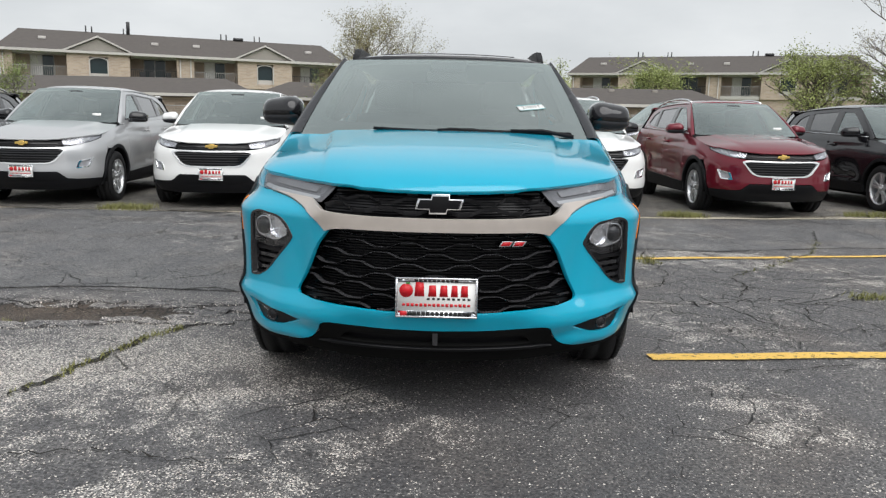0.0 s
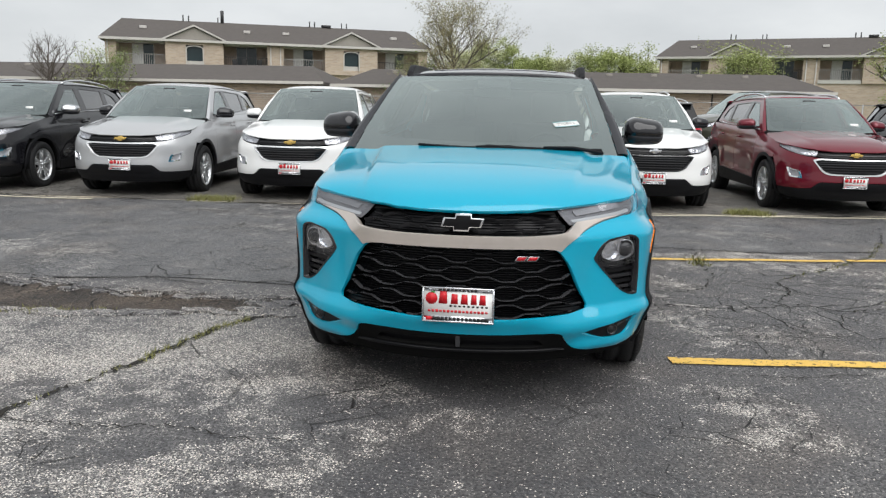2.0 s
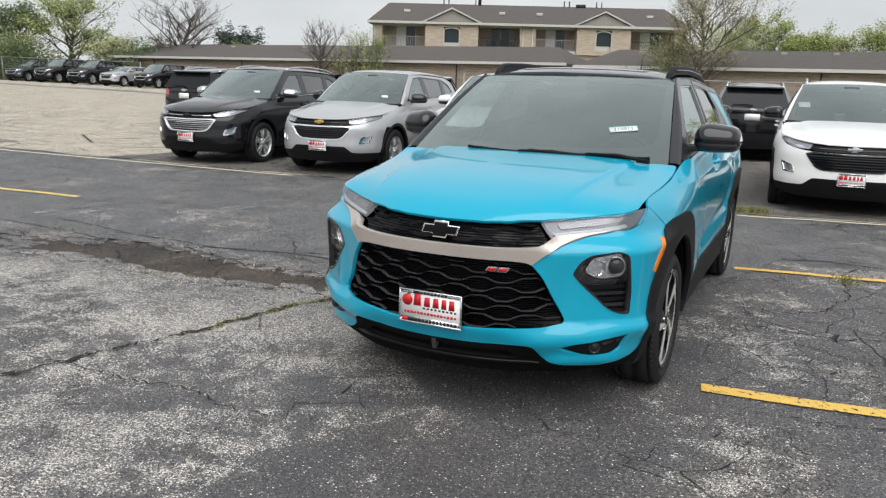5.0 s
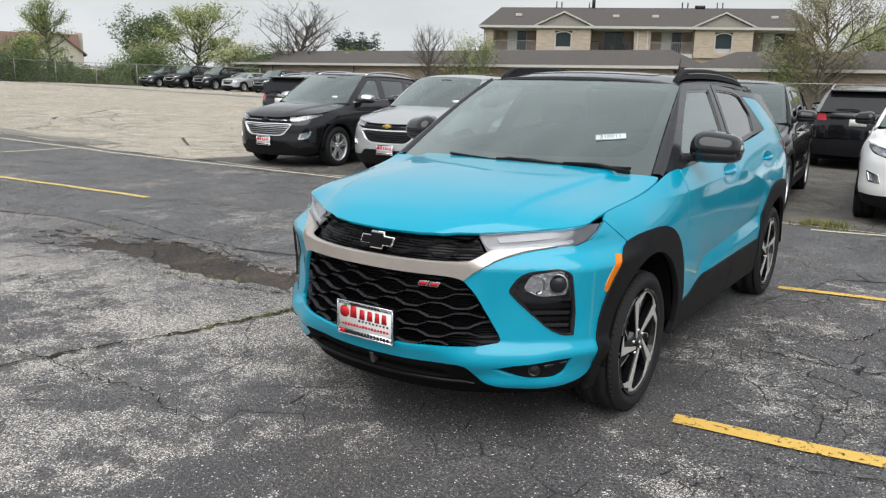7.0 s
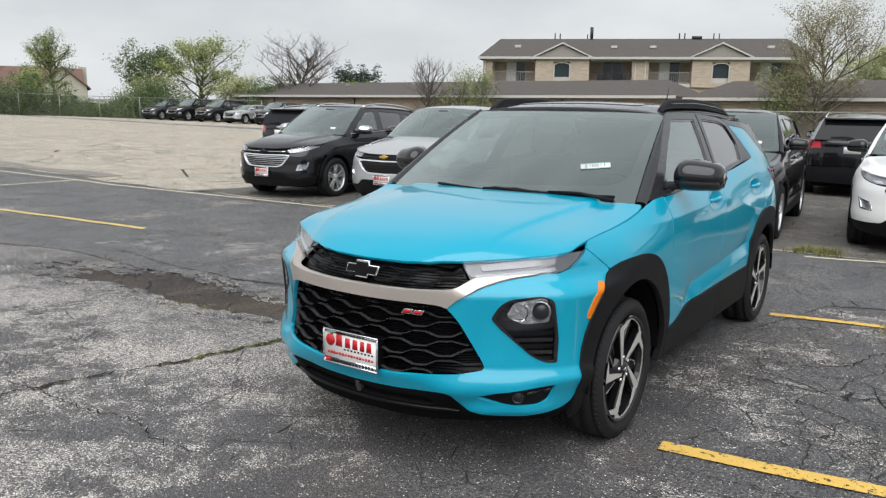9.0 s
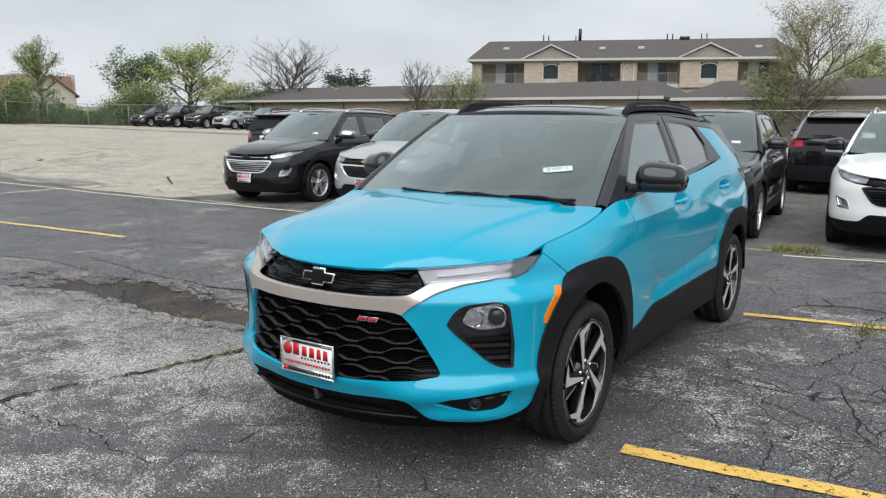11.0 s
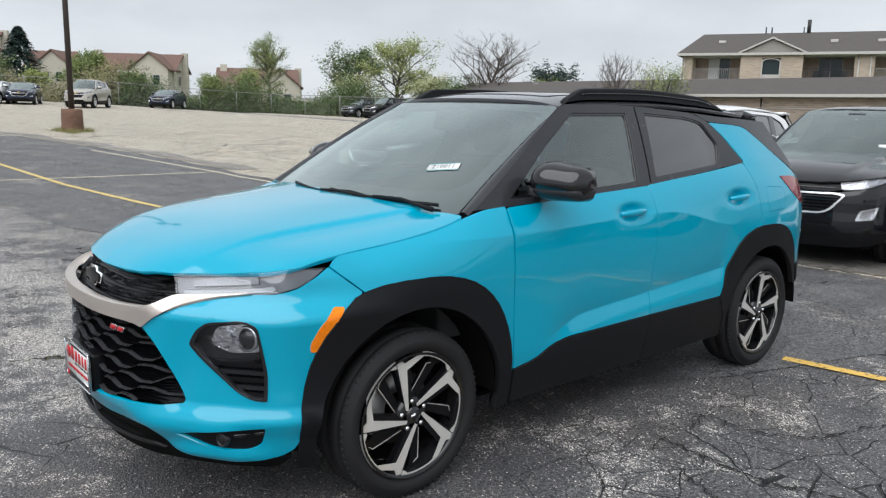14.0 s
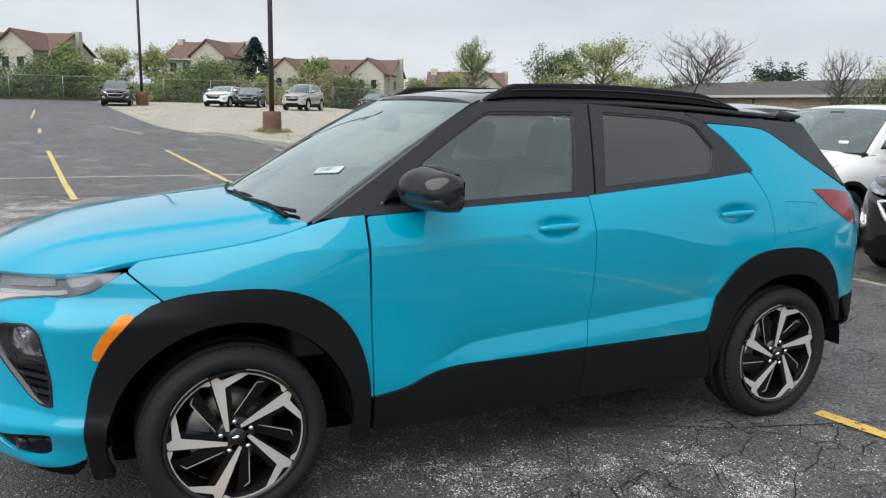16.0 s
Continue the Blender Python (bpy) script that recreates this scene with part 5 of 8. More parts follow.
        sheet("light_guide", loop(dl, 0.005), offset(W, -0.014), M_LAMPWHITE, hl, mirror=mir, thick=0.008, step=0.03, label="pale light guide")
        dk = W.front([(0.56, 0.876, 0.004), (0.66, 0.886, 0.01), (0.77, 0.898, 0.01), (0.76, 0.922, 0.004), (0.66, 0.912, 0.01), (0.55, 0.896, 0.004)])
        sheet("lamp_cell", loop(dk, 0.005), offset(W, -0.012), M_LAMPBACK, hl, mirror=mir, thick=0.008, step=0.03)
        ln = sheet("lamp_lens", L, Wl, M_LENS, hl, mirror=mir, thick=0.012, step=0.03)
        ln.visible_shadow = False
        # pods
        pd = link_mesh("lamp_pod", None, car, "black lamp pod with projector lens")
        sheet("pod_housing", POD, offset(W, -0.045), M_LAMPDARK, pd, mirror=mir, thick=0.003, step=0.04)
        c = POD.mean(0)
        sheet("pod_rim", POD, Wl, M_GLOSSBLACK, pd, mirror=mir, holes=[c + (POD - c) * [0.90, 0.955]], thick=0.045, step=0.03)
        rf = W.front([(0.640, 0.690, 0.02), (0.665, 0.750, 0.02), (0.775, 0.772, 0.02), (0.790, 0.668, 0.02), (0.70, 0.656, 0.03)])
        sheet("reflector", loop(rf, 0.02), offset(W, -0.030), M_REFLECTOR, pd, mirror=mir, thick=0.006, step=0.025)
        p0 = W(np.array([W.sx(0.748)]), np.array([0.718]))[0]
        n0 = normals_at(W, np.array([W.sx(0.748)]), np.array([0.718]))[0]
        sx = -1 if mir else 1
        d = Vector((n0[0] * 0.5 * sx, n0[1], 0)).normalized()
        q = Vector((p0[0] * sx, p0[1], p0[2])) - d * 0.035
        rot = d.to_track_quat("X", "Z").to_matrix().to_4x4()
        b = lathe_bm([(0.0, 0.046), (0.012, 0.046), (0.012, 0.038)], 28)
        bmesh.ops.transform(b, matrix=Matrix.Translation(q) @ rot, verts=b.verts)
        part("projector_ring", b, M_CHROME, pd)
        b = lathe_bm([(0.026, 0.001), (0.025, 0.012), (0.020, 0.026), (0.008, 0.038)], 28)
        bmesh.ops.transform(b, matrix=Matrix.Translation(q) @ rot, verts=b.verts)
        part("projector_lens", b, M_GLOSSBLACK, pd)
        b = lathe_bm([(0.004, 0.030), (-0.012, 0.018), (-0.016, 0.001)], 20)
        q2 = Vector(W(np.array([W.sx(0.685)]), np.array([0.708]))[0]) - Vector(n0) * 0.030
        q2.x *= sx
        bmesh.ops.transform(b, matrix=Matrix.Translation(q2) @ rot @ Matrix.Diagonal((1, 1.35, 1.25, 1)), verts=b.verts)
        part("reflector_bowl", b, M_REFLECTOR, pd)
        for i, z in enumerate((0.620, 0.592, 0.566, 0.540, 0.516)):
            x0 = 0.650 + 0.024 * i
            sheet("pod_fin", loop(W.front([(x0, z - 0.006), (0.802, z - 0.006), (0.802, z + 0.008), (x0 - 0.012, z + 0.008)]), 0.004), offset(W, -0.020), M_GLOSSBLACK if i % 2 else M_GRILLE, pd, mirror=mir, thick=0.02, step=0.04)
        lp = W.front([(0.597, 0.690, 0.02), (0.620, 0.740, 0.03), (0.652, 0.766, 0.03), (0.752, 0.781, 0.03), (0.786, 0.765, 0.02), (0.798, 0.68, 0.02), (0.796, 0.652, 0.01), (0.70, 0.634, 0.03), (0.632, 0.652, 0.02)])
        ln = sheet("pod_lens", loop(lp, 0.02), offset(W, -0.004), M_LENS, pd, mirror=mir, thick=0.004, step=0.03)
        ln.visible_shadow = False
        # fog slots
        fg = link_mesh("fog_lamp", None, car, "small round fog lamp in a black slot")
        sheet("slot_back", FOG, offset(W, -0.014), M_GRILLE, fg, mirror=mir, thick=0.003, step=0.05)
        sheet("slot_fin", loop(W.front([(0.72, 0.356), (0.80, 0.372), (0.80, 0.382), (0.72, 0.368)]), 0.003), offset(W, -0.012), M_GLOSSBLACK, fg, mirror=mir, thick=0.02, step=0.05)
        p0 = Vector(W(np.array([W.sx(0.685)]), np.array([0.355]))[0]) - Vector(n0) * 0.006
        p0.x *= sx
        b = lathe_bm([(-0.02, 0.025), (0.002, 0.025), (0.004, 0.022), (0.0, 0.018)], 24)
        bmesh.ops.transform(b, matrix=Matrix.Translation(p0) @ rot, verts=b.verts)
        part("fog_ring", b, M_GLOSSBLACK, fg)
        b = lathe_bm([(0.004, 0.001), (0.003, 0.010), (0.0, 0.018)], 24)
        bmesh.ops.transform(b, matrix=Matrix.Translation(p0) @ rot, verts=b.verts)
        part("fog_lens", b, M_LAMPDARK, fg)

    # --- badges and plate
    e0 = Vector(W(np.array([0.0]), np.array([0.845]))[0])
    part("nose_emblem_edge", prism_bm([(x * 0.094, z * 0.094) for x, z in BOWTIE], 0.010, "xz", -0.010, 0.003), M_CHROME, car, "chrome edge of the bow-tie emblem").matrix_local = pose(0.008, e0.y - 0.006, 0.847)
    part("nose_emblem", prism_bm([(x * 0.085, z * 0.074) for x, z in BOWTIE], 0.004, "xz", -0.004, 0.001), M_GRILLE, car, "black bow-tie emblem").matrix_local = pose(0.008, e0.y - 0.0165, 0.847)
    bd = link_mesh("trim_badge", None, car, "small slanted red badge with bright edge")
    g0 = Vector(W(np.array([W.sx(0.29)]), np.array([0.708]))[0])
    bd.matrix_local = pose(0.29, g0.y + 0.012, 0.703, 0, 0, 10)
    for k, x0 in enumerate((-0.048, 0.002)):
        part("badge_edge", prism_bm([(x0 - 0.006, -0.010), (x0 + 0.038, -0.010), (x0 + 0.052, 0.011), (x0 + 0.008, 0.011)], 0.006, "xz", -0.004, 0.001), M_CHROME, bd)
        part("badge_fill", prism_bm([(x0 + 0.000, -0.007), (x0 + 0.035, -0.007), (x0 + 0.045, 0.008), (x0 + 0.010, 0.008)], 0.003, "xz", -0.0065), M_PRINTRED, bd)
    part("plate_bracket", box_bm(-0.135, 0.145, -0.105, -0.02, 0.425, 0.570, 0.01), M_GRILLE, car)
    dealer_plate(car, pose(0.006, -0.112, 0.502))
    part("bow_sensor", lathe_bm([(-0.02, 0.016), (-0.004, 0.015), (0, 0.009)], 16), M_GLOSSBLACK, car).matrix_local = pose(0.008, e0.y - 0.01, 0.806, 0, 0, -90)

    # --- sides
    OA = 0.497          # outer radius of the arch trim, along the length
    def trim_arch(cy, a0, a1, n=18, r=OA, zs=1.07):
        p = 0.77
        return [(cy + r * math.copysign(abs(math.cos(a)) ** p, math.cos(a)), 0.334 + 0.548 * math.copysign(abs(math.sin(a)) ** p, math.sin(a))) for a in np.linspace(a0, a1, n)]
    yy = np.arange(1.36, 3.42, 0.016)
    fold = [np.array([(float(W.sy(y)), float(h_crease(y)) + d) for y in yy if y > 1.42]) for d in (-0.005, 0.0, 0.005)]
    fold += [np.array([(float(W.sy(y)), float(h_shoulder(y)) + d) for y in np.arange(0.8, 3.3, 0.016)]) for d in (-0.005, 0.0, 0.005)]
    for mir in (False, True):
        k = dict(mirror=mir)
        # wing
        fa = trim_arch(FA, math.radians(130), math.radians(8), 18)
        wing = W.side([(0.5235, 0.950, 0.01), (0.636, 0.853, 0.004)] + [(y, z - 0.02, 0.0) for y, z in fa if y > 0.66] + [(1.372 - G, 0.42, 0.004), (1.357 - G, 0.75, 0.2), (1.352 - G, 1.05, 0.1), (1.356 - G, 1.113, 0.004), (1.25, 1.106, 0.03), (1.16, 1.084, 0.02), (1.10, float(h_top(1.10)) - 0.003, 0.03), (1.04, float(h_top(1.04)) - 0.003, 0.04), (0.95, float(h_top(0.95)) - 0.004, 0.1), (0.78, float(h_top(0.78)) - 0.002, 0.1), (0.56, float(h_top(0.56)), 0.02)])
        sheet("front_wing", loop(wing, 0.006), W, M_BLUE, car, "turquoise front wing", step=0.022, ridges=fold[3:], **k)
        # front arch trim
        outer = trim_arch(FA, math.radians(186), math.radians(-5), 26)
        inner = arch(FA, 0.436, math.radians(-10), math.radians(192), 24, 1.0)
        tr = W.side([(y, z, 0.0) for y, z in outer] + [(1.372, 0.27, 0.01), (1.285, 0.26, 0.01)] + [(p[0], p[1], 0.0) for p in inner[1:-1]] + [(0.445, 0.235, 0.006), (0.375, 0.232, 0.006)])
        sheet("arch_trim", loop(tr, 0.006), W, M_CLAD, car, "black plastic wheel-arch trim", lift=0.010, thick=0.03, step=0.04, **k)
        # amber marker
        am = W.side([(0.405, 0.672, 0.008), (0.440, 0.670, 0.008), (0.483, 0.748, 0.02), (0.543, 0.813, 0.012), (0.500, 0.818, 0.012), (0.438, 0.760, 0.02), (0.404, 0.700, 0.01)])
        sheet("side_marker", loop(am, 0.008, 0.02), W, M_AMBER, car, "amber side marker", lift=0.003, thick=0.02, step=0.02, **k)
        # doors
        d1 = W.side([(1.372 + G, 0.425, 0.004), (1.50, 0.443, 0.08), (1.60, 0.488, 0.08), (1.72, 0.508, 0.1), (2.338 - G, 0.512, 0.004), (2.352 - G, 0.62, 0.1), (2.366 - G, 0.90, 0.2), (2.356 - G, 1.152, 0.01), (1.80, 1.128, 0.2), (1.36 + G, 1.108, 0.01), (1.357 + G, 0.75, 0.2)])
        fr = sheet("front_door", loop(d1, 0.006), W, M_BLUE, car, "turquoise front door", step=0.018, ridges=fold, fine=[(W.sy(2.185), 1.033, 0.15, 0.012)], **k)
        ra = trim_arch(3.465, math.radians(163), math.radians(101), 10, 0.465)
        d2 = W.side([(2.338 + G, 0.512, 0.004), (3.000, 0.515, 0.01)] + [(y, z, 0.0) for y, z in ra] + [(3.392 - G, 0.90, 0.02), (3.372 - G, 1.10, 0.06), (3.298 - G, 1.238, 0.02), (2.9, 1.200, 0.3), (2.356 + G, 1.156, 0.01), (2.366 + G, 0.90, 0.2), (2.352 + G, 0.62, 0.1)])
        rr = sheet("rear_door", loop(d2, 0.006), W, M_BLUE, car, "turquoise rear door", step=0.018, ridges=fold, fine=[(W.sy(3.165), 1.052, 0.15, 0.012)], **k)
        for door, hy, hz in ((fr, 2.185, 1.036), (rr, 3.165, 1.055)):
            p = Vector(W(np.array([W.sy(hy + 0.3)]), np.array([hz]))[0])
            p.x = 0.870
            hd = part("door_handle", handle_bm(), M_BLUE, door, "turquoise pull handle")
            hd.matrix_local = (pose(-p.x, hy, hz) @ Matrix.Diagonal((-1, 1, 1, 1))) if mir else pose(p.x, hy, hz)
        # sill
        for sl in ([(1.374 + G, 0.272, 0.01), (2.315 - G, 0.272, 0.004), (2.336 - G, 0.508, 0.004), (1.72, 0.504, 0.1), (1.60, 0.484, 0.08), (1.50, 0.439, 0.08), (1.374 + G, 0.421, 0.004)],
                   [(2.315 + G, 0.272, 0.004), (3.06, 0.272, 0.01), (3.045, 0.40, 0.02), (3.000, 0.511, 0.01), (2.336 + G, 0.508, 0.004)]):
            sheet("sill_trim", loop(W.side(sl), 0.006), W, M_CLAD, car, "black plastic sill trim", lift=0.006, thick=0.035, step=0.05, **k)
        # quarter panel with filler flap
        rq = trim_arch(3.465, math.radians(101), math.radians(17), 12, 0.465)
        fl = loop(W.side([(3.475, 0.955, 0.02), (3.690, 0.965, 0.02), (3.695, 1.085, 0.02), (3.475, 1.100, 0.02)]), 0.02, 0.02)
        cen = fl.mean(0)
        tl = [(3.685, 1.152, 0.01), (3.84, 1.146, 0.02), (4.00, 1.125, 0.02), (4.03, 0.965, 0.02), (3.95, 0.978, 0.03), (3.80, 1.058, 0.03)]
        TL = loop(W.side(tl), 0.01, 0.025)
        qp = W.side([(y, z, 0.0) for y, z in rq] + [(3.925, 0.585, 0.01), (4.07, 0.60, 0.01), (4.085, 0.9, 0.05), (4.07, 1.10, 0.05), (3.95, 1.165, 0.05), (3.75, 1.268, 0.1), (3.60, 1.368, 0.1), (3.475, 1.438, 0.06), (3.30, 1.452, 0.1), (3.115, 1.462, 0.015), (3.215, 1.385, 0.05), (3.325, 1.246, 0.01), (3.303 + G, 1.242, 0.004), (3.372 + G, 1.10, 0.06), (3.392 + G, 0.90, 0.02)])
        sheet("rear_quarter", loop(qp, 0.006), quarter_skin, M_BLUE, car, "turquoise rear quarter panel", holes=[cen + (fl - cen) * [1.02, 1.03], TL], step=0.04, **k)
        sheet("filler_flap", fl, W, M_BLUE, car, "turquoise filler flap", step=0.04, **k)
        sheet("tail_lamp", TL.mean(0) + (TL - TL.mean(0)) * 0.99, W, M_RED, car, "dark red tail lamp", lift=0.004, thick=0.03, step=0.03, **k)
        # rear arch trim
        outer = trim_arch(3.465, math.radians(168), math.radians(13), 24, 0.465)
        inner = arch(RA - 0.02, 0.418, math.radians(17), math.radians(186), 22)
        tr = W.side([(2.995, 0.50, 0.01)] + [(y, z, 0.0) for y, z in outer] + [(3.925, 0.475, 0.02), (3.905, 0.465, 0.01)] + [(p[0], p[1], 0.0) for p in inner[1:-1]] + [(3.07, 0.27, 0.01), (3.05, 0.40, 0.01)])
        sheet("arch_trim", loop(tr, 0.006), W, M_CLAD, car, "black plastic wheel-arch trim", lift=0.010, thick=0.03, step=0.04, **k)
        # cabin side
        frame_o = [(1.195, 1.104, 0.004), (2.36, 1.146, 0.2), (3.318, 1.238, 0.01), (3.20, 1.385, 0.05), (3.105, 1.468, 0.03), (2.98, 1.512, 0.06), (2.45, 1.543, 0.2), (1.93, 1.540, 0.05), (1.875, 1.522, 0.03), (1.62, 1.372, 0.2)]
        w1 = loop([(1.400, 1.140, 0.01), (1.80, 1.146, 0.1), (2.300, 1.168, 0.01), (2.375, 1.505, 0.012), (1.945, 1.500, 0.03), (1.68, 1.345, 0.1)], 0.01)
        w2 = loop([(2.452, 1.182, 0.01), (3.078, 1.232, 0.012), (3.128, 1.345, 0.02), (3.045, 1.462, 0.03), (2.92, 1.488, 0.05), (2.528, 1.508, 0.012)], 0.01)
        sheet("door_frames", loop(frame_o, 0.008), green, M_PILLAR, car, "black window frames", holes=[w1, w2], thick=0.02, step=0.05, **k)
        for nm, ol, mt in (("front_window", w1, M_WINDOW), ("rear_window", w2, M_PRIVACY)):
            g = sheet(nm, ol, offset(green, -0.010), mt, car, "", thick=0.003, step=0.08, **k)
            g.visible_shadow = False
            cc = ol.mean(0)
            sheet("window_seal", ol, offset(green, -0.004), M_GLOSSBLACK, car, holes=[cc + (ol - cc) * [0.972, 0.945]], thick=0.008, step=0.05, **k)
        sheet("door_gap", loop([(2.396, 1.165), (2.404, 1.165), (2.468, 1.535), (2.460, 1.535)], 0.001), green, M_UNDER, car, lift=0.0015, thick=0.001, **k)
        # roof pillar behind the doors
        cb = W.side([(3.105, 1.468, 0.02), (3.30, 1.456, 0.1), (3.478, 1.442, 0.06), (3.605, 1.371, 0.1), (3.755, 1.270, 0.1), (3.975, 1.168, 0.04), (4.00, 1.15, 0.02), (3.97, 1.20, 0.02), (3.88, 1.34, 0.05), (3.80, 1.47, 0.02), (3.2, 1.497, 0.05), (3.0, 1.512, 0.02)])
        sheet("rear_pillar_trim", loop(cb, 0.01), quarter_skin, M_PILLAR, car, step=0.05, **k)
        # windscreen pillar
        v = np.linspace(0, 1, 16)
        v[0] = -0.035
        A = screen(np.full(16, 0.70), v * 0.82)
        fy = np.interp(v, [-0.035, 0, 0.6, 0.93, 1.0], [1.160, 1.195, 1.62, 1.875, 1.93])
        fz = np.interp(fy, [1.160, 1.195, 1.62, 1.875, 1.93], [1.086, 1.100, 1.372, 1.522, 1.540])
        B = green(fy, fz)
        if mir:
            A, B = A * [-1, 1, 1], B * [-1, 1, 1]
        strip("windscreen_pillar", A, B, M_PILLAR, car, bulge=0.010, out=(-0.5 if mir else 0.5, -0.5, 0.7))

    # --- screen, roof
    so = loop(both([(0, -0.03, 0.1), (0.695, -0.075, 0.02), (0.695, 0.80, 0.05), (0, 0.81, 0.1)]), 0.02)
    si = loop(both([(0, 0.085, 0.1), (0.635, 0.100, 0.12), (0.648, 0.755, 0.05), (0, 0.765, 0.1)]), 0.02)
    g = sheet("windscreen", so, screen, M_WINDSCREEN, car, "tinted windscreen", thick=0.004, step=0.06)
    g.visible_shadow = False
    sheet("screen_band", so, offset(screen, -0.005), M_PILLAR, car, "black screen border", holes=[si], thick=0.002, step=0.06)
    sh("cowl", both([(0, 1.00, 0.02), (0.3, 1.02, 0.1), (0.6, 1.085, 0.05), (0.795, 1.06, 0.02), (0.805, 1.30, 0.02), (0.5, 1.2, 0.1), (0, 1.12, 0.1)]), lambda x, y: hood(x, np.minimum(y, 1.2)) * [1, 0, 1] + np.stack([0 * x, y, 0 * x - 0.032 + 0.05 * np.clip(y - 1.1, 0, 1)], -1), M_CLAD, "", step=0.06)
    ro = both([(0, 1.842, 0.05), (0.3, 1.856, 0.2), (0.585, 1.905, 0.03), (0.622, 1.95, 0.06), (0.622, 2.5, 0.3), (0.612, 3.05, 0.3), (0.585, 3.5, 0.2), (0.555, 3.72, 0.05), (0.40, 3.77, 0.1), (0, 3.79, 0.1)])
    sh("roof", ro, roof_skin, M_ROOFBLACK, "gloss black roof", step=0.045, thick=0.02)
    sh("roof_lining", [(p[0] * 0.96, 1.9 + (p[1] - 1.9) * 0.96) for p in ro], lambda x, y: roof_skin(x, y) - [0, 0, 0.04], M_HEADLINER, step=0.1)
    sh("sunroof_panel", both([(0, 2.02, 0.02), (0.42, 2.03, 0.05), (0.42, 2.75, 0.05), (0, 2.76, 0.02)]), roof_skin, M_ROOFBLACK, lift=0.003, thick=0.003, step=0.06)
    # rails
    for sx in (1, -1):
        yy = np.concatenate([np.linspace(1.97, 2.12, 6), np.linspace(2.2, 3.2, 14), np.linspace(3.25, 3.40, 5)])
        hh = np.interp(yy, [1.97, 2.0, 2.10, 2.5, 3.16, 3.34, 3.40], [0.004, 0.022, 0.058, 0.062, 0.056, 0.020, 0.004])
        zz = roof_skin(np.full(len(yy), 0.575), yy)[:, 2]
        ol = [(y, z + h) for y, z, h in zip(yy, zz, hh)] + [(y, z - 0.006) for y, z in zip(yy[::-1], zz[::-1])]
        part("roof_rail", prism_bm(ol, 0.042, "yz", 0.552 if sx > 0 else -0.594, 0.010), M_CLAD, car, "black roof rail")
        part("rail_strip", tube_bm([(sx * 0.596, y, z + h * 0.55) for y, z, h in list(zip(yy, zz, hh))[4:-4]], 0.004, 6), M_GLOSSBLACK, car)
    an = part("aerial", tube_bm([(0, 0, 0), (0.0, 0.01, 0.02), (0, 0.09, 0.19)], [0.012, 0.006, 0.0025], 8), M_CLAD, car)
    an.matrix_local = pose(0.05, 3.56, 1.548)
    # rear end
    sh("tailgate", W_rear([(0.0, 0.62), (0.0, 1.17), (0.70, 1.17), (0.76, 1.0), (0.74, 0.62)]), W, M_BLUE, "turquoise tailgate", True, step=0.06)
    sh("rear_bumper", W_rear([(0.0, 0.36), (0, 0.612), (0.862, 0.59), (0.845, 0.50), (0.72, 0.38)]), W, M_CLAD, "black rear bumper", True, step=0.06, lift=0.006)
    b = bmesh.new()
    b.faces.new([b.verts.new(p) for p in ((-0.58, 3.80, 1.49), (0.58, 3.80, 1.49), (0.68, 4.03, 1.16), (-0.68, 4.03, 1.16))])
    part("rear_screen", b, M_PRIVACY, car)
    part("roof_spoiler", prism_bm([(3.72, 1.535), (3.88, 1.512), (3.89, 1.498), (3.80, 1.465), (3.70, 1.50)], 1.10, "yz", -0.55, 0.012), M_ROOFBLACK, car, "gloss black roof spoiler")

    # added panel across the cabin; blocks stray sky seen through the windscreen
    part("tailgate_trim", prism_bm([(-0.66, 0.62), (0.66, 0.62), (0.70, 1.20), (0.58, 1.49), (-0.58, 1.49), (-0.70, 1.20)], 0.03, "xz", 3.55, 0.01), M_SEAT, car)

    # --- wheels, mirrors, wipers
    for cy in (FA, RA):
        wheel_of("wheel", car, pose(0.770, cy, HUB), "black", turn=0 if cy == FA else -20)
        wheel_of("wheel", car, pose(-0.770, cy, HUB, 0, 0, 180), "black")
    mirror_of(car, pose(0.925, 1.600, 1.200), M_GLOSSBLACK, M_PILLAR, 1)
    mirror_of(car, pose(-0.925, 1.600, 1.200), M_GLOSSBLACK, M_PILLAR, -1)
    for x0, x1, v0, v1 in ((0.30, -0.36, 0.0, 0.02), (0.66, 0.02, -0.01, 0.03)):
        wp = link_mesh("wiper", None, car, "black wiper")
        q = screen(np.linspace(x0, x1, 9) * 0.93, np.linspace(v0, v1, 9)) + [0, -0.010, 0.014]
        part("wiper_blade", tube_bm(q, 0.008, 6), M_CLAD, wp)
        m = Vector(q[4])
        part("wiper_arm", tube_bm([m + Vector((0, -0.005, 0.008)), (m + Vector((x0 * 0.94 + 0.05, 1.10, 1.098))) / 2 + Vector((0, -0.01, 0.02)), (x0 * 0.94 + 0.05, 1.10, 1.098)], [0.006, 0.008, 0.012], 6), M_CLAD, wp)

    # --- cabin
    for x in (0.37, -0.37):
        seat_of(car, x, 1.95)
    seat_of(car, 0.36, 2.85, 0.42, 0.62)
    seat_of(car, -0.36, 2.85, 0.42, 0.62)
    part("dashboard", prism_bm([(1.10, 1.06), (1.35, 1.10), (1.60, 1.075), (1.68, 0.98), (1.66, 0.80), (1.55, 0.55), (1.10, 0.55)], 1.44, "yz", -0.72, 0.02), M_DASH, car)
    wheel = lathe_bm([(0.0, 0.185), (0.016, 0.175), (0.0, 0.165), (-0.016, 0.175), (0.0, 0.185)], 36)
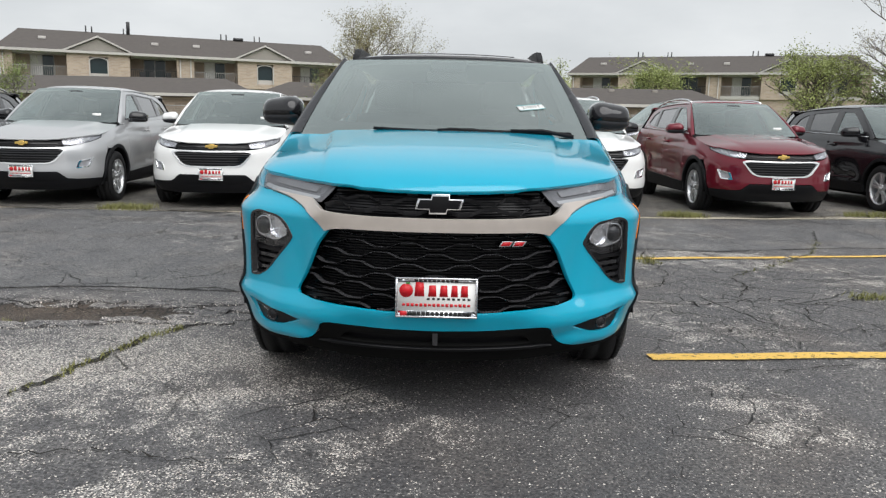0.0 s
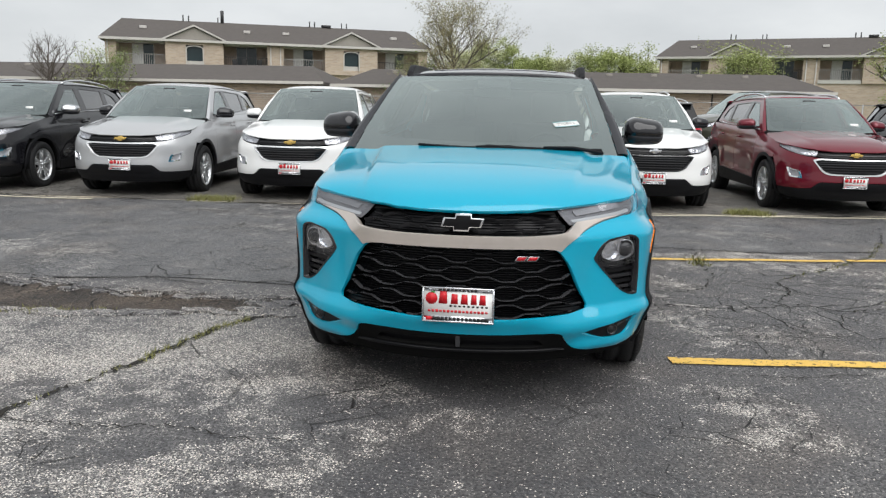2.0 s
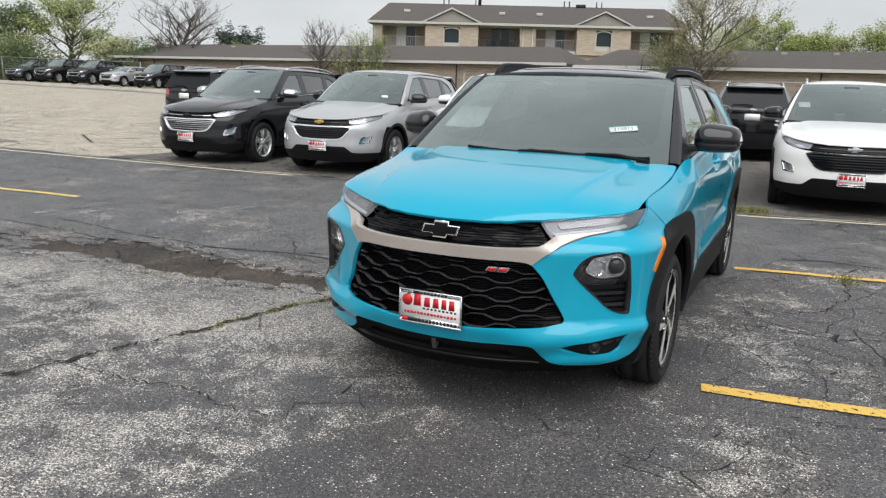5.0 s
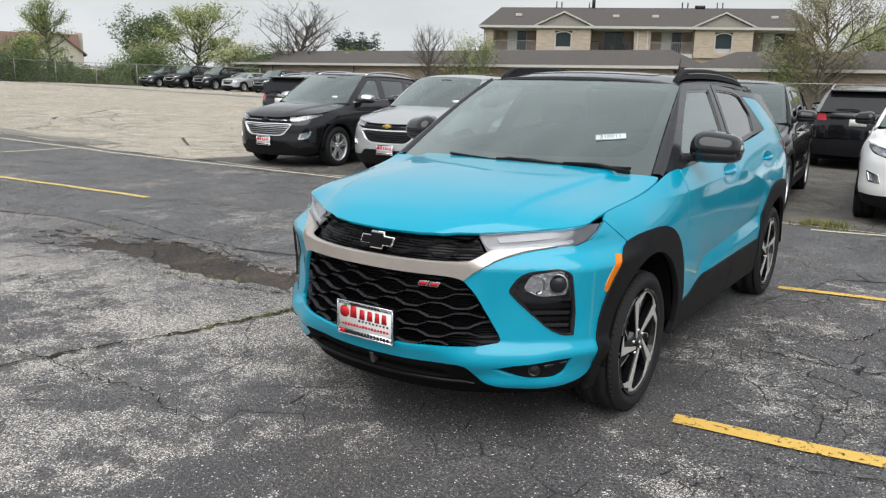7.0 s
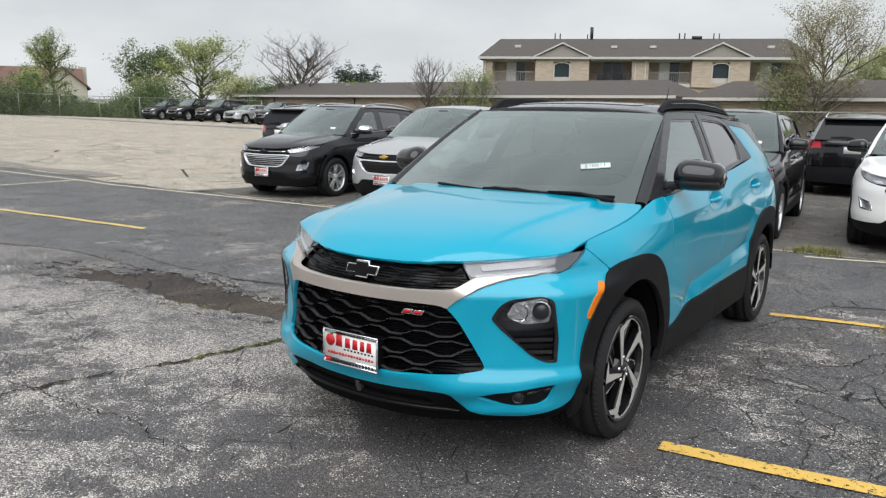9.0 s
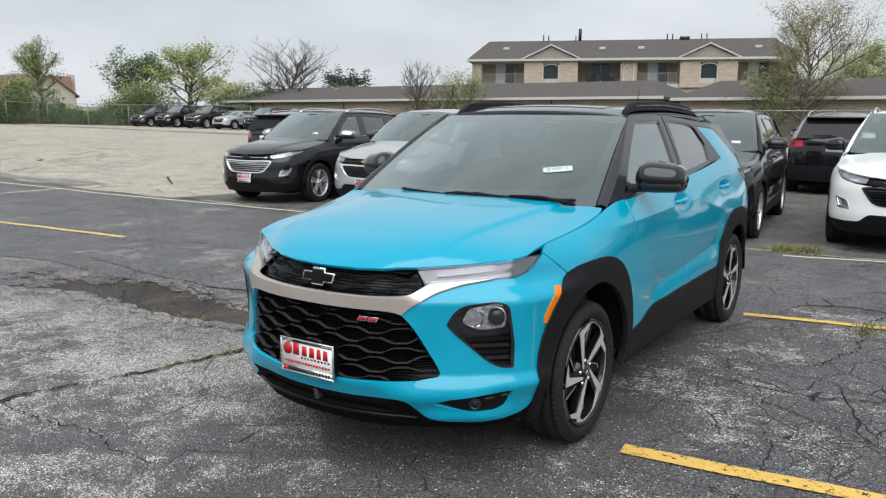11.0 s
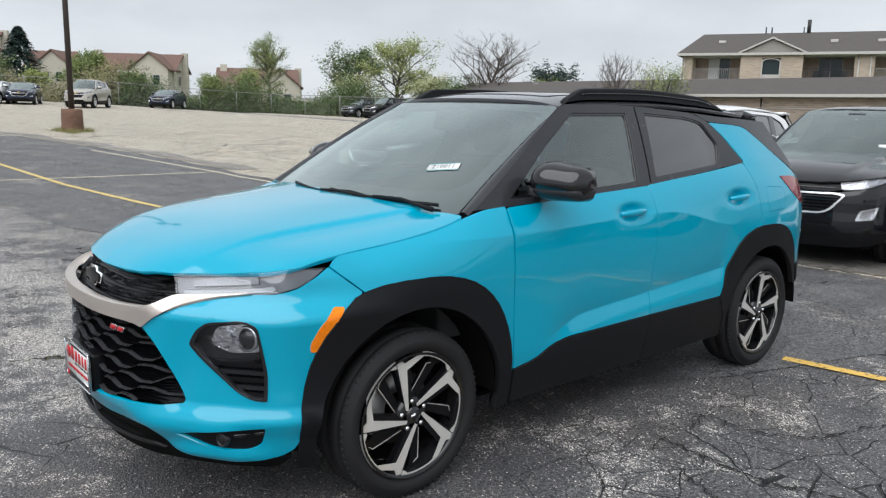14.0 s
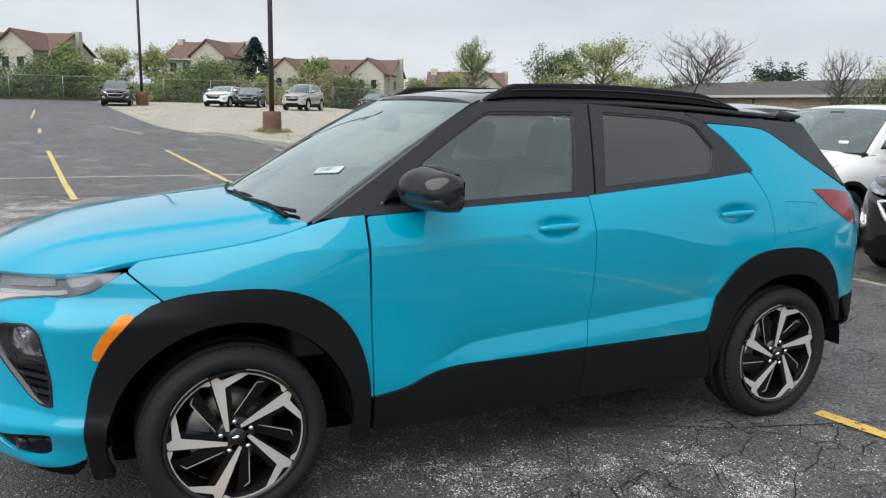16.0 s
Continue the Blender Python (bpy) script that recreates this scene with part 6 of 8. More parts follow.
    part("steering_wheel", wheel, M_DASH, car).matrix_local = pose(0.37, 1.78, 1.02, 0, 25, 90)
    part("steering_hub", box_bm(-0.17, 0.17, -0.02, 0.02, -0.05, 0.04, 0.02), M_DASH, car).matrix_local = pose(0.37, 1.765, 1.02, -25)
    cb = [(-0.10, 0.70, 0.02), (0.12, 0.70, 0.02), (0.13, 0.795, 0.01), (-0.11, 0.795, 0.01)]
    sh("camera_cover", cb, offset(screen, -0.012), M_DASH, "", r=0.02, thick=0.03)
    part("inner_mirror", box_bm(-0.12, 0.12, -0.015, 0.015, -0.035, 0.035, 0.012), M_DASH, car).matrix_local = pose(0, 1.76, 1.43, -15)
    # stock sticker, facing out
    stk = link_mesh("stock_sticker", None, car, "white stock sticker with teal border and digits")
    c0 = screen(np.array([0.457]), np.array([0.250]))[0]
    nn = Vector(normals_at(screen, np.array([0.457]), np.array([0.250]))[0])
    X = Vector((0.141, 0.053, 0.031))
    X = X - nn * nn.dot(X)
    X.normalize()
    Y = nn.cross(X)
    mm = Matrix((X, Y, nn)).transposed().to_4x4()
    mm.translation = Vector(c0) + nn * 0.003
    stk.matrix_local = mm
    part("sticker_paper", box_bm(-0.078, 0.078, -0.027, 0.027, 0, 0.0006), M_WHITE, stk)
    for y in (-0.0240, 0.0240):
        part("sticker_border", box_bm(-0.078, 0.078, y - 0.0022, y + 0.0022, 0.0008, 0.0012), M_TEAL, stk)
    tx = bpy.data.curves.new("digits", "FONT")
    tx.body, tx.size, tx.align_x, tx.align_y = "210011", 0.038, "CENTER", "CENTER"
    tx.extrude = 0.0002
    tmp = bpy.data.objects.new("digits", tx)
    scene.collection.objects.link(tmp)
    me = bpy.data.meshes.new_from_object(tmp.evaluated_get(bpy.context.evaluated_depsgraph_get()))
    bpy.data.objects.remove(tmp)
    me.materials.clear()
    me.materials.append(M_PRINTBLACK)
    link_mesh("sticker_digits", me, stk).matrix_local = pose(0, 0, 0.0012)
    return car


def W_rear(pts):
    """Along the tail, by x, from the middle outward."""
    n = W.mid
    xs, ss = W.x[n:][::-1], W.s[n:][::-1]
    return [(float(np.interp(p[0], xs, ss)), *p[1:]) for p in pts]


build_hero()


# ---------------------------------------------------------------- the row of larger crossovers
M_WHITEPAINT = car_paint("white_paint", (0.80, 0.80, 0.79), rough=0.3)
M_SILVER = car_paint("silver_paint", (0.46, 0.465, 0.475), metal=0.45, rough=0.35, flake=0.15)
M_BLACKPAINT = car_paint("black_paint", (0.008, 0.008, 0.010), rough=0.25, flake=0.1)
M_REDPAINT = car_paint("dark_red_paint", (0.14, 0.008, 0.019), metal=0.3, rough=0.3, flake=0.2)
M_GREYPAINT = car_paint("dark_grey_paint", (0.05, 0.055, 0.06), metal=0.5, rough=0.35)
M_NAVY = car_paint("navy_paint", (0.012, 0.02, 0.045), metal=0.3, rough=0.3)
M_BEIGE = car_paint("champagne_paint", (0.48, 0.45, 0.40), metal=0.5, rough=0.35)
M_OLIVE = car_paint("olive_paint", (0.075, 0.075, 0.055), metal=0.4, rough=0.35)
M_PLUM = car_paint("plum_paint", (0.035, 0.018, 0.03), metal=0.4, rough=0.3)


def build_suv(high=1.0):
    """A mid-size crossover: nose at y = 0, facing -y. high scales the cabin (lower for saloons)."""
    car = thing("car", "parked crossover", "car")
    plan = [(0, 0), (0.25, 0.012), (0.5, 0.07), (0.68, 0.17), (0.80, 0.30), (0.875, 0.48), (0.905, 0.75), (0.915, 1.2), (0.918, 2.5), (0.912, 3.4), (0.89, 4.0), (0.82, 4.4), (0.6, 4.58), (0.3, 4.64), (0, 4.65)]
    top = knots([0.3, 0.6, 1.2, 1.5, 3.3, 4.1, 4.7], [0.90, 0.955, 1.05, 1.095, 1.155, 1.19, 1.16])
    nose = knots([0.20, 0.34, 0.45, 0.58, 0.70, 0.80, 0.90, 1.0], [0.10, 0.02, 0.0, 0.008, 0.012, 0.035, 0.085, 0.14])

    def inset(x, y, z):
        side = smoothstep(0.40, 0.95, y)
        zt = top(y)
        q = np.clip((z - 0.78) / (zt - 0.78), 0, 1.3)
        d = 0.085 * (0.3 * q ** 1.5 + 0.7 * q ** 3) + 0.03 * np.clip((0.5 - z) / 0.22, 0, 2) ** 1.5
        zl = 0.98 + 0.03 * smoothstep(1, 3, y)
        d = d + smoothstep(0.8, 1.3, y) * 0.014 * np.where(z < zl, np.exp(-(zl - z) / 0.12), np.exp(-(z - zl) / 0.03))
        zc = 0.50 + 0.06 * smoothstep(1.4, 3.2, y)
        on = smoothstep(1.4, 1.8, y) * (1 - smoothstep(3.0, 3.2, y))
        d = d + on * 0.03 * np.where(z > zc, np.exp(-((z - zc) / 0.12)), np.clip(1 - (zc - z) / 0.09, 0, 1))
        return side * d + (1 - side) * nose(z)
    S = Shell(plan, inset)
    fa, ra, hub, R = 0.93, 3.655, 0.352, 0.355
    ylip = knots([0, 0.3, 0.5, 0.7, 0.83], [0.035, 0.05, 0.115, 0.30, 0.58])
    zlip = knots([0, 0.3, 0.5, 0.7, 0.83], [0.862, 0.866, 0.885, 0.92, 0.955])
    zmid = knots([0, 0.3, 0.7, 1.15, 1.4], [0.93, 0.99, 1.05, 1.10, 1.12])
    zsid = knots([0, 0.6, 1.0, 1.35], [0.90, 0.962, 1.015, 1.085])

    def bonnet(x, y):
        x, y = np.asarray(x, float), np.asarray(y, float)
        a = np.abs(x)
        e = np.maximum(y - ylip(a), -0.02)
        zt = zmid(y) + (zsid(y) - zmid(y)) * (a / 0.82) ** 2.5
        ed = 0.42 + 0.12 * y
        zt = zt + 0.016 * smoothstep(ed + 0.05, ed - 0.04, a) * smoothstep(0.1, 0.5, y)
        zl = zlip(a)
        return np.stack([x, y, zl + (zt - zl) * (1 - np.exp(-e / 0.09))], -1)
    rz = 1.10 + (1.60 - 1.10) * high

    def glassf(p, q):
        u, v = np.asarray(p, float) / 0.70, np.asarray(q, float) / 0.90
        w = 0.775 + (0.605 - 0.775) * v
        y0, y1 = 1.12 + 0.22 * u ** 2, 1.99 + 0.08 * u ** 2
        z = 1.088 + 0.012 * u ** 2 + (rz - 0.02 * u ** 2 - 1.088) * v + 0.02 * 4 * v * (1 - v)
        return np.stack([u * w, y0 + (y1 - y0) * v, z], -1)

    def cabin(y, z):
        y, z = np.asarray(y, float), np.asarray(z, float)
        q = (z - 1.10) / high
        x = 0.838 - 0.36 * q - 0.22 * q * np.abs(q) - 0.05 * np.clip((y - 3.2) / 1.0, 0, 1.6) ** 2 - 0.03 * np.clip((1.8 - y) / 0.5, 0, 1) ** 2
        return np.stack([x, y, z], -1)
    k_ = lambda z: 1.10 + (z - 1.10) * high
    rl = knots([1.95, 2.2, 2.7, 3.4, 4.0, 4.35], [k_(1.605), k_(1.64), k_(1.655), k_(1.635), k_(1.59), k_(1.55)])

    def roofs(x, y):
        x, y = np.asarray(x, float), np.asarray(y, float)
        return np.stack([x, y, rl(y) - 0.03 * (x / 0.61) ** 2 - 0.035 * np.abs(x / 0.61) ** 7], -1)

    def sh(name, pts, surf, mat, label="", sym=False, r=0.015, step=0.07, **k):
        for mir in ((False, True) if sym else (False,)):
            ob = sheet(name, loop(pts, r, 0.05), surf, mat, car, label, mirror=mir, step=step, **k)
        return ob
    PAINT = M_WHITEPAINT
    arc = lambda cy, r, a0, a1, n=12: [(cy + r * math.cos(a), hub + r * math.sin(a), 0.0) for a in np.linspace(math.radians(a0), math.radians(a1), n)]
    # inner shell
    bl = S.side([(0.25, 0.25)] + [(p[0], p[1]) for p in arc(fa, 0.41, 180, 0)] + [(1.4, 0.27), (3.2, 0.27)] + [(p[0], p[1]) for p in arc(ra, 0.41, 180, 0)] + [(4.2, 0.3), (4.4, 0.4), (4.4, 1.05), (1.4, 1.03), (0.6, 0.88), (0.25, 0.82)])
    sh("inner_shell", bl, offset(S, -0.04), M_UNDER, sym=True, step=0.12, thick=0.002)
    part("floor_pan", box_bm(-0.72, 0.72, 0.3, 4.45, 0.20, 0.28, 0.03), M_UNDER, car)
    part("engine_block", box_bm(-0.5, 0.5, 0.25, 1.1, 0.3, 0.84, 0.05), M_UNDER, car)
    for cy in (fa, ra):
        for sx in (1, -1):
            b = bmesh.new()
            v = [(b.verts.new((sx * 0.5, cy + 0.41 * math.cos(a), hub + 0.41 * math.sin(a))), b.verts.new((sx * 0.89, cy + 0.41 * math.cos(a), hub + 0.41 * math.sin(a)))) for a in np.linspace(-0.1, math.pi + 0.1, 14)]
            c = b.verts.new((sx * 0.5, cy, hub))
            for q0, q1 in zip(v, v[1:]):
                b.faces.new((q0[0], q0[1], q1[1], q1[0])), b.faces.new((c, q0[0], q1[0]))
            part("wheel_liner", b, M_UNDER, car)
    hp = [(x, float(ylip(x)) + 0.004, 0.02) for x in (0, 0.3, 0.45, 0.6, 0.7, 0.80)] + [(0.822, 0.66, 0.03), (0.825, 1.0, 0.1), (0.80, 1.25, 0.05), (0.6, 1.22, 0.1), (0.3, 1.16, 0.1), (0, 1.14, 0.1)]
    sh("bonnet", both(hp), bonnet, PAINT, step=0.05)
    grille = loop(both(S.front([(0, 0.548, 0.03), (0.33, 0.556, 0.06), (0.41, 0.590, 0.04), (0.535, 0.752, 0.02), (0.46, 0.770, 0.02), (0, 0.762)])), 0.02)
    low = loop(both(S.front([(0, 0.345, 0.02), (0.40, 0.35, 0.03), (0.46, 0.39, 0.03), (0.41, 0.443, 0.03), (0, 0.442, 0.02)])), 0.02)
    fog = loop(S.front([(0.625, 0.50, 0.02), (0.76, 0.515, 0.02), (0.80, 0.645, 0.02), (0.66, 0.60, 0.02)]), 0.02, 0.03)
    fm = (fog * [-1, 1])[::-1]
    cv = both(S.front([(0, 0.458, 0.02), (0.43, 0.459, 0.03), (0.53, 0.372, 0.04), (0.66, 0.366, 0.05)]) + S.side([(0.43, 0.372, 0.02), (0.50, 0.62, 0.05), (0.60, 0.76, 0.02), (0.56, 0.90, 0.02)]) + S.front([(0.80, 0.845, 0.03), (0.62, 0.795, 0.03), (0.44, 0.772, 0.02), (0, 0.766, 0.02)]))
    sheet("bumper_cover", loop(cv, 0.02, 0.05), S, PAINT, car, holes=[grille, fog, fm], step=0.06, thick=0.03)
    lo = both(S.front([(0, 0.215, 0.03), (0.60, 0.22, 0.05)]) + S.side([(0.30, 0.24, 0.03), (0.42, 0.27, 0.02), (0.43, 0.364, 0.02)]) + S.front([(0.66, 0.358, 0.05), (0.53, 0.364, 0.04), (0.43, 0.451, 0.03), (0, 0.450, 0.02)]))
    sh("front_lip", lo, S, M_CLAD, thick=0.03)
    sheet("lower_intake", low, S, M_GRILLE, car, lift=0.008, thick=0.02, step=0.08)
    sheet("grille_backing", grille, offset(S, -0.04), M_GRILLE, car, thick=0.003, step=0.1)
    c = np.array([0, 0.66])
    sheet("grille_frame", grille, S, M_BRIGHT, car, "chrome grille frame", holes=[c + (grille - c) * [0.945, 0.845]], lift=0.008, thick=0.04, step=0.05)
    for z in (0.60, 0.633, 0.666, 0.699, 0.728):
        hw = 0.385 + (z - 0.585) / 0.16 * 0.115
        sh("grille_bar", both(S.front([(0, z - 0.006), (hw, z - 0.006), (hw, z + 0.007), (0, z + 0.007)])), offset(S, -0.014), M_GLOSSBLACK, thick=0.02, r=0.004, step=0.1)
    up = both(S.front([(0, 0.782, 0.01), (0.40, 0.786, 0.03), (0.50, 0.806, 0.01), (0.47, 0.866, 0.01), (0, 0.850)]))
    sh("upper_grille", up, offset(S, -0.012), M_GRILLE)
    sh("upper_grille_bar", both(S.front([(0, 0.812), (0.44, 0.816), (0.44, 0.824), (0, 0.820)])), offset(S, -0.002), M_GLOSSBLACK, r=0.003, thick=0.012)
    e0 = float(S(np.array([0.0]), np.array([0.82]))[0][1])
    part("nose_emblem", prism_bm([(x * 0.085, z * 0.075) for x, z in BOWTIE], 0.012, "xz", -0.012, 0.003), M_GOLD, car, "gold bow-tie emblem").matrix_local = pose(0, e0 - 0.002, 0.822)
    lamp = S.front([(0.505, 0.806, 0.01), (0.64, 0.812, 0.03), (0.80, 0.858, 0.02)]) + S.side([(0.575, 0.912, 0.02), (0.615, 0.945, 0.01)]) + S.front([(0.83, 0.935, 0.03), (0.65, 0.897, 0.05), (0.478, 0.868, 0.01)])
    L = loop(lamp, 0.01, 0.03)
    cl = L.mean(0)
    for mir in (False, True):
        k = dict(mirror=mir)
        hl = link_mesh("headlamp", None, car, "clear swept-back headlamp")
        sheet("lamp_housing", L, offset(S, -0.02), M_LAMPBRIGHT, hl, thick=0.003, step=0.05, **k)
        sheet("light_guide", loop(S.front([(0.56, 0.815), (0.66, 0.826), (0.70, 0.85), (0.60, 0.85)]), 0.01), offset(S, -0.012), M_REFLECTOR, hl, thick=0.01, step=0.04, **k)
        sheet("lamp_cell", loop(S.front([(0.72, 0.848), (0.80, 0.872), (0.82, 0.91), (0.74, 0.885)]), 0.01), offset(S, -0.012), M_LAMPWHITE, hl, thick=0.01, step=0.04, **k)
        sheet("lamp_lens", L, offset(S, 0.003), M_LENS, hl, thick=0.012, step=0.05, **k).visible_shadow = False
        fg = link_mesh("fog_lamp", None, car, "fog lamp in a bright surround")
        sheet("fog_surround", fog, S, M_CHROME, fg, holes=[fog.mean(0) + (fog - fog.mean(0)) * 0.72], lift=0.004, thick=0.03, step=0.04, **k)
        sheet("fog_lens", fog, offset(S, -0.02), M_LAMPBRIGHT, fg, thick=0.003, step=0.05, **k)
        # wing, doors, quarter
        T = lambda y: float(top(y))
        wing = S.side([(0.56, 0.905, 0.01), (0.605, 0.76, 0.02)] + arc(fa, 0.455, 118, 10) + [(1.40, 0.36, 0.01), (1.41, 0.75, 0.2), (1.42, 1.07, 0.02), (1.30, T(1.3), 0.05), (1.0, T(1.0), 0.1), (0.66, T(0.66), 0.03)])
        sheet("front_wing", loop(wing, 0.01, 0.05), S, PAINT, car, step=0.06, **k)
        tr = S.side(arc(fa, 0.455, 188, -6, 18) + [(1.40, 0.27, 0.01), (1.32, 0.27, 0.01)] + arc(fa, 0.41, -8, 188, 16)[1:-1] + [(0.46, 0.26, 0.02)])
        sheet("arch_trim", loop(tr, 0.006, 0.05), S, M_CLAD, car, lift=0.006, thick=0.03, step=0.07, **k)
        d1 = S.side([(1.405, 0.40, 0.01), (2.42, 0.44, 0.01), (2.45, 0.8, 0.1), (2.44, T(2.44), 0.01), (1.425, T(1.425), 0.01), (1.415, 0.75, 0.1)])
        fd = sheet("front_door", loop(d1, 0.01, 0.05), S, PAINT, car, step=0.055, **k)
        d2 = S.side([(2.427, 0.44, 0.01), (3.20, 0.46, 0.01)] + arc(ra, 0.455, 165, 118, 6) + [(3.50, 0.90, 0.05), (3.48, T(3.48), 0.01), (2.447, T(2.447), 0.01), (2.457, 0.8, 0.1)])
        rd = sheet("rear_door", loop(d2, 0.01, 0.05), S, PAINT, car, step=0.055, **k)
        for door, hy, hz in ((fd, 2.30, 0.985), (rd, 3.30, 1.01)):
            hd = part("door_handle", handle_bm(0.2, 0.03), PAINT, door)
            hd.matrix_local = (pose(-0.893, hy, hz) @ Matrix.Diagonal((-1, 1, 1, 1))) if mir else pose(0.893, hy, hz)
        sl = S.side([(1.40, 0.26, 0.01), (3.25, 0.26, 0.01), (3.22, 0.40, 0.02), (3.19, 0.455, 0.01), (2.42, 0.435), (1.405, 0.395, 0.01)])
        sheet("sill_trim", loop(sl, 0.01, 0.06), S, M_CLAD, car, lift=0.006, thick=0.03, step=0.08, **k)
        rt = S.side(arc(ra, 0.455, 185, -4, 18) + [(4.12, 0.27, 0.01), (4.05, 0.27, 0.01)] + arc(ra, 0.41, -8, 188, 16)[1:-1] + [(3.2, 0.27, 0.01)])
        sheet("arch_trim", loop(rt, 0.006, 0.05), S, M_CLAD, car, lift=0.006, thick=0.03, step=0.07, **k)
        tl = loop(S.side([(4.12, 1.12, 0.02), (4.42, 1.13, 0.02), (4.45, 0.93, 0.02), (4.28, 0.96, 0.03)]), 0.02, 0.04)
        qp = S.side(arc(ra, 0.455, 112, 20, 8) + [(4.13, 0.50, 0.02), (4.47, 0.52, 0.02), (4.47, 1.10, 0.03), (4.2, T(4.2), 0.05), (3.49, T(3.49), 0.01), (3.51, 0.90, 0.03)])
        sheet("rear_quarter", loop(qp, 0.01, 0.05), S, PAINT, car, holes=[tl], step=0.06, **k)
        sheet("tail_lamp", tl, S, M_TAILRED, car, lift=0.004, thick=0.03, step=0.06, **k)
        fo = [(1.34, T(1.34) + 0.0, 0.004), (2.45, T(2.45) + 0.002, 0.2), (3.48, T(3.48) + 0.002, 0.1), (4.10, T(4.1) + 0.01, 0.03), (4.02, k_(1.45), 0.05), (3.7, k_(1.535), 0.1), (2.7, k_(1.575), 0.3), (2.12, k_(1.565), 0.1), (2.02, k_(1.545), 0.04), (1.68, k_(1.345), 0.2)]
        w1 = loop([(1.53, k_(1.14), 0.01), (2.36, k_(1.165), 0.01), (2.44, k_(1.54), 0.02), (2.14, k_(1.525), 0.04), (1.80, k_(1.335), 0.1)], 0.01, 0.05)
        w2 = loop([(2.50, k_(1.168), 0.01), (3.24, k_(1.20), 0.02), (3.36, k_(1.51), 0.03), (2.56, k_(1.54), 0.02)], 0.01, 0.05)
        w3 = loop([(3.36, k_(1.205), 0.01), (3.84, k_(1.27), 0.03), (3.74, k_(1.42), 0.03), (3.47, k_(1.50), 0.02)], 0.01, 0.05)
        sheet("cabin_side", loop(fo, 0.01, 0.05), cabin, PAINT, car, holes=[w1, w2, w3], step=0.09, thick=0.03, **k)
        for w, mt in ((w1, M_WINDOW), (w2, M_PRIVACY), (w3, M_PRIVACY)):
            cc = w.mean(0)
            sheet("window", w, offset(cabin, -0.008), mt, car, thick=0.003, step=0.15, **k).visible_shadow = False
            sheet("window_seal", w, offset(cabin, 0.002), M_GLOSSBLACK, car, holes=[cc + (w - cc) * [0.94, 0.90]], thick=0.01, step=0.08, **k)
        for ps in ([(2.355, 1.167), (2.505, 1.170), (2.565, 1.54), (2.435, 1.54)], [(3.235, 1.203), (3.365, 1.21), (3.475, 1.50), (3.355, 1.51)]):
            sheet("pillar_trim", loop([(y, k_(z)) for y, z in ps], 0.004, 0.08), cabin, M_GLOSSBLACK, car, "black pillar trim", lift=0.004, thick=0.006, step=0.1, **k)
        yl = np.linspace(1.46, 3.95, 22)
        ql = cabin(yl, np.array([T(y) + 0.022 for y in yl]))
        part("window_line", tube_bm([((-1 if mir else 1) * (p[0] + 0.004), p[1], p[2]) for p in ql], 0.007, 6), M_CHROME, car, "thin bright line under the windows")
        v = np.linspace(0, 1, 12)
        A = glassf(np.full(12, 0.70), v * 0.90)
        fy = np.interp(v, [0, 0.5, 0.92, 1.0], [1.34, 1.68, 2.02, 2.12])
        B = cabin(fy, np.interp(fy, [1.34, 1.68, 2.02, 2.12], [T(1.34), k_(1.345), k_(1.545), k_(1.565)]))
        if mir:
            A, B = A * [-1, 1, 1], B * [-1, 1, 1]
        strip("windscreen_pillar", A, B, PAINT, car, bulge=0.008, out=(-0.5 if mir else 0.5, -0.5, 0.7))
    so = loop(both([(0, 0.0, 0.1), (0.69, 0.0, 0.03), (0.695, 0.885, 0.05), (0, 0.89, 0.1)]), 0.02, 0.06)
    si = loop(both([(0, 0.06, 0.1), (0.645, 0.07, 0.1), (0.655, 0.83, 0.05), (0, 0.84, 0.1)]), 0.02, 0.06)
    sheet("windscreen", so, glassf, M_WINDSCREEN, car, thick=0.004, step=0.1).visible_shadow = False
    sheet("screen_band", so, offset(glassf, -0.005), M_GLOSSBLACK, car, holes=[si], thick=0.002, step=0.1)
    part("sticker", box_bm(0.42, 0.54, 0, 0.001, -0.02, 0.02), M_WHITE, car).matrix_local = pose(0, float(glassf(np.array([0.5]), np.array([0.16]))[0][1]) - 0.02, float(glassf(np.array([0.5]), np.array([0.16]))[0][2]) + 0.012, -30)
    sh("cowl", both([(0, 1.13, 0.05), (0.6, 1.22, 0.1), (0.80, 1.25, 0.05), (0.80, 1.42, 0.02), (0.4, 1.3, 0.1), (0, 1.24, 0.1)]), lambda x, y: np.stack([x, y, bonnet(x, np.minimum(y, 1.2))[:, 2] - 0.03 + 0.05 * np.clip(y - 1.25, 0, 1)], -1), M_CLAD)
    ro = both([(0, 1.985, 0.05), (0.3, 2.0, 0.2), (0.56, 2.05, 0.03), (0.605, 2.14, 0.06), (0.605, 2.8, 0.3), (0.595, 3.6, 0.3), (0.56, 4.2, 0.1), (0.45, 4.33, 0.1), (0, 4.36, 0.1)])
    sh("roof", ro, roofs, PAINT)
    sh("roof_lining", [(p[0] * 0.95, 2.05 + (p[1] - 2.05) * 0.95) for p in ro], lambda x, y: roofs(x, y) - [0, 0, 0.05], M_HEADLINER, step=0.2)
    for sx in (1, -1):
        yy = np.linspace(2.2, 3.95, 16)
        q = roofs(np.full(16, 0.55), yy)
        hh = 0.055 * np.sin(np.linspace(0, math.pi, 16)) ** 0.4
        part("roof_rail", tube_bm([(sx * 0.56, y, z[2] + h) for y, z, h in zip(yy, q, hh)], 0.016, 8), M_CHROME, car, "bright roof rail")
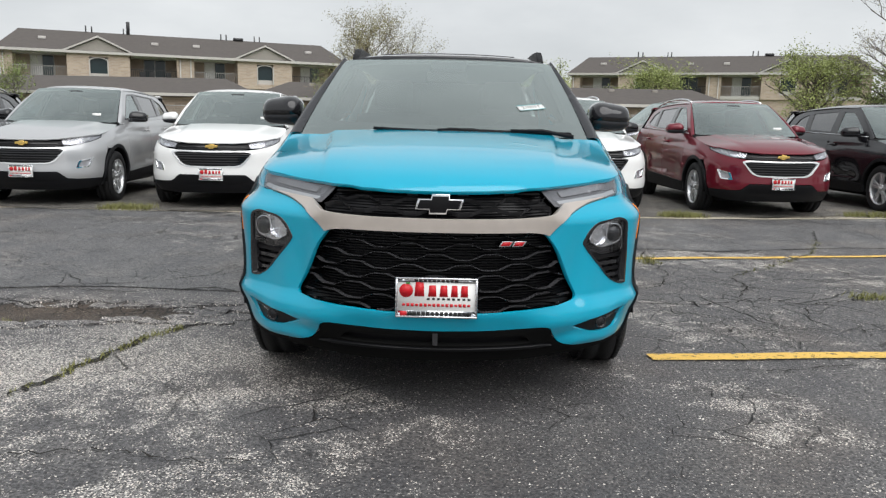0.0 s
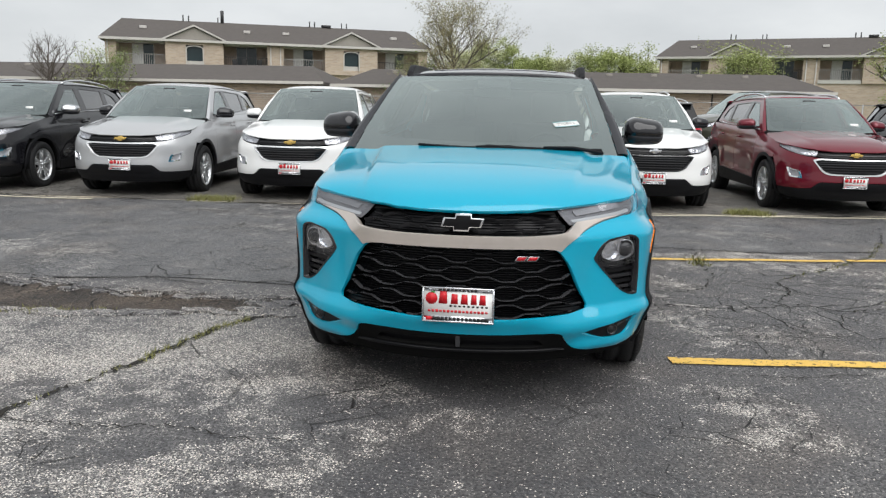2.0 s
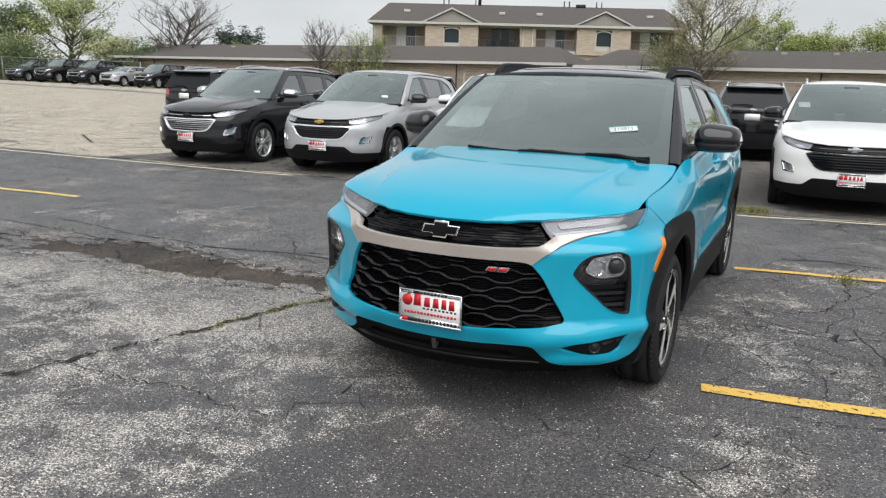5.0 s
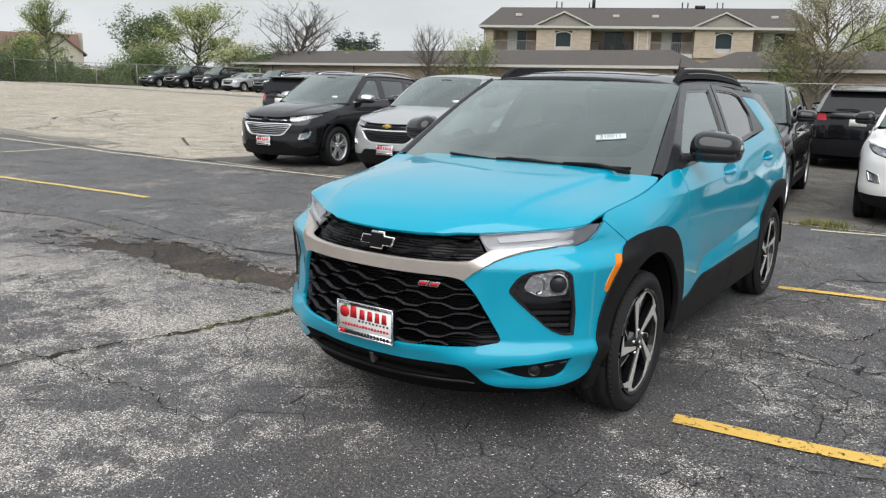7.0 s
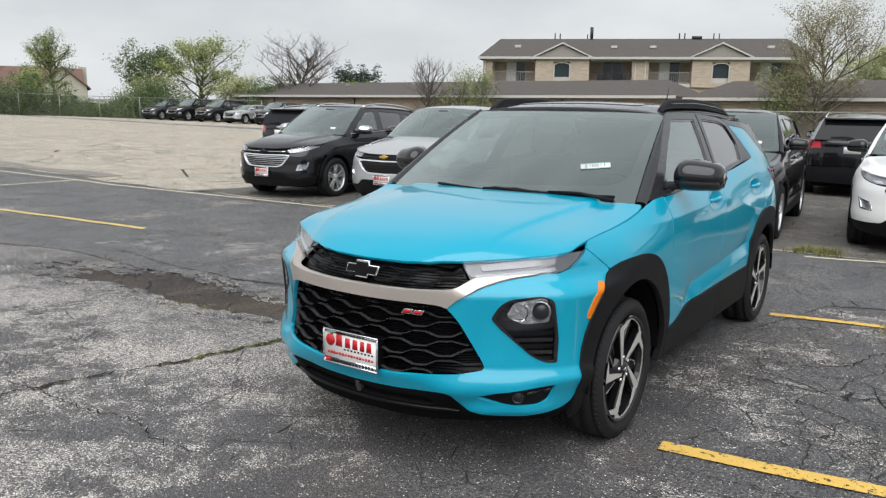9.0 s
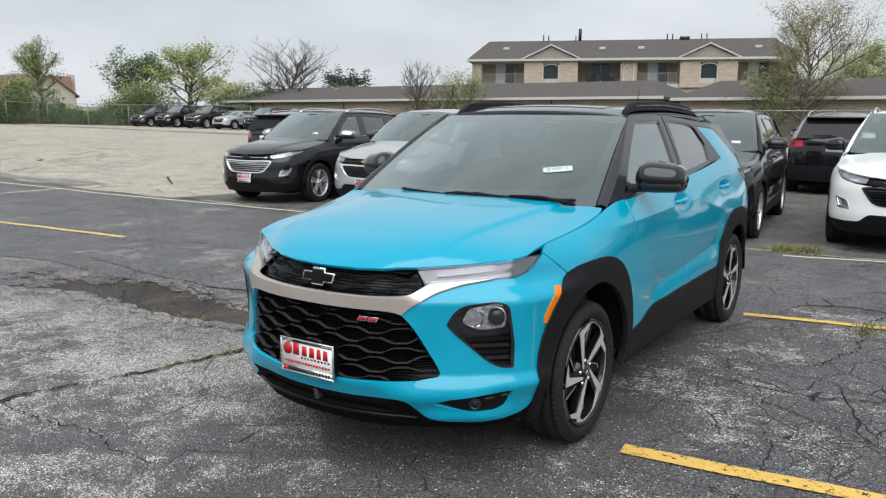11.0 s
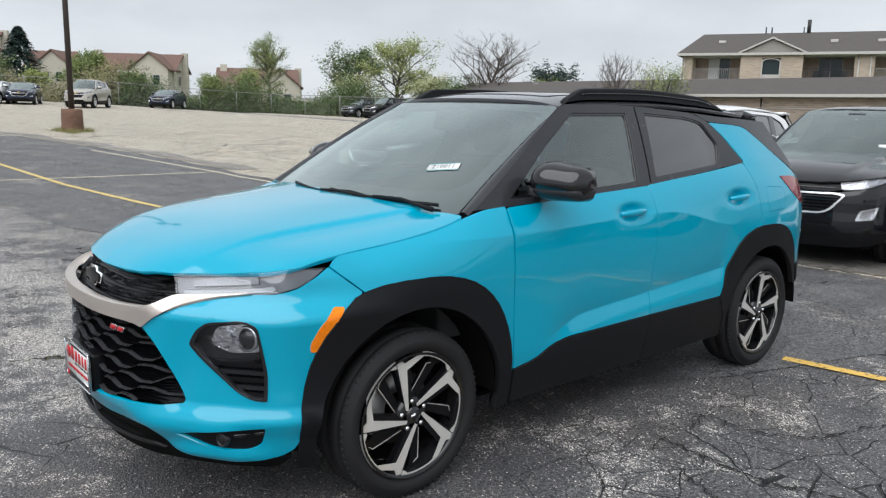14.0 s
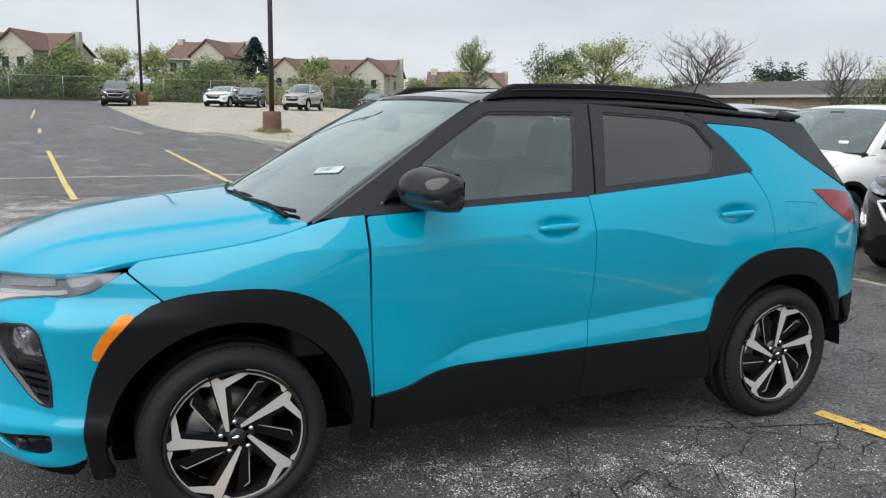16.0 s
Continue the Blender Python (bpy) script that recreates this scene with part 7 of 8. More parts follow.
    rear = lambda pts: [(float(np.interp(p[0], S.x[S.mid:][::-1], S.s[S.mid:][::-1])), *p[1:]) for p in pts]
    sh("tailgate", rear([(0, 0.62), (0, 1.12), (0.74, 1.12), (0.80, 0.95), (0.78, 0.62)]), S, PAINT, sym=True)
    sh("rear_bumper", rear([(0, 0.28), (0, 0.61), (0.84, 0.60), (0.86, 0.50), (0.80, 0.30)]), S, M_CLAD, sym=True, lift=0.006)
    part("rear_plate", box_bm(-0.15, 0.15, 4.665, 4.675, 0.87, 1.0), M_WHITE, car)
    b = bmesh.new()
    b.faces.new([b.verts.new(p) for p in ((-0.56, 4.33, k_(1.53)), (0.56, 4.33, k_(1.53)), (0.70, 4.58, 1.13), (-0.70, 4.58, 1.13))])
    part("rear_screen", b, M_REARGLASS, car)
    part("rear_wiper", tube_bm([(0.0, 4.60, 1.16), (0.10, 4.585, 1.19), (0.40, 4.575, 1.18)], [0.016, 0.012, 0.008], 6), M_CLAD, car)
    part("tail_emblem", prism_bm([(x * 0.095, z * 0.08) for x, z in BOWTIE], 0.012, "xz", 4.655, 0.003), M_CHROME, car, "chrome bow-tie emblem").matrix_local = pose(0, 0, 1.075)
    for mir in (False, True):
        sheet("tail_lamp", loop(rear([(0.56, 0.965, 0.02), (0.60, 1.10, 0.02), (0.735, 1.105, 0.01), (0.77, 0.96, 0.01)]), 0.01, 0.04), S, M_TAILRED, car, "red tail lamp", lift=0.008, thick=0.02, step=0.06, mirror=mir)
    part("roof_spoiler", prism_bm([(4.28, k_(1.57)), (4.46, k_(1.545)), (4.46, k_(1.52)), (4.30, k_(1.53))], 1.1, "yz", -0.55, 0.01), PAINT, car)
    for sx in (1, -1):
        b = bmesh.new()
        b.faces.new([b.verts.new(p) for p in ((sx * 0.55, 4.30, k_(1.54)), (sx * 0.70, 4.57, 1.12), (sx * 0.79, 4.30, 1.13), (sx * 0.66, 4.02, k_(1.47)))])
        part("rear_pillar", b, PAINT, car)
    for cy in (fa, ra):
        wheel_of("wheel", car, pose(0.785, cy, hub), "alloy", R, 0.244)
        wheel_of("wheel", car, pose(-0.785, cy, hub, 0, 0, 180), "alloy", R, 0.244)
    mirror_of(car, pose(0.94, 1.72, 1.175), PAINT, M_PILLAR, 1)
    mirror_of(car, pose(-0.94, 1.72, 1.175), PAINT, M_PILLAR, -1)
    for x in (0.38, -0.38):
        seat_of(car, x, 2.15)
        seat_of(car, x, 3.05, 0.42, 0.62)
    part("dashboard", prism_bm([(1.30, 1.05), (1.6, 1.08), (1.78, 1.04), (1.78, 0.6), (1.30, 0.6)], 1.44, "yz", -0.72, 0.02), M_DASH, car)
    part("camera_cover", box_bm(-0.10, 0.10, 1.88, 1.98, k_(1.50), k_(1.56), 0.02), M_DASH, car)
    dealer_plate(car, pose(0, -0.022, 0.465))
    return car


def repaint(car, paint, label, **by_name):
    """Give a copy its own paint, and named parts their own finish."""
    tagged(car, label)
    for o in car.children_recursive:
        if o.type != "MESH" or not o.material_slots:
            continue
        base = o.name.split(".")[0]
        use = by_name.get(base) or (paint if o.material_slots[0].material == M_WHITEPAINT else None)
        if use:
            o.material_slots[0].link = "OBJECT"
            o.material_slots[0].material = use
    return car


def strip_parts(car, *names):
    for o in [o for o in car.children_recursive if o.name.split(".")[0] in names]:
        bpy.data.objects.remove(o)


def at_plate(x, y, yaw):
    """Pose of a car whose nose plate stands at x, y."""
    return pose(x, y, 0, 0, 0, yaw) @ pose(0, 0.03, 0)


SUV = build_suv()
tagged(SUV, "white crossover with dark lower trim, parked in the row", "car", "parked crossovers")
ROWYAW = 5.0
SUV.matrix_world = at_plate(-3.10, 7.0, ROWYAW)
CARS = {}
for key, paint, x, y, yaw, label, finish in (
        ("black_premium", M_BLACKPAINT, -8.05, 6.72, ROWYAW, "black crossover with chrome grille, rails and mirrors", dict(grille_bar=M_CHROME, upper_grille_bar=M_CHROME, mirror_cap=M_CHROME, nose_emblem=M_GLOSSBLACK)),
        ("silver", M_SILVER, -5.50, 6.86, ROWYAW, "silver crossover with black grille, parked in the row", dict(mirror_cap=M_GLOSSBLACK)),
        ("black_plain", M_BLACKPAINT, -0.66, 6.90, ROWYAW, "plain black crossover with gold emblem", dict(mirror_cap=M_GLOSSBLACK)),
        ("white_black_trim", M_WHITEPAINT, 1.84, 7.30, 2.6, "white crossover with blacked-out grille and rails", dict(grille_frame=M_GLOSSBLACK, nose_emblem=M_CHROME, mirror_cap=M_GLOSSBLACK)),
        ("red", M_REDPAINT, 4.46, 7.50, 2.4, "dark red crossover with chrome grille frame", {}),
        ("black_end", M_BLACKPAINT, 7.4, 7.9, ROWYAW, "black crossover with bright window line", {}),
        # second row, tails towards the camera
        ("tail_black_west", M_BLACKPAINT, -13.7, 16.8, 185, "black crossover seen from behind", {}),
        ("tail_black", M_BLACKPAINT, -0.3, 19.0, 185, "black crossover seen from behind", {}),
        ("tail_dark", M_BLACKPAINT, 2.75, 19.5, 185, "black crossover with red tail lamps", {}),
        ("tail_grey", M_GREYPAINT, -3.4, 20.0, 186, "dark grey crossover seen from behind", {})):
    c = copy_thing(SUV, at_plate(x, y, yaw))
    CARS[key] = repaint(c, paint, label, **finish)
q_ = Vector((-0.575, 1.12 + 0.135 + 0.355, 1.088 + 0.22))
part("paper_sheet", box_bm(-0.075, 0.075, -0.001, 0.001, -0.065, 0.065), M_WHITE, CARS["white_black_trim"], "white paper sheet behind the windscreen").matrix_local = pose(q_.x, q_.y, q_.z, -59, 0, 8)
strip_parts(SUV, "roof_rail")
for c in (SUV, CARS["silver"], CARS["white_black_trim"], CARS["black_plain"]):
    strip_parts(c, "window_line")
for key in ("silver", "black_plain", "black_end"):
    strip_parts(CARS[key], "roof_rail")


# ---------------------------------------------------------------- trees and shrubs
M_BARK = pbr("grey_bark", (0.11, 0.095, 0.082), 0.9, var=0.3, vscale=4, bump=0.5, bscale=20)


def leaf_mat(name, color):
    m = pbr(name, color, 0.6, var=0.35, vscale=0.8, bscale=7)
    return m


M_LEAF_LIGHT = leaf_mat("leaf_light_green", (0.30, 0.345, 0.12))
M_LEAF_MID = leaf_mat("leaf_green", (0.20, 0.25, 0.085))
M_LEAF_DARK = leaf_mat("leaf_dark_green", (0.11, 0.155, 0.06))
M_LEAF_BUD = leaf_mat("leaf_buds", (0.27, 0.25, 0.13))
M_LEAF_BLOSSOM = leaf_mat("leaf_blossom", (0.42, 0.44, 0.24))
M_NEEDLE = leaf_mat("needles_blue_green", (0.03, 0.055, 0.045))


def branches(rg, h, spread, levels, trunk_r, lean=0.0, fork=0.25, twig=3):
    """Bars from the trunk out, and the points that carry leaves. fork: where the crown begins; spread: its half width over its height."""
    bars, tips = [], []

    def grow(p, d, ln, r, k):
        pts = [p]
        for i in range(3):
            d = (d + Vector((rg.gauss(0, 0.16), rg.gauss(0, 0.16), rg.gauss(0, 0.10) + 0.05))).normalized()
            pts.append(pts[-1] + d * ln / 3)
        bars.append((pts, [r, r * 0.8, r * 0.62, r * 0.4]))
        if k <= 1:
            tips.extend((q, d) for q in pts[1:])
        if k == 0:
            return
        for i in range(rg.randint(twig, twig + 2)):
            a = rg.uniform(0, 6.28)
            o = Vector((math.cos(a), math.sin(a), rg.uniform(-0.2, 0.9)))
            q = (d * 0.62 + o * 0.5).normalized()
            t = rg.uniform(0.25, 1.0) * 3
            j = min(int(t), 2)
            grow(pts[j].lerp(pts[j + 1], t - j), q, ln * rg.uniform(0.42, 0.68), r * 0.45, k - 1)
    lead = [Vector((0, 0, -0.15))]
    d = Vector((lean, 0, 1)).normalized()
    for i in range(6):
        d = (d + Vector((rg.gauss(0, 0.09), rg.gauss(0, 0.09), 0.05))).normalized()
        lead.append(lead[-1] + d * h * 0.80 / 6)
    bars.append((lead, [trunk_r * (1 - 0.13 * i) for i in range(7)]))
    n = 9 + 3 * levels
    for i in range(n):
        f = fork + (0.96 - fork) * (i + rg.random()) / n
        t = min(f * 6, 5.99)
        j = int(t)
        p = lead[j].lerp(lead[j + 1], t - j)
        a = i * 2.4 + rg.uniform(-0.5, 0.5)
        u = (f - fork) / (1 - fork)
        ln = h * spread * 0.62 * math.sqrt(max(0.08, 1 - (1.75 * (u - 0.42)) ** 2)) * rg.uniform(0.7, 1.15)
        grow(p, Vector((math.cos(a), math.sin(a), 0.45 + 0.9 * u)).normalized(), ln, trunk_r * (0.5 - 0.3 * u), levels - 2)
    return bars, tips


def add_bars(bars, sides=5):
    V, F = [], []
    for pts, rad in bars:
        if rad[0] < 0.004:
            continue
        sd = sides if rad[0] > 0.03 else 3
        d0 = (pts[-1] - pts[0]).normalized()
        a = d0.orthogonal().normalized()
        c = d0.cross(a)
        k = len(V)
        for p, r in zip(pts, rad):
            for j in range(sd):
                t = 2 * math.pi * j / sd
                V.append(p + (a * math.cos(t) + c * math.sin(t)) * r)
        for i in range(len(pts) - 1):
            for j in range(sd):
                F.append((k + i * sd + j, k + i * sd + (j + 1) % sd, k + (i + 1) * sd + (j + 1) % sd, k + (i + 1) * sd + j))
    return V, F


def leaves(rg, centres, n, spread, size):
    """Small four-cornered leaves strewn round the centres, turned every way."""
    q = np.random.default_rng(rg.randrange(1 << 30))
    C = np.array([tuple(c) for c in centres])
    p = C[q.integers(len(C), size=n)] + q.normal(0, 1, (n, 3)) * [spread, spread, spread * 0.8]
    k = (size * q.uniform(0.5, 1.3, n))[:, None]
    u = q.normal(0, 1, (n, 3)) * [1, 1, 0.6]
    u /= np.linalg.norm(u, axis=1, keepdims=True)
    w = np.cross(u, q.normal(0, 1, (n, 3)))
    w /= np.linalg.norm(w, axis=1, keepdims=True)
    V = np.stack([p - u * k * 0.5, p + w * k * 0.4, p + u * k * 0.5, p - w * k * 0.4], 1).reshape(-1, 3)
    F = np.arange(4 * n).reshape(-1, 4)
    return V, F


def tree(x, y, h, leaf, n_leaves, label, seed, spread=0.55, levels=4, size=0.16, trunk=0.16, wide=1.0, lean=0.0, fork=0.26, puff=0.30, base=None):
    rg = random.Random(seed)
    t = thing("tree", label, "tree", pose(x, y, float(hz(x, y)) if base is None else base, 0, 0, rg.uniform(0, 360)))
    bars, tips = branches(rg, h, spread, levels, trunk, lean, fork)
    V, F = add_bars(bars)
    top = max(v.z for v in V)
    sc = (h - 0.2) / top
    fx = lambda P: [(p.x * sc * wide, p.y * sc * wide, p.z * sc) for p in P]
    raw("trunk", fx(V), F, M_BARK, t, "", True)
    if leaf and n_leaves:
        V, F = leaves(rg, [p for p, d in tips], int(n_leaves * 2.4), puff * 0.85 / sc, size * 0.62 / sc)
        raw("crown", V * [sc * wide, sc * wide, sc], F, leaf, t)
    return t


def spruce(x, y, h, r, label, seed):
    rg = random.Random(seed)
    t = thing("tree", label, "tree", pose(x, y, float(hz(x, y))))
    part("trunk", tube_bm([(0, 0, -0.1), (0, 0, h * 0.95)], [0.16, 0.02], 6), M_BARK, t)
    V, F = [], []
    for _ in range(4200):
        z = h * rg.uniform(0.08, 1.0) ** 0.9
        a = rg.uniform(0, 6.28)
        lim = r * (1 - z / h) ** 0.85 * (0.75 + 0.25 * math.sin(a * 5 + z * 4)) + 0.05
        q = lim * rg.uniform(0.35, 1.0)
        p = Vector((math.cos(a) * q, math.sin(a) * q, z - 0.25 * q))
        u = Vector((math.cos(a), math.sin(a), -0.35 + rg.gauss(0, 0.2))).normalized() * 0.36
        w = Vector((-math.sin(a), math.cos(a), rg.gauss(0, 0.3))) * 0.12
        k = len(V)
        V += [p - w, p + w, p + u + w * 0.3, p + u - w * 0.3]
        F.append((k, k + 1, k + 2, k + 3))
    raw("crown", V, F, M_NEEDLE, t)


def shrub_row(name, line, n, h, deep, mats, label, seed, size=0.2):
    """A ragged belt of bushes along a line; leaf clumps round many centres."""
    rg = random.Random(seed)
    cs = {m: [] for m in mats}
    L = [Vector((*p, 0)) for p in line]
    for _ in range(n):
        i = rg.randrange(len(L) - 1)
        p = L[i].lerp(L[i + 1], rg.random())
        p = p + Vector((rg.gauss(0, deep), rg.gauss(0, deep), 0))
        hh = h * rg.uniform(0.35, 1.15) * (0.7 + 0.4 * math.sin(p.x * 0.35 + p.y * 0.55))
        m = mats[int(noise.noise(p * 0.12) * 2.2 + 2.2) % len(mats)]
        g = float(hz(p.x, p.y))
        for k in range(5):
            cs[m].append(p + Vector((rg.gauss(0, 0.35), rg.gauss(0, 0.35), g + hh * (k + 0.5) / 5)))
    for m in mats:
        if cs[m]:
            V, F = leaves(rg, cs[m], len(cs[m]) * 34, 0.30, size * 0.62)
            tagged(raw(name, V, F, m, None), label, "shrubs", "", "stuff")


# budding tree before the garages
tree(-5.2, 42.5, 8.3, M_LEAF_BUD, 8000, "tall budding tree with sparse leaves behind the car row", 3, 0.6, 5, 0.11, 0.17, 1.0, fork=0.2)
tree(-6.6, 43.0, 4.6, M_LEAF_MID, 1500, "small green tree before a brick garage", 5, 0.6, 4, 0.14, 0.10, 1.2)
tree(-49.5, 48.2, 8.6, None, 0, "large bare spreading tree beyond the lot", 11, 0.62, 6, trunk=0.20, wide=1.35, fork=0.18)
tree(-44.0, 50.5, 4.2, M_LEAF_MID, 1600, "low leafy tree beside a bare one", 12, 0.6, 4, 0.2, 0.1, 1.2)
tree(-30.6, 43.0, 5.7, None, 0, "bare crooked tree before the garages", 14, 0.55, 6, trunk=0.13, wide=0.95)
tree(-28.8, 43.0, 4.9, M_LEAF_LIGHT, 500, "thin tree with fresh leaves", 15, 0.5, 4, 0.16, 0.1)
tree(-25.9, 42.6, 4.7, M_LEAF_MID, 1100, "bushy green sapling before the garages", 16, 0.55, 4, 0.16, 0.08, 0.85)
tree(-69.8, 80.8, 7.6, M_NEEDLE, 1800, "flat-topped dark pine far off", 18, 0.7, 3, 0.35, 0.2, 1.4, fork=0.5)
tree(-72.1, 39.0, 8.3, M_LEAF_MID, 2300, "slender tree with tufted crown", 21, 0.45, 4, 0.2, 0.2, 0.95, fork=0.36)
tree(-63.9, 43.5, 7.3, M_LEAF_DARK, 4200, "dense dark green tree beyond the fence", 22, 0.6, 4, 0.24, 0.2, 1.15)
tree(-58.1, 44.9, 7.8, M_LEAF_LIGHT, 4200, "light green tree beyond the fence", 23, 0.6, 4, 0.2, 0.2, 1.25)
tree(-53.5, 46.0, 4.6, M_LEAF_BLOSSOM, 3600, "low tree in pale blossom", 24, 0.7, 4, 0.18, 0.12, 1.6)
tree(-60.5, 41.5, 4.4, M_LEAF_BLOSSOM, 2600, "low tree in pale blossom", 25, 0.7, 4, 0.18, 0.12, 1.3)
tree(20.9, 44.0, 7.0, M_LEAF_LIGHT, 5200, "wide green tree before an apartment house", 31, 0.6, 5, 0.15, 0.22, 1.2, fork=0.2)
tree(25.4, 43.5, 6.0, M_LEAF_MID, 3800, "green tree before an apartment house", 32, 0.6, 4, 0.17, 0.2, 1.2)
tree(14.0, 52.8, 6.2, M_LEAF_LIGHT, 6500, "budding tree by a gable", 33, 0.6, 5, 0.14, 0.12, 1.3)
tree(25.0, 38.5, 12.5, M_LEAF_BUD, 2600, "tall budding tree with thin twigs", 34, 0.6, 5, 0.14, 0.16, 1.0)
for i in range(10):
    tree(-9.5 + 4.0 * i, 101 + 2.0 * math.sin(i * 2.1), 10.3 - 0.17 * i + 0.9 * math.sin(i * 1.7), M_LEAF_LIGHT if i % 3 else M_LEAF_BLOSSOM, 6000, "light green tree in a far belt", 40 + i, 0.62, 4, 0.26, 0.16, 1.2)
# trees across the way, mirrored in the car's windows
for i, (x, y, h) in enumerate(((48, -14, 8.5), (46, -4, 7.0), (50, 4, 9.0), (47, 13, 7.5), (52, 22, 9.5), (46, 31, 7.0))):
    tree(x, y, h, (M_LEAF_MID, M_LEAF_DARK)[i % 2], 2600, "green tree across the way", 90 + i, 0.65, 4, 0.3, 0.2, 1.3)
spruce(-86.6, 18.4, 6.9, 4.6, "dark blue-green spruce between the houses", 51)
tree(-102.2, 29.0, 6.6, M_LEAF_MID, 4200, "round green tree between the houses", 52, 0.65, 4, 0.32, 0.25, 1.1)
tree(-78.0, 12.1, 3.9, M_LEAF_DARK, 3600, "dark rounded tree by the fence", 53, 0.65, 4, 0.25, 0.15, 1.6)
tree(-66.2, 14.9, 2.6, M_LEAF_LIGHT, 2600, "bright green bush by the fence", 54, 0.65, 4, 0.2, 0.1, 1.2)
tree(-76.5, -0.4, 5.0, M_LEAF_MID, 4200, "green tree by the fence", 55, 0.55, 4, 0.22, 0.18, 0.9)
tree(-91.4, 4.1, 5.5, M_LEAF_BLOSSOM, 3200, "pale green tree behind the hedge", 56, 0.6, 4, 0.26, 0.2, 1.1)
tree(-91.1, 8.2, 5.7, M_LEAF_LIGHT, 3200, "pale green tree behind the hedge", 57, 0.55, 4, 0.26, 0.2, 1.0)
tree(-76.2, -7.0, 4.8, M_LEAF_MID, 4200, "green tree by the fence", 58, 0.6, 4, 0.24, 0.2, 1.2)
tree(-96.5, 50.0, 8.4, M_LEAF_LIGHT, 2600, "green tree by the houses", 59, 0.5, 4, 0.26, 0.2, 0.8)
tree(-64.5, 29.0, 3.3, M_LEAF_MID, 2600, "young tree by the fence", 60, 0.55, 4, 0.2, 0.1, 1.0)
tree(-67.0, 33.5, 4.2, M_LEAF_LIGHT, 2400, "young tree by the fence", 61, 0.5, 4, 0.2, 0.1, 0.9)
tree(-66.5, 22.0, 2.9, M_LEAF_MID, 2400, "young tree by the fence", 62, 0.6, 4, 0.2, 0.1, 1.1)
shrub_row("hedge", [(-66, -45), (-66, -8), (-66, 9)], 900, 3.1, 1.1, (M_LEAF_MID, M_LEAF_DARK, M_LEAF_MID), "ragged green hedge behind a fence", 71, 0.24)
shrub_row("hedge", [(-65, 9), (-64.5, 36), (-49, 46)], 900, 3.3, 0.8, (M_LEAF_MID, M_LEAF_DARK, M_LEAF_BUD), "ragged green hedge behind a fence", 72, 0.22)
M_LAWN = pbr("rough_lawn", (0.085, 0.12, 0.035), 0.9, var=0.4, vscale=0.5, bump=0.5, bscale=12)
field("lawn", np.linspace(-220, -63.2, 24), np.linspace(-150, 130, 30), lambda x, y: hz(x, y) + 0.05, M_LAWN, label="rough green lawn beyond the fence", category="lawn")
field("verge", np.linspace(-62, 60, 40), np.linspace(41.0, 140, 20), lambda x, y: hz(x, y) + 0.03, M_LAWN, label="rough grass before the garages", category="lawn")

# ---------------------------------------------------------------- apartment house
def brick_mat(name, a, b, mortar, scale):
    m, n, l, bs = nodes_of(name)
    co = n.new("ShaderNodeTexCoord")
    mp = n.new("ShaderNodeMapping")
    mp.inputs["Rotation"].default_value = (math.pi / 2, 0, 0)
    t = n.new("ShaderNodeTexBrick")
    t.inputs["Color1"].default_value, t.inputs["Color2"].default_value, t.inputs["Mortar"].default_value = (*a, 1), (*b, 1), (*mortar, 1)
    t.inputs["Scale"].default_value, t.inputs["Mortar Size"].default_value = scale, 0.012
    t.inputs["Brick Width"].default_value, t.inputs["Row Height"].default_value, t.inputs["Bias"].default_value = 0.42, 0.13, 0.0
    q = N_(n, "ShaderNodeTexNoise", Scale=1.1, Detail=4.0)
    l.new(co.outputs["Object"], mp.inputs["Vector"]), l.new(mp.outputs["Vector"], t.inputs["Vector"])
    l.new(co.outputs["Object"], q.inputs["Vector"])
    mx = n.new("ShaderNodeMix")
    mx.data_type, mx.blend_type = "RGBA", "MULTIPLY"
    mx.inputs["Factor"].default_value = 0.5
    l.new(t.outputs["Color"], mx.inputs["A"]), l.new(q.outputs["Color"], mx.inputs["B"])
    l.new(t.outputs["Color"], bs.inputs["Base Color"])
    bs.inputs["Roughness"].default_value = 0.85
    return m


M_BRICK = brick_mat("tan_brick_courses", (0.50, 0.40, 0.31), (0.40, 0.31, 0.24), (0.48, 0.43, 0.37), 1.0)
M_BRICK2 = brick_mat("mixed_brick_courses", (0.34, 0.26, 0.20), (0.24, 0.185, 0.15), (0.36, 0.32, 0.28), 1.0)
M_SHINGLE = pbr("grey_brown_shingle", (0.088, 0.078, 0.072), 0.9, var=0.2, vscale=2.5, bump=0.4, bscale=14)
M_TRIM = pbr("pale_trim_paint", (0.50, 0.48, 0.45), 0.6, var=0.08)
M_STUCCO = pbr("gable_stucco", (0.30, 0.28, 0.25), 0.85, var=0.1)
M_CREAM = pbr("cream_siding", (0.50, 0.46, 0.39), 0.75, var=0.08, vscale=1.5)
M_REDROOF = pbr("brown_red_shingle", (0.155, 0.095, 0.075), 0.9, var=0.2, vscale=2, bump=0.4, bscale=12)
M_PANE = pbr("window_pane", (0.02, 0.035, 0.04), 0.08, var=0.2, vscale=1.5)
M_CURTAIN = pbr("pale_curtain", (0.62, 0.62, 0.60), 0.8, var=0.15, vscale=4)
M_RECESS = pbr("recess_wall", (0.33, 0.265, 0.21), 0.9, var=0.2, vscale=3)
M_RAIL = pbr("dark_iron_rail", (0.03, 0.03, 0.032), 0.5, var=0.2)
M_RAILPALE = pbr("pale_iron_rail", (0.30, 0.29, 0.28), 0.5, var=0.2)
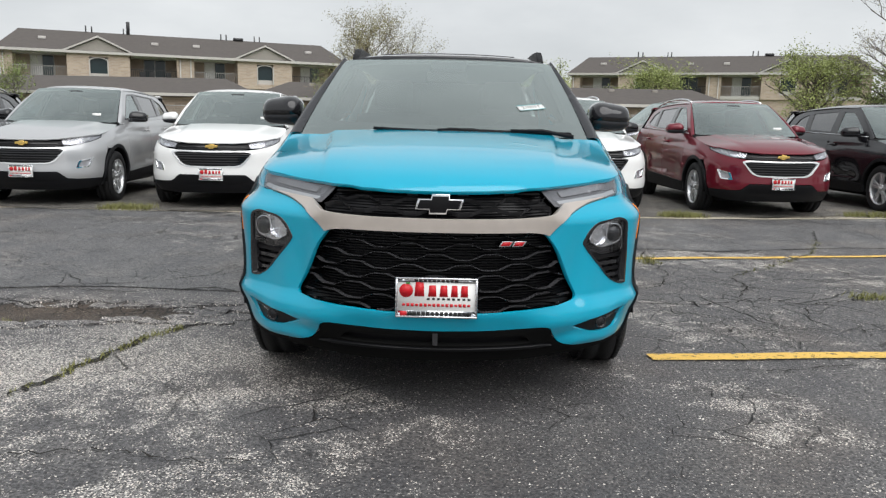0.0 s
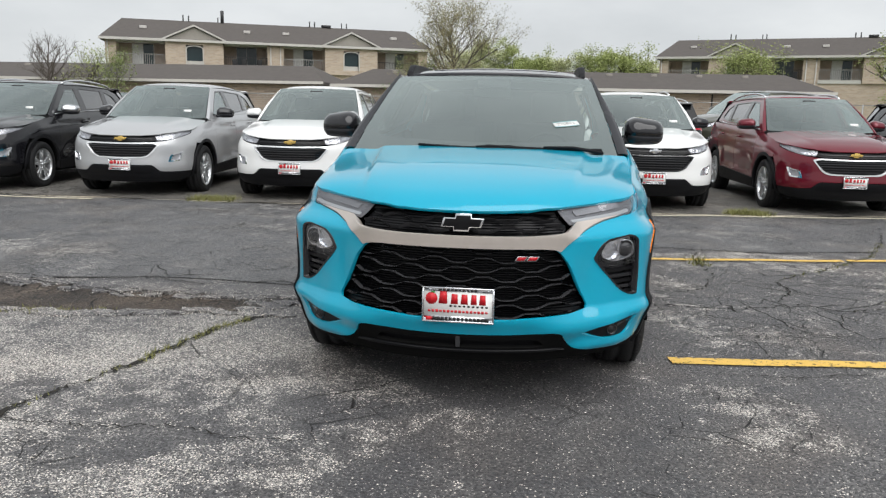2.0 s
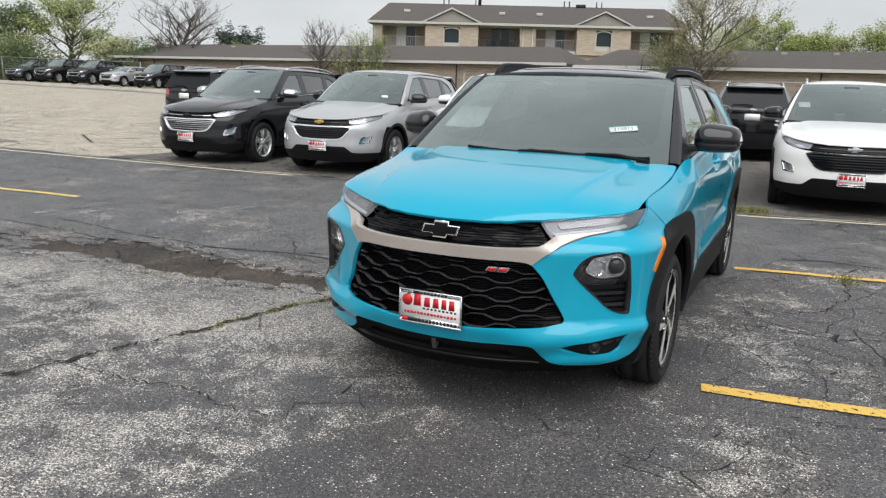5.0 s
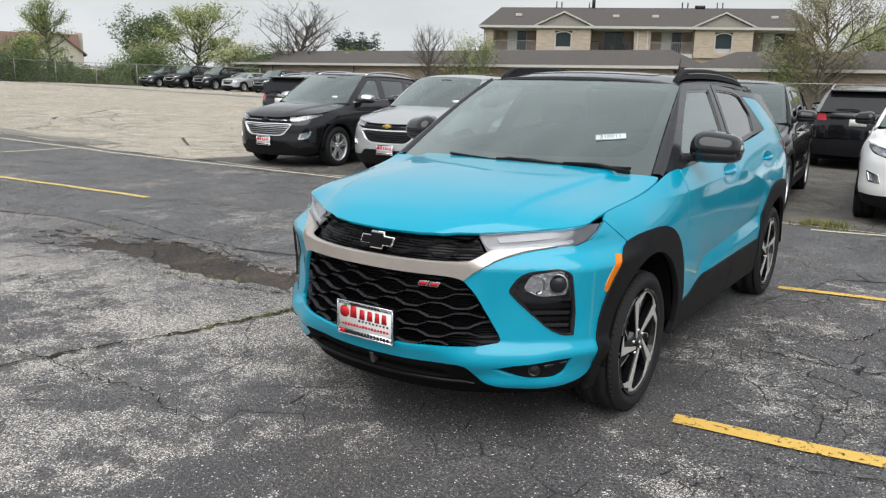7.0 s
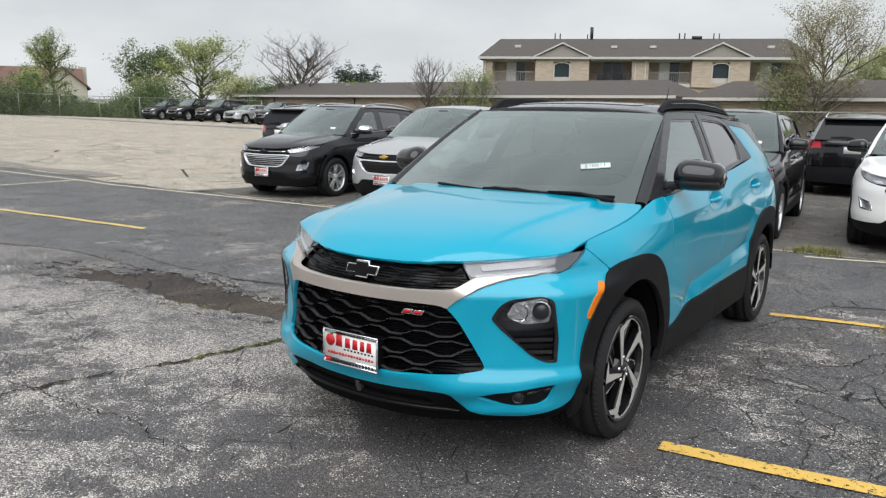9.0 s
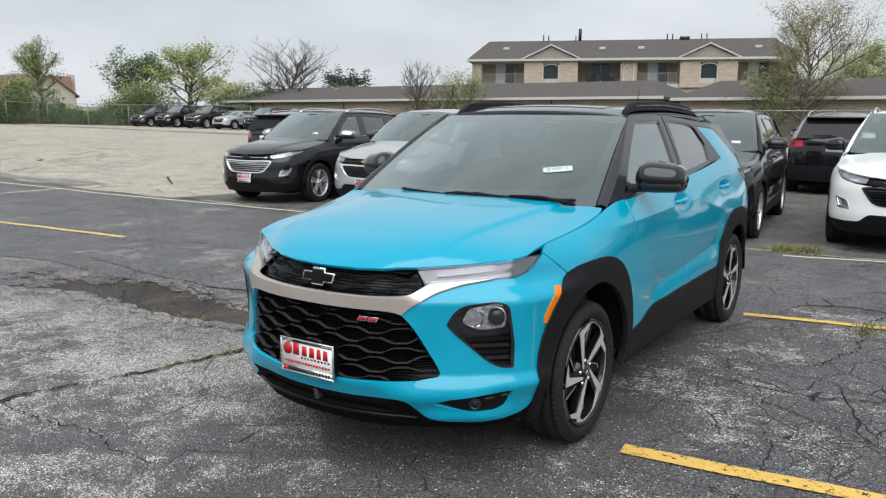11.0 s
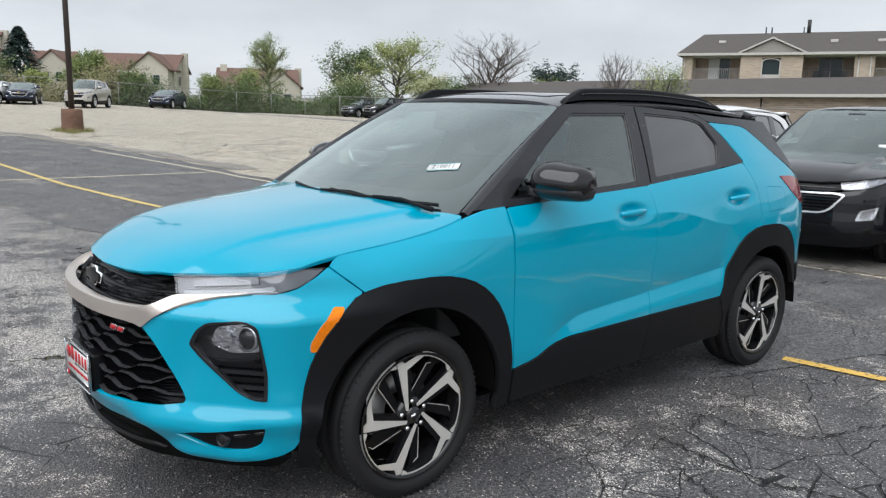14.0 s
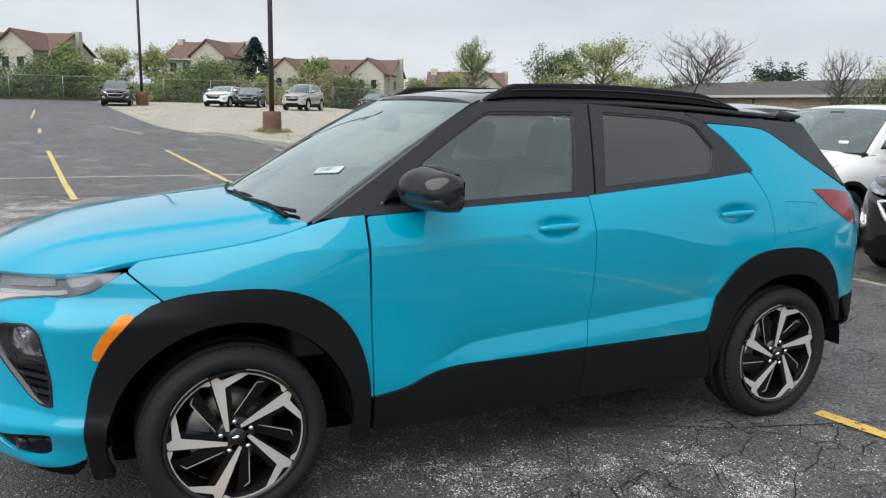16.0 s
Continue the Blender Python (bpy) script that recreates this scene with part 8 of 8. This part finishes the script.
M_STEEL = pbr("galvanised_steel", (0.32, 0.32, 0.31), 0.5, metal=0.6, var=0.2)
M_POLE = pbr("brown_pole_paint", (0.045, 0.035, 0.03), 0.6, var=0.25)
M_RUST = pbr("rust_stained_concrete", (0.15, 0.085, 0.06), 0.9, var=0.45, vscale=3, bump=0.4, bscale=18)


def slab(bm, pts):
    """A flat face from points, both sides closed by thickness elsewhere."""
    bm.faces.new([bm.verts.new(p) for p in pts])


def roof_bm(x0, x1, y0, y1, ze, zr, over=0.45, thick=0.18, hip=2.2):
    """A hipped roof with a ridge along x, as a closed solid."""
    b = bmesh.new()
    ym = (y0 + y1) / 2
    a = [b.verts.new(p) for p in ((x0 - over, y0 - over, ze), (x1 + over, y0 - over, ze), (x1 + over, y1 + over, ze), (x0 - over, y1 + over, ze))]
    c = [b.verts.new((p.co.x, p.co.y, ze - thick)) for p in a]
    r0, r1 = b.verts.new((x0 + hip, ym, zr)), b.verts.new((x1 - hip, ym, zr))
    b.faces.new((a[0], a[1], r1, r0)), b.faces.new((a[1], a[2], r1)), b.faces.new((a[2], a[3], r0, r1)), b.faces.new((a[3], a[0], r0))
    for i in range(4):
        b.faces.new((c[i], c[(i + 1) % 4], a[(i + 1) % 4], a[i]))
    b.faces.new(c[::-1])
    bmesh.ops.recalc_face_normals(b, faces=b.faces)
    return b


def apartment(m, label, stack=True):
    """Two storeys over a low base: brick bays with gables, recessed balconies, shingle roof. The front lies at y = 0, x runs along it."""
    A = thing("apartment_house", label, "house", m)
    Lx, D, ZE, ZR, ZB = 29.2, 11.0, 6.87, 9.05, 4.55
    bays = ((5.0, 10.0), (19.2, 24.2))
    balc = ((0.9, 4.9), (10.1, 13.9), (15.4, 19.1), (24.3, 28.3))
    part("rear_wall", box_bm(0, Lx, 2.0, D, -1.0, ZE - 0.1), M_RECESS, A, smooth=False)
    part("lower_wall", box_bm(0, Lx, 0, 1.99, -1.0, ZB - 0.35), M_BRICK, A, smooth=False)
    piers = [(0, 0.9), (13.9, 15.4), (28.3, Lx)]
    for x0, x1 in piers:
        part("brick_pier", box_bm(x0, x1, 0, 1.99, ZB - 0.34, ZE - 0.1), M_BRICK, A, smooth=False)
    for x0, x1 in bays:
        c = (x0 + x1) / 2
        # front with an arched window opening
        b = bmesh.new()
        for q in ((x0, c - 0.75, ZB - 0.34, ZE - 0.1), (c + 0.75, x1, ZB - 0.34, ZE - 0.1), (c - 0.75, c + 0.75, ZB - 0.34, ZB + 0.1), (c - 0.75, c + 0.75, ZE - 0.42, ZE - 0.1)):
            box_bm(q[0], q[1], -0.25, 1.99, q[2], q[3], bm=b)
        part("brick_bay", b, M_BRICK, A, smooth=False)
        w = link_mesh("window", None, A, "arched bay window with pale frame")
        part("pane", box_bm(c - 0.7, c + 0.7, 0.0, 0.05, ZB + 0.5, ZE - 0.5), M_PANE, w, smooth=False)
        part("lower_panel", box_bm(c - 0.75, c + 0.75, -0.05, 0.05, ZB + 0.1, ZB + 0.5), M_TRIM, w, smooth=False)
        arc = [(c + 0.78 * math.cos(a), ZE - 0.78 + 0.32 * math.sin(a)) for a in np.linspace(0, math.pi, 11)]
        ol = [(c + 0.78, ZB + 0.08)] + arc + [(c - 0.78, ZB + 0.08), (c - 0.68, ZB + 0.08)] + [(c + 0.68 * math.cos(a), ZE - 0.78 + 0.24 * math.sin(a)) for a in np.linspace(math.pi, 0, 11)] + [(c + 0.68, ZB + 0.08)]
        part("window_frame", prism_bm(ol, 0.1, "xz", -0.31), M_TRIM, w, smooth=False)
        # gable
        part("gable_wall", prism_bm([(x0 - 0.05, ZE - 0.05), (x1 + 0.05, ZE - 0.05), (c, ZE + 1.12)], 0.2, "xz", -0.28), M_STUCCO, A, smooth=False)
        for sx in (-1, 1):
            e = (x1 - x0) / 2 + 0.4
            part("barge_board", prism_bm([(c, ZE + 1.18), (c + sx * e, ZE - 0.16), (c + sx * e, ZE - 0.02), (c, ZE + 1.34)], 0.14, "xz", -0.52), M_TRIM, A, smooth=False)
        b = bmesh.new()
        for sx in (-1, 1):
            e = (x1 - x0) / 2 + 0.42
            q = [(c, -0.5, ZE + 1.36), (c + sx * e, -0.5, ZE - 0.02), (c + sx * e, 0.4, ZE + 0.1), (c, 4.2, ZE + 1.40)]
            slab(b, q)
        part("gable_roof", b, M_SHINGLE, A, smooth=False)
        part("gable_band", box_bm(x0 - 0.1, x1 + 0.1, -0.34, -0.26, ZE - 0.16, ZE - 0.02), M_TRIM, A, smooth=False)
    for k, (x0, x1) in enumerate(balc):
        bl = link_mesh("balcony", None, A, "recessed balcony with iron railing and sliding door")
        part("balcony_floor", box_bm(x0 - 0.05, x1 + 0.05, -0.12, 1.99, ZB - 0.34, ZB), M_TRIM, bl, smooth=False)
        part("balcony_ceiling", box_bm(x0, x1, 0, 1.99, ZE - 0.32, ZE - 0.1), M_TRIM, bl, smooth=False)
        d0 = x0 + (x1 - x0) * 0.28
        part("door_frame", box_bm(d0, d0 + 1.9, 1.93, 1.985, ZB, ZB + 2.02), M_TRIM, bl, smooth=False)
        part("door_pane", box_bm(d0 + 0.98, d0 + 1.84, 1.90, 1.925, ZB + 0.06, ZB + 1.96), M_PANE, bl, smooth=False)
        part("door_pane", box_bm(d0 + 0.06, d0 + 0.92, 1.90, 1.925, ZB + 0.06, ZB + 1.96), M_CURTAIN if k % 3 != 1 else M_PANE, bl, smooth=False)
        rm = M_RAIL if k in (1, 3) else M_RAILPALE
        part("top_rail", box_bm(x0, x1, -0.06, -0.01, ZB + 0.95, ZB + 1.0), rm, bl, smooth=False)
        part("bottom_rail", box_bm(x0, x1, -0.06, -0.01, ZB + 0.08, ZB + 0.12), rm, bl, smooth=False)
        n = int((x1 - x0) / 0.16)
        for i in range(n + 1):
            x = x0 + (x1 - x0) * i / n
            part("baluster", box_bm(x - 0.014, x + 0.014, -0.05, -0.02, ZB + 0.12, ZB + 0.95), rm, bl, smooth=False)
        if k == 1:
            for i, x in enumerate((0.7, 1.5, 2.9)):
                part("balcony_chair", box_bm(x0 + x, x0 + x + 0.45, 0.5, 0.95, ZB, ZB + 0.85, 0.05), M_RAIL, bl)
    part("roof", roof_bm(0, Lx, 0, D, ZE, ZR, hip=0.9), M_SHINGLE, A, "grey-brown shingle roof", smooth=False)
    part("gutter", box_bm(-0.45, Lx + 0.45, -0.56, -0.44, ZE - 0.2, ZE + 0.02), M_TRIM, A, smooth=False)
    for x in (0.2, 14.2, 15.1):
        part("downpipe", tube_bm([(x, -0.08, -0.5), (x, -0.08, ZE - 0.2)], 0.06, 6), M_TRIM, A)
    for x, y, z, s in ((3.0, 2.6, 0.0, 1), (12.2, 2.4, 0, 1), (15.8, 2.4, 0, 1), (26.3, 2.4, 0, 1)):
        zz = ZE + (ZR - ZE) * (y + 0.45) / (D / 2 + 0.45)
        part("roof_vent", box_bm(x - 0.3, x + 0.3, y - 0.25, y + 0.25, zz - 0.05, zz + 0.2, 0.03), M_TRIM, A)
    for x, hh, r in ((6.4, 0.55, 0.06), (6.9, 0.5, 0.06), (9.6, 0.45, 0.05), (10.0, 1.1 if stack else 0.45, 0.16 if stack else 0.06), (18.4, 0.5, 0.06), (18.9, 0.5, 0.06), (21.6, 0.5, 0.05), (22.1, 0.5, 0.05)):
        part("roof_pipe", tube_bm([(x, 5.4, ZR - 0.1), (x, 5.4, ZR + hh)], r, 8), M_RAIL, A)
    part("roof_box", box_bm(19.6, 20.5, 5.2, 5.8, ZR - 0.05, ZR + 0.22), M_RAIL, A)
    return A


apartment(pose(-38.0, 62.2, 0, 0, 0, 23.2), "tan brick apartment house with gables and balconies")
apartment(pose(12.4, 83.4, 0.25, 0, 0, -18.2), "tan brick apartment house behind green trees", False)


def garage(x0, x1, y0, y1, ze, zr, label, gap=7.0):
    g = thing("garage_row", label, "garage", pose(x0, y0, 0))
    L, D = x1 - x0, y1 - y0
    part("wall", box_bm(0, L, 0, D, -1.0, ze), M_BRICK2, g, "mixed brown brick wall", smooth=False)
    part("roof", roof_bm(0, L, 0, D, ze, zr, hip=1.4), M_SHINGLE, g, "grey-brown shingle roof", smooth=False)
    part("fascia", box_bm(-0.42, L + 0.42, -0.5, -0.4, ze - 0.13, ze + 0.04), M_TRIM, g, smooth=False)
    for i in range(int((L - 4) / gap)):
        x = 3 + i * gap
        z = ze + (zr - ze) * 0.82
        part("roof_vent", box_bm(x - 0.17, x + 0.17, D * 0.38, D * 0.38 + 0.3, z - 0.1, z + 0.10, 0.02), M_STUCCO, g)
    for i in range(int(L / 9)):
        x = 4.2 + 9 * i
        part("downpipe", tube_bm([(x, -0.06, -0.5), (x, -0.06, ze - 0.15)], 0.04, 6), M_RAIL, g)
    return g


garage(-52.0, -13.6, 44.5, 51.5, 2.75, 3.9, "long low brick garage row with shingle roof")
garage(-12.2, 16.3, 44.0, 51.0, 2.62, 3.75, "long low brick garage row with shingle roof", 2.7)


# ---------------------------------------------------------------- houses to the west
def townhouse(m, label, w=17.0, d=10.0, seed=1, chimney=True):
    """A two-storey town house; the front lies at y = 0 and x runs along it."""
    H = thing("town_house", label, "house", m)
    rg = random.Random(seed)
    ze, zr = 5.4, 7.9
    part("wall", box_bm(0, w, 0, d, -1.5, ze), M_CREAM, H, "cream siding", smooth=False)
    b = prism_bm([(-0.5, ze - 0.15), (d / 2, zr), (d + 0.5, ze - 0.15), (d / 2, zr - 0.25)], w + 0.6, "yz", -0.3)
    part("roof", b, M_REDROOF, H, "brown-red shingle roof", smooth=False)
    for x in (-0.02, w - 0.06):
        part("gable_wall", prism_bm([(0.0, ze - 0.2), (d, ze - 0.2), (d / 2, zr - 0.3)], 0.08, "yz", x), M_CREAM, H, smooth=False)
    # cross wing with its own gable
    cx = w * 0.78
    part("wing_wall", prism_bm([(cx - 2.4, -1.5), (cx + 2.4, -1.5), (cx + 2.4, ze + 0.2), (cx, ze + 2.2), (cx - 2.4, ze + 0.2)], 3.0, "xz", -2.6), M_CREAM, H, smooth=False)
    for sx in (-1, 1):
        part("wing_roof", prism_bm([(cx, ze + 2.42), (cx + sx * 2.8, ze + 0.1), (cx + sx * 2.8, ze - 0.08), (cx, ze + 2.22)], 6.2, "xz", -2.9), M_REDROOF, H, smooth=False)
    part("porch_roof", prism_bm([(-1.8, 2.5), (0.0, 3.2), (0.0, 2.95), (-1.8, 2.3)], w * 0.55, "yz", 0.8), M_REDROOF, H, smooth=False)
    part("fascia", box_bm(-0.3, w + 0.3, -0.6, -0.5, ze - 0.32, ze - 0.12), M_TRIM, H, smooth=False)
    for z in (0.6, 3.5):
        for x in (0.8, 2.8, 4.8, 6.6) if w < 13 else (1.6, 4.2, 6.8, 9.0):
            q = link_mesh("window", None, H)
            part("window_frame", box_bm(x - 0.08, x + 1.08, -0.06, -0.01, z - 0.08, z + 1.33), M_TRIM, q, smooth=False)
            part("pane", box_bm(x, x + 0.48, -0.09, -0.065, z, z + 1.25), M_PANE, q, smooth=False)
            part("pane", box_bm(x + 0.52, x + 1.0, -0.09, -0.065, z, z + 1.25), M_PANE, q, smooth=False)
    for z in (0.8, 3.5):
        for x in (cx - 1.3, cx + 0.5):
            q = link_mesh("window", None, H)
            part("window_frame", box_bm(x - 0.08, x + 0.88, -2.66, -2.61, z - 0.08, z + 1.28), M_TRIM, q, smooth=False)
            part("pane", box_bm(x, x + 0.8, -2.69, -2.665, z, z + 1.2), M_PANE, q, smooth=False)
    for z, y in ((0.8, d * 0.25), (3.5, d * 0.25), (3.5, d * 0.65)):
        q = link_mesh("window", None, H)
        part("window_frame", box_bm(w + 0.065, w + 0.10, y - 0.1, y + 1.0, z - 0.08, z + 1.28), M_TRIM, q, smooth=False)
        part("pane", box_bm(w + 0.105, w + 0.13, y, y + 0.9, z, z + 1.2), M_PANE, q, smooth=False)
    if chimney:
        part("chimney", box_bm(w * 0.02, w * 0.02 + 0.8, d * 0.4, d * 0.4 + 0.8, 2, zr + 0.35), M_CREAM, H, smooth=False)
        part("chimney", box_bm(w - 0.1, w + 0.75, d * 0.5, d * 0.5 + 0.8, 2, zr + 0.2), M_CREAM, H, smooth=False)
    return H


def facing(x, y, z, yaw):
    return pose(x, y, z, 0, 0, yaw)


townhouse(facing(-106.0, -14.5, 1.4, 60), "cream town house with brown-red roof behind trees", 14.0, 9.0, 1)
townhouse(facing(-115.0, 11.4, 2.1, 55), "cream town house with brown-red roof and cross gable", 10.0, 8.5, 2)
townhouse(facing(-121.0, 26.4, 0.6, 55), "cream town house with brown-red roof", 6.0, 6.0, 3, False)
townhouse(facing(-112.0, 31.8, 0.4, 55), "cream town house with brown-red roof and cross gable", 12.0, 9.0, 4)
townhouse(facing(-87.9, 40.1, -1.9, 62), "cream town house half hidden by trees", 9.5, 9.0, 5)


# ---------------------------------------------------------------- lamp posts and fence
def lamp_post(x, y, h, r, base_r, base_h, label):
    p = thing("lamp_post", label, "lamp post", pose(x, y, float(hz(x, y))))
    part("base", lathe_bm([(-0.2, base_r), (base_h * 0.5, base_r * 1.0), (base_h * 0.96, base_r * 0.97), (base_h, base_r * 0.9), (base_h, 0.01)], 20, "z"), M_RUST, p, "rust-stained concrete base")
    part("pole", tube_bm([(0, 0, base_h - 0.02), (0, 0, h)], [r, r * 0.8], 12), M_POLE, p, "dark brown steel pole")
    part("arm", tube_bm([(-0.9, 0, h), (0.9, 0, h)], 0.05, 8), M_POLE, p)
    for sx in (-1, 1):
        part("lamp_head", box_bm(sx * 1.1 - 0.35, sx * 1.1 + 0.35, -0.2, 0.2, h - 0.1, h + 0.12, 0.04), M_POLE, p)
    return p


lamp_post(-26.7, 7.05, 9.0, 0.10, 0.36, 0.80, "brown lamp post on a rusty concrete base in the lot")
lamp_post(-54.3, 4.2, 10.0, 0.10, 0.40, 0.95, "brown lamp post on a rusty concrete base by the fence")
P_ = [(-26.7 + 0.55 * math.cos(a * 0.7), 7.05 + 0.5 * math.sin(a * 0.7)) for a in range(9)]
grass("grass", P_ + [(-26.0, 6.8), (-25.5, 6.7)], 900, 0.14, 0.22, "weeds round the foot of a lamp post")
field("concrete_strip", np.linspace(-26.5, -13.2, 40), np.linspace(0, 0.55, 4), lambda x, y: hz(x, y) + 0.018, M_CONC, label="pale concrete strip at the lot's edge", category="pavement", keep=lambda X, Y: (X, edge_y(X) + 0.12 + Y * (1 + 0.3 * np.sin(X * 1.7))))


def fence(line, step, h, label):
    f = thing("fence", label, "fence")
    L = []
    for (x0, y0), (x1, y1) in zip(line, line[1:]):
        k = max(1, int(math.hypot(x1 - x0, y1 - y0) / step))
        L += [(x0 + (x1 - x0) * i / k, y0 + (y1 - y0) * i / k) for i in range(k)]
    L.append(line[-1])
    for x, y in L:
        z = float(hz(x, y))
        part("post", tube_bm([(x, y, z - 0.1), (x, y, z + h)], 0.035, 6), M_STEEL, f)
    for (x0, y0), (x1, y1) in zip(L, L[1:]):
        z0, z1 = float(hz(x0, y0)), float(hz(x1, y1))
        part("top_rail", tube_bm([(x0, y0, z0 + h - 0.03), (x1, y1, z1 + h - 0.03)], 0.022, 5), M_STEEL, f)
        b = bmesh.new()
        n = int(math.hypot(x1 - x0, y1 - y0) / 0.2)
        for i in range(n):
            for s in (-1, 1):
                a, c = i / n, i / n + s * h / math.hypot(x1 - x0, y1 - y0)
                c2 = min(max(c, 0), 1)
                t = (c2 - a) / (c - a) if c != a else 1
                pa = (x0 + (x1 - x0) * a, y0 + (y1 - y0) * a, z0 + (z1 - z0) * a + 0.03)
                pb = (x0 + (x1 - x0) * c2, y0 + (y1 - y0) * c2, z0 + (z1 - z0) * c2 + 0.03 + (h - 0.08) * t)
                tube_bm([pa, pb], 0.005, 3, False, b)
        part("wire_mesh", b, M_STEEL, f)
    return f


fence([(-63, -46), (-63, -8), (-62.6, 10), (-62.8, 34), (-48.0, 43.2)], 3.2, 1.85, "galvanised chain-link fence on posts")
fence([(-15.0, 33.0), (6.0, 33.0), (30.0, 32.0)], 4.0, 1.85, "galvanised chain-link fence before the garages")
shrub_row("bush", [(-8.4, 41.5), (-6.5, 41.6)], 14, 2.2, 0.5, (M_LEAF_DARK,), "dark bush before a brick garage", 81, 0.16)
shrub_row("bush", [(-14.5, 42.3), (-12.8, 42.3)], 10, 1.4, 0.3, (M_LEAF_MID,), "small green bush at a garage corner", 82, 0.14)
shrub_row("bush", [(-1.0, 42.0), (-0.2, 42.0)], 16, 2.3, 0.25, (M_LEAF_MID,), "round green bush before a brick garage", 83, 0.12)

# ---------------------------------------------------------------- far vehicles
FAR = copy_thing(SUV, pose(-49.1, 35.9, float(hz(-49.1, 35.9)), 0, 0, 40))
strip_parts(FAR, "wheel_nut", "front_plate", "plate_board", "plate_frame", "top_band", "top_print", "print_block", "print_gap", "fruit_mark", "leaf_mark", "small_print", "web_print", "bottom_band", "bottom_print", "bottom_fruit", "brake_caliper", "brake_disc", "centre_cap", "grille_bar", "upper_grille_bar", "sticker", "window_line", "cushion", "wheel_well_back")
LOW = build_suv(0.74)
strip_parts(LOW, "wheel_nut", "front_plate", "plate_board", "plate_frame", "top_band", "top_print", "print_block", "print_gap", "fruit_mark", "leaf_mark", "small_print", "web_print", "bottom_band", "bottom_print", "bottom_fruit", "brake_caliper", "brake_disc", "roof_rail", "grille_bar", "upper_grille_bar", "sticker", "window_line", "cushion")
squash = lambda sx, sy, sz: Matrix.Diagonal((sx, sy, sz, 1))
spot = lambda x, y, yaw: pose(x, y, float(hz(x, y)) + 0.02, 0, 0, yaw)
repaint(FAR, M_BLACKPAINT, "black full-size utility parked far off")
FAR.matrix_world = spot(-52.6, 37.6, 8) @ squash(1.05, 1.05, 1.12)
tagged(FAR, "", "car", "far parked vehicles")
for paint, x, y, yaw, sc, label in (
        (M_GREYPAINT, -55.4, 37.2, 8, (0.98, 0.98, 1.02), "dark grey crossover parked far off"),
        (M_BLACKPAINT, -49.2, 37.8, 8, (1.05, 1.08, 1.12), "black full-size utility parked far off"),
        (M_BLACKPAINT, -42.6, 38.0, 8, (1.0, 1.0, 1.05), "dark crossover parked far off"),
        (M_BLACKPAINT, -39.4, 38.4, 8, (1.0, 1.0, 1.05), "dark crossover parked far off"),
        (M_BEIGE, -49.5, 13.4, 55, (0.98, 1.0, 1.1), "champagne off-roader by the fence"),
        (M_PLUM, -51.6, 2.4, 85, (1.02, 1.1, 1.05), "dark plum van by the fence"),
        (M_GREYPAINT, -20.5, 31.5, 5, (1.0, 1.0, 1.0), "grey crossover behind the row"),
        (M_OLIVE, 4.15, 18.6, -60, (1.12, 1.1, 1.2), "olive off-roader behind the row"),
        (M_GREYPAINT, 8.5, 24.5, 6, (1.0, 1.0, 1.0), "dark crossover behind the row"),
        (M_SILVER, 11.5, 26.5, 6, (1.0, 1.0, 1.0), "silver crossover behind the row")):
    c = copy_thing(FAR, spot(x, y, yaw) @ squash(*sc))
    c.matrix_world = spot(x, y, yaw) @ squash(*sc)
    repaint(c, paint, label)
    for o in c.children_recursive:
        if o.type == "MESH" and o.material_slots and o.material_slots[0].material == M_BLACKPAINT:
            o.material_slots[0].material = paint
tagged(LOW, "white saloon parked by the fence", "car", "far parked vehicles")
LOW.matrix_world = spot(-53.6, 8.8, 60) @ squash(1.02, 1.05, 1.0)
for paint, x, y, yaw, label in ((M_NAVY, -53.2, 11.0, 70, "dark blue saloon parked by the fence"), (M_NAVY, -57.5, 21.5, 50, "dark blue saloon parked by the fence"), (M_SILVER, -45.8, 37.8, 8, "silver saloon parked far off")):
    c = copy_thing(LOW, spot(x, y, yaw))
    c.matrix_world = spot(x, y, yaw) @ squash(0.98, 1.02, 0.97)
    repaint(c, paint, label)
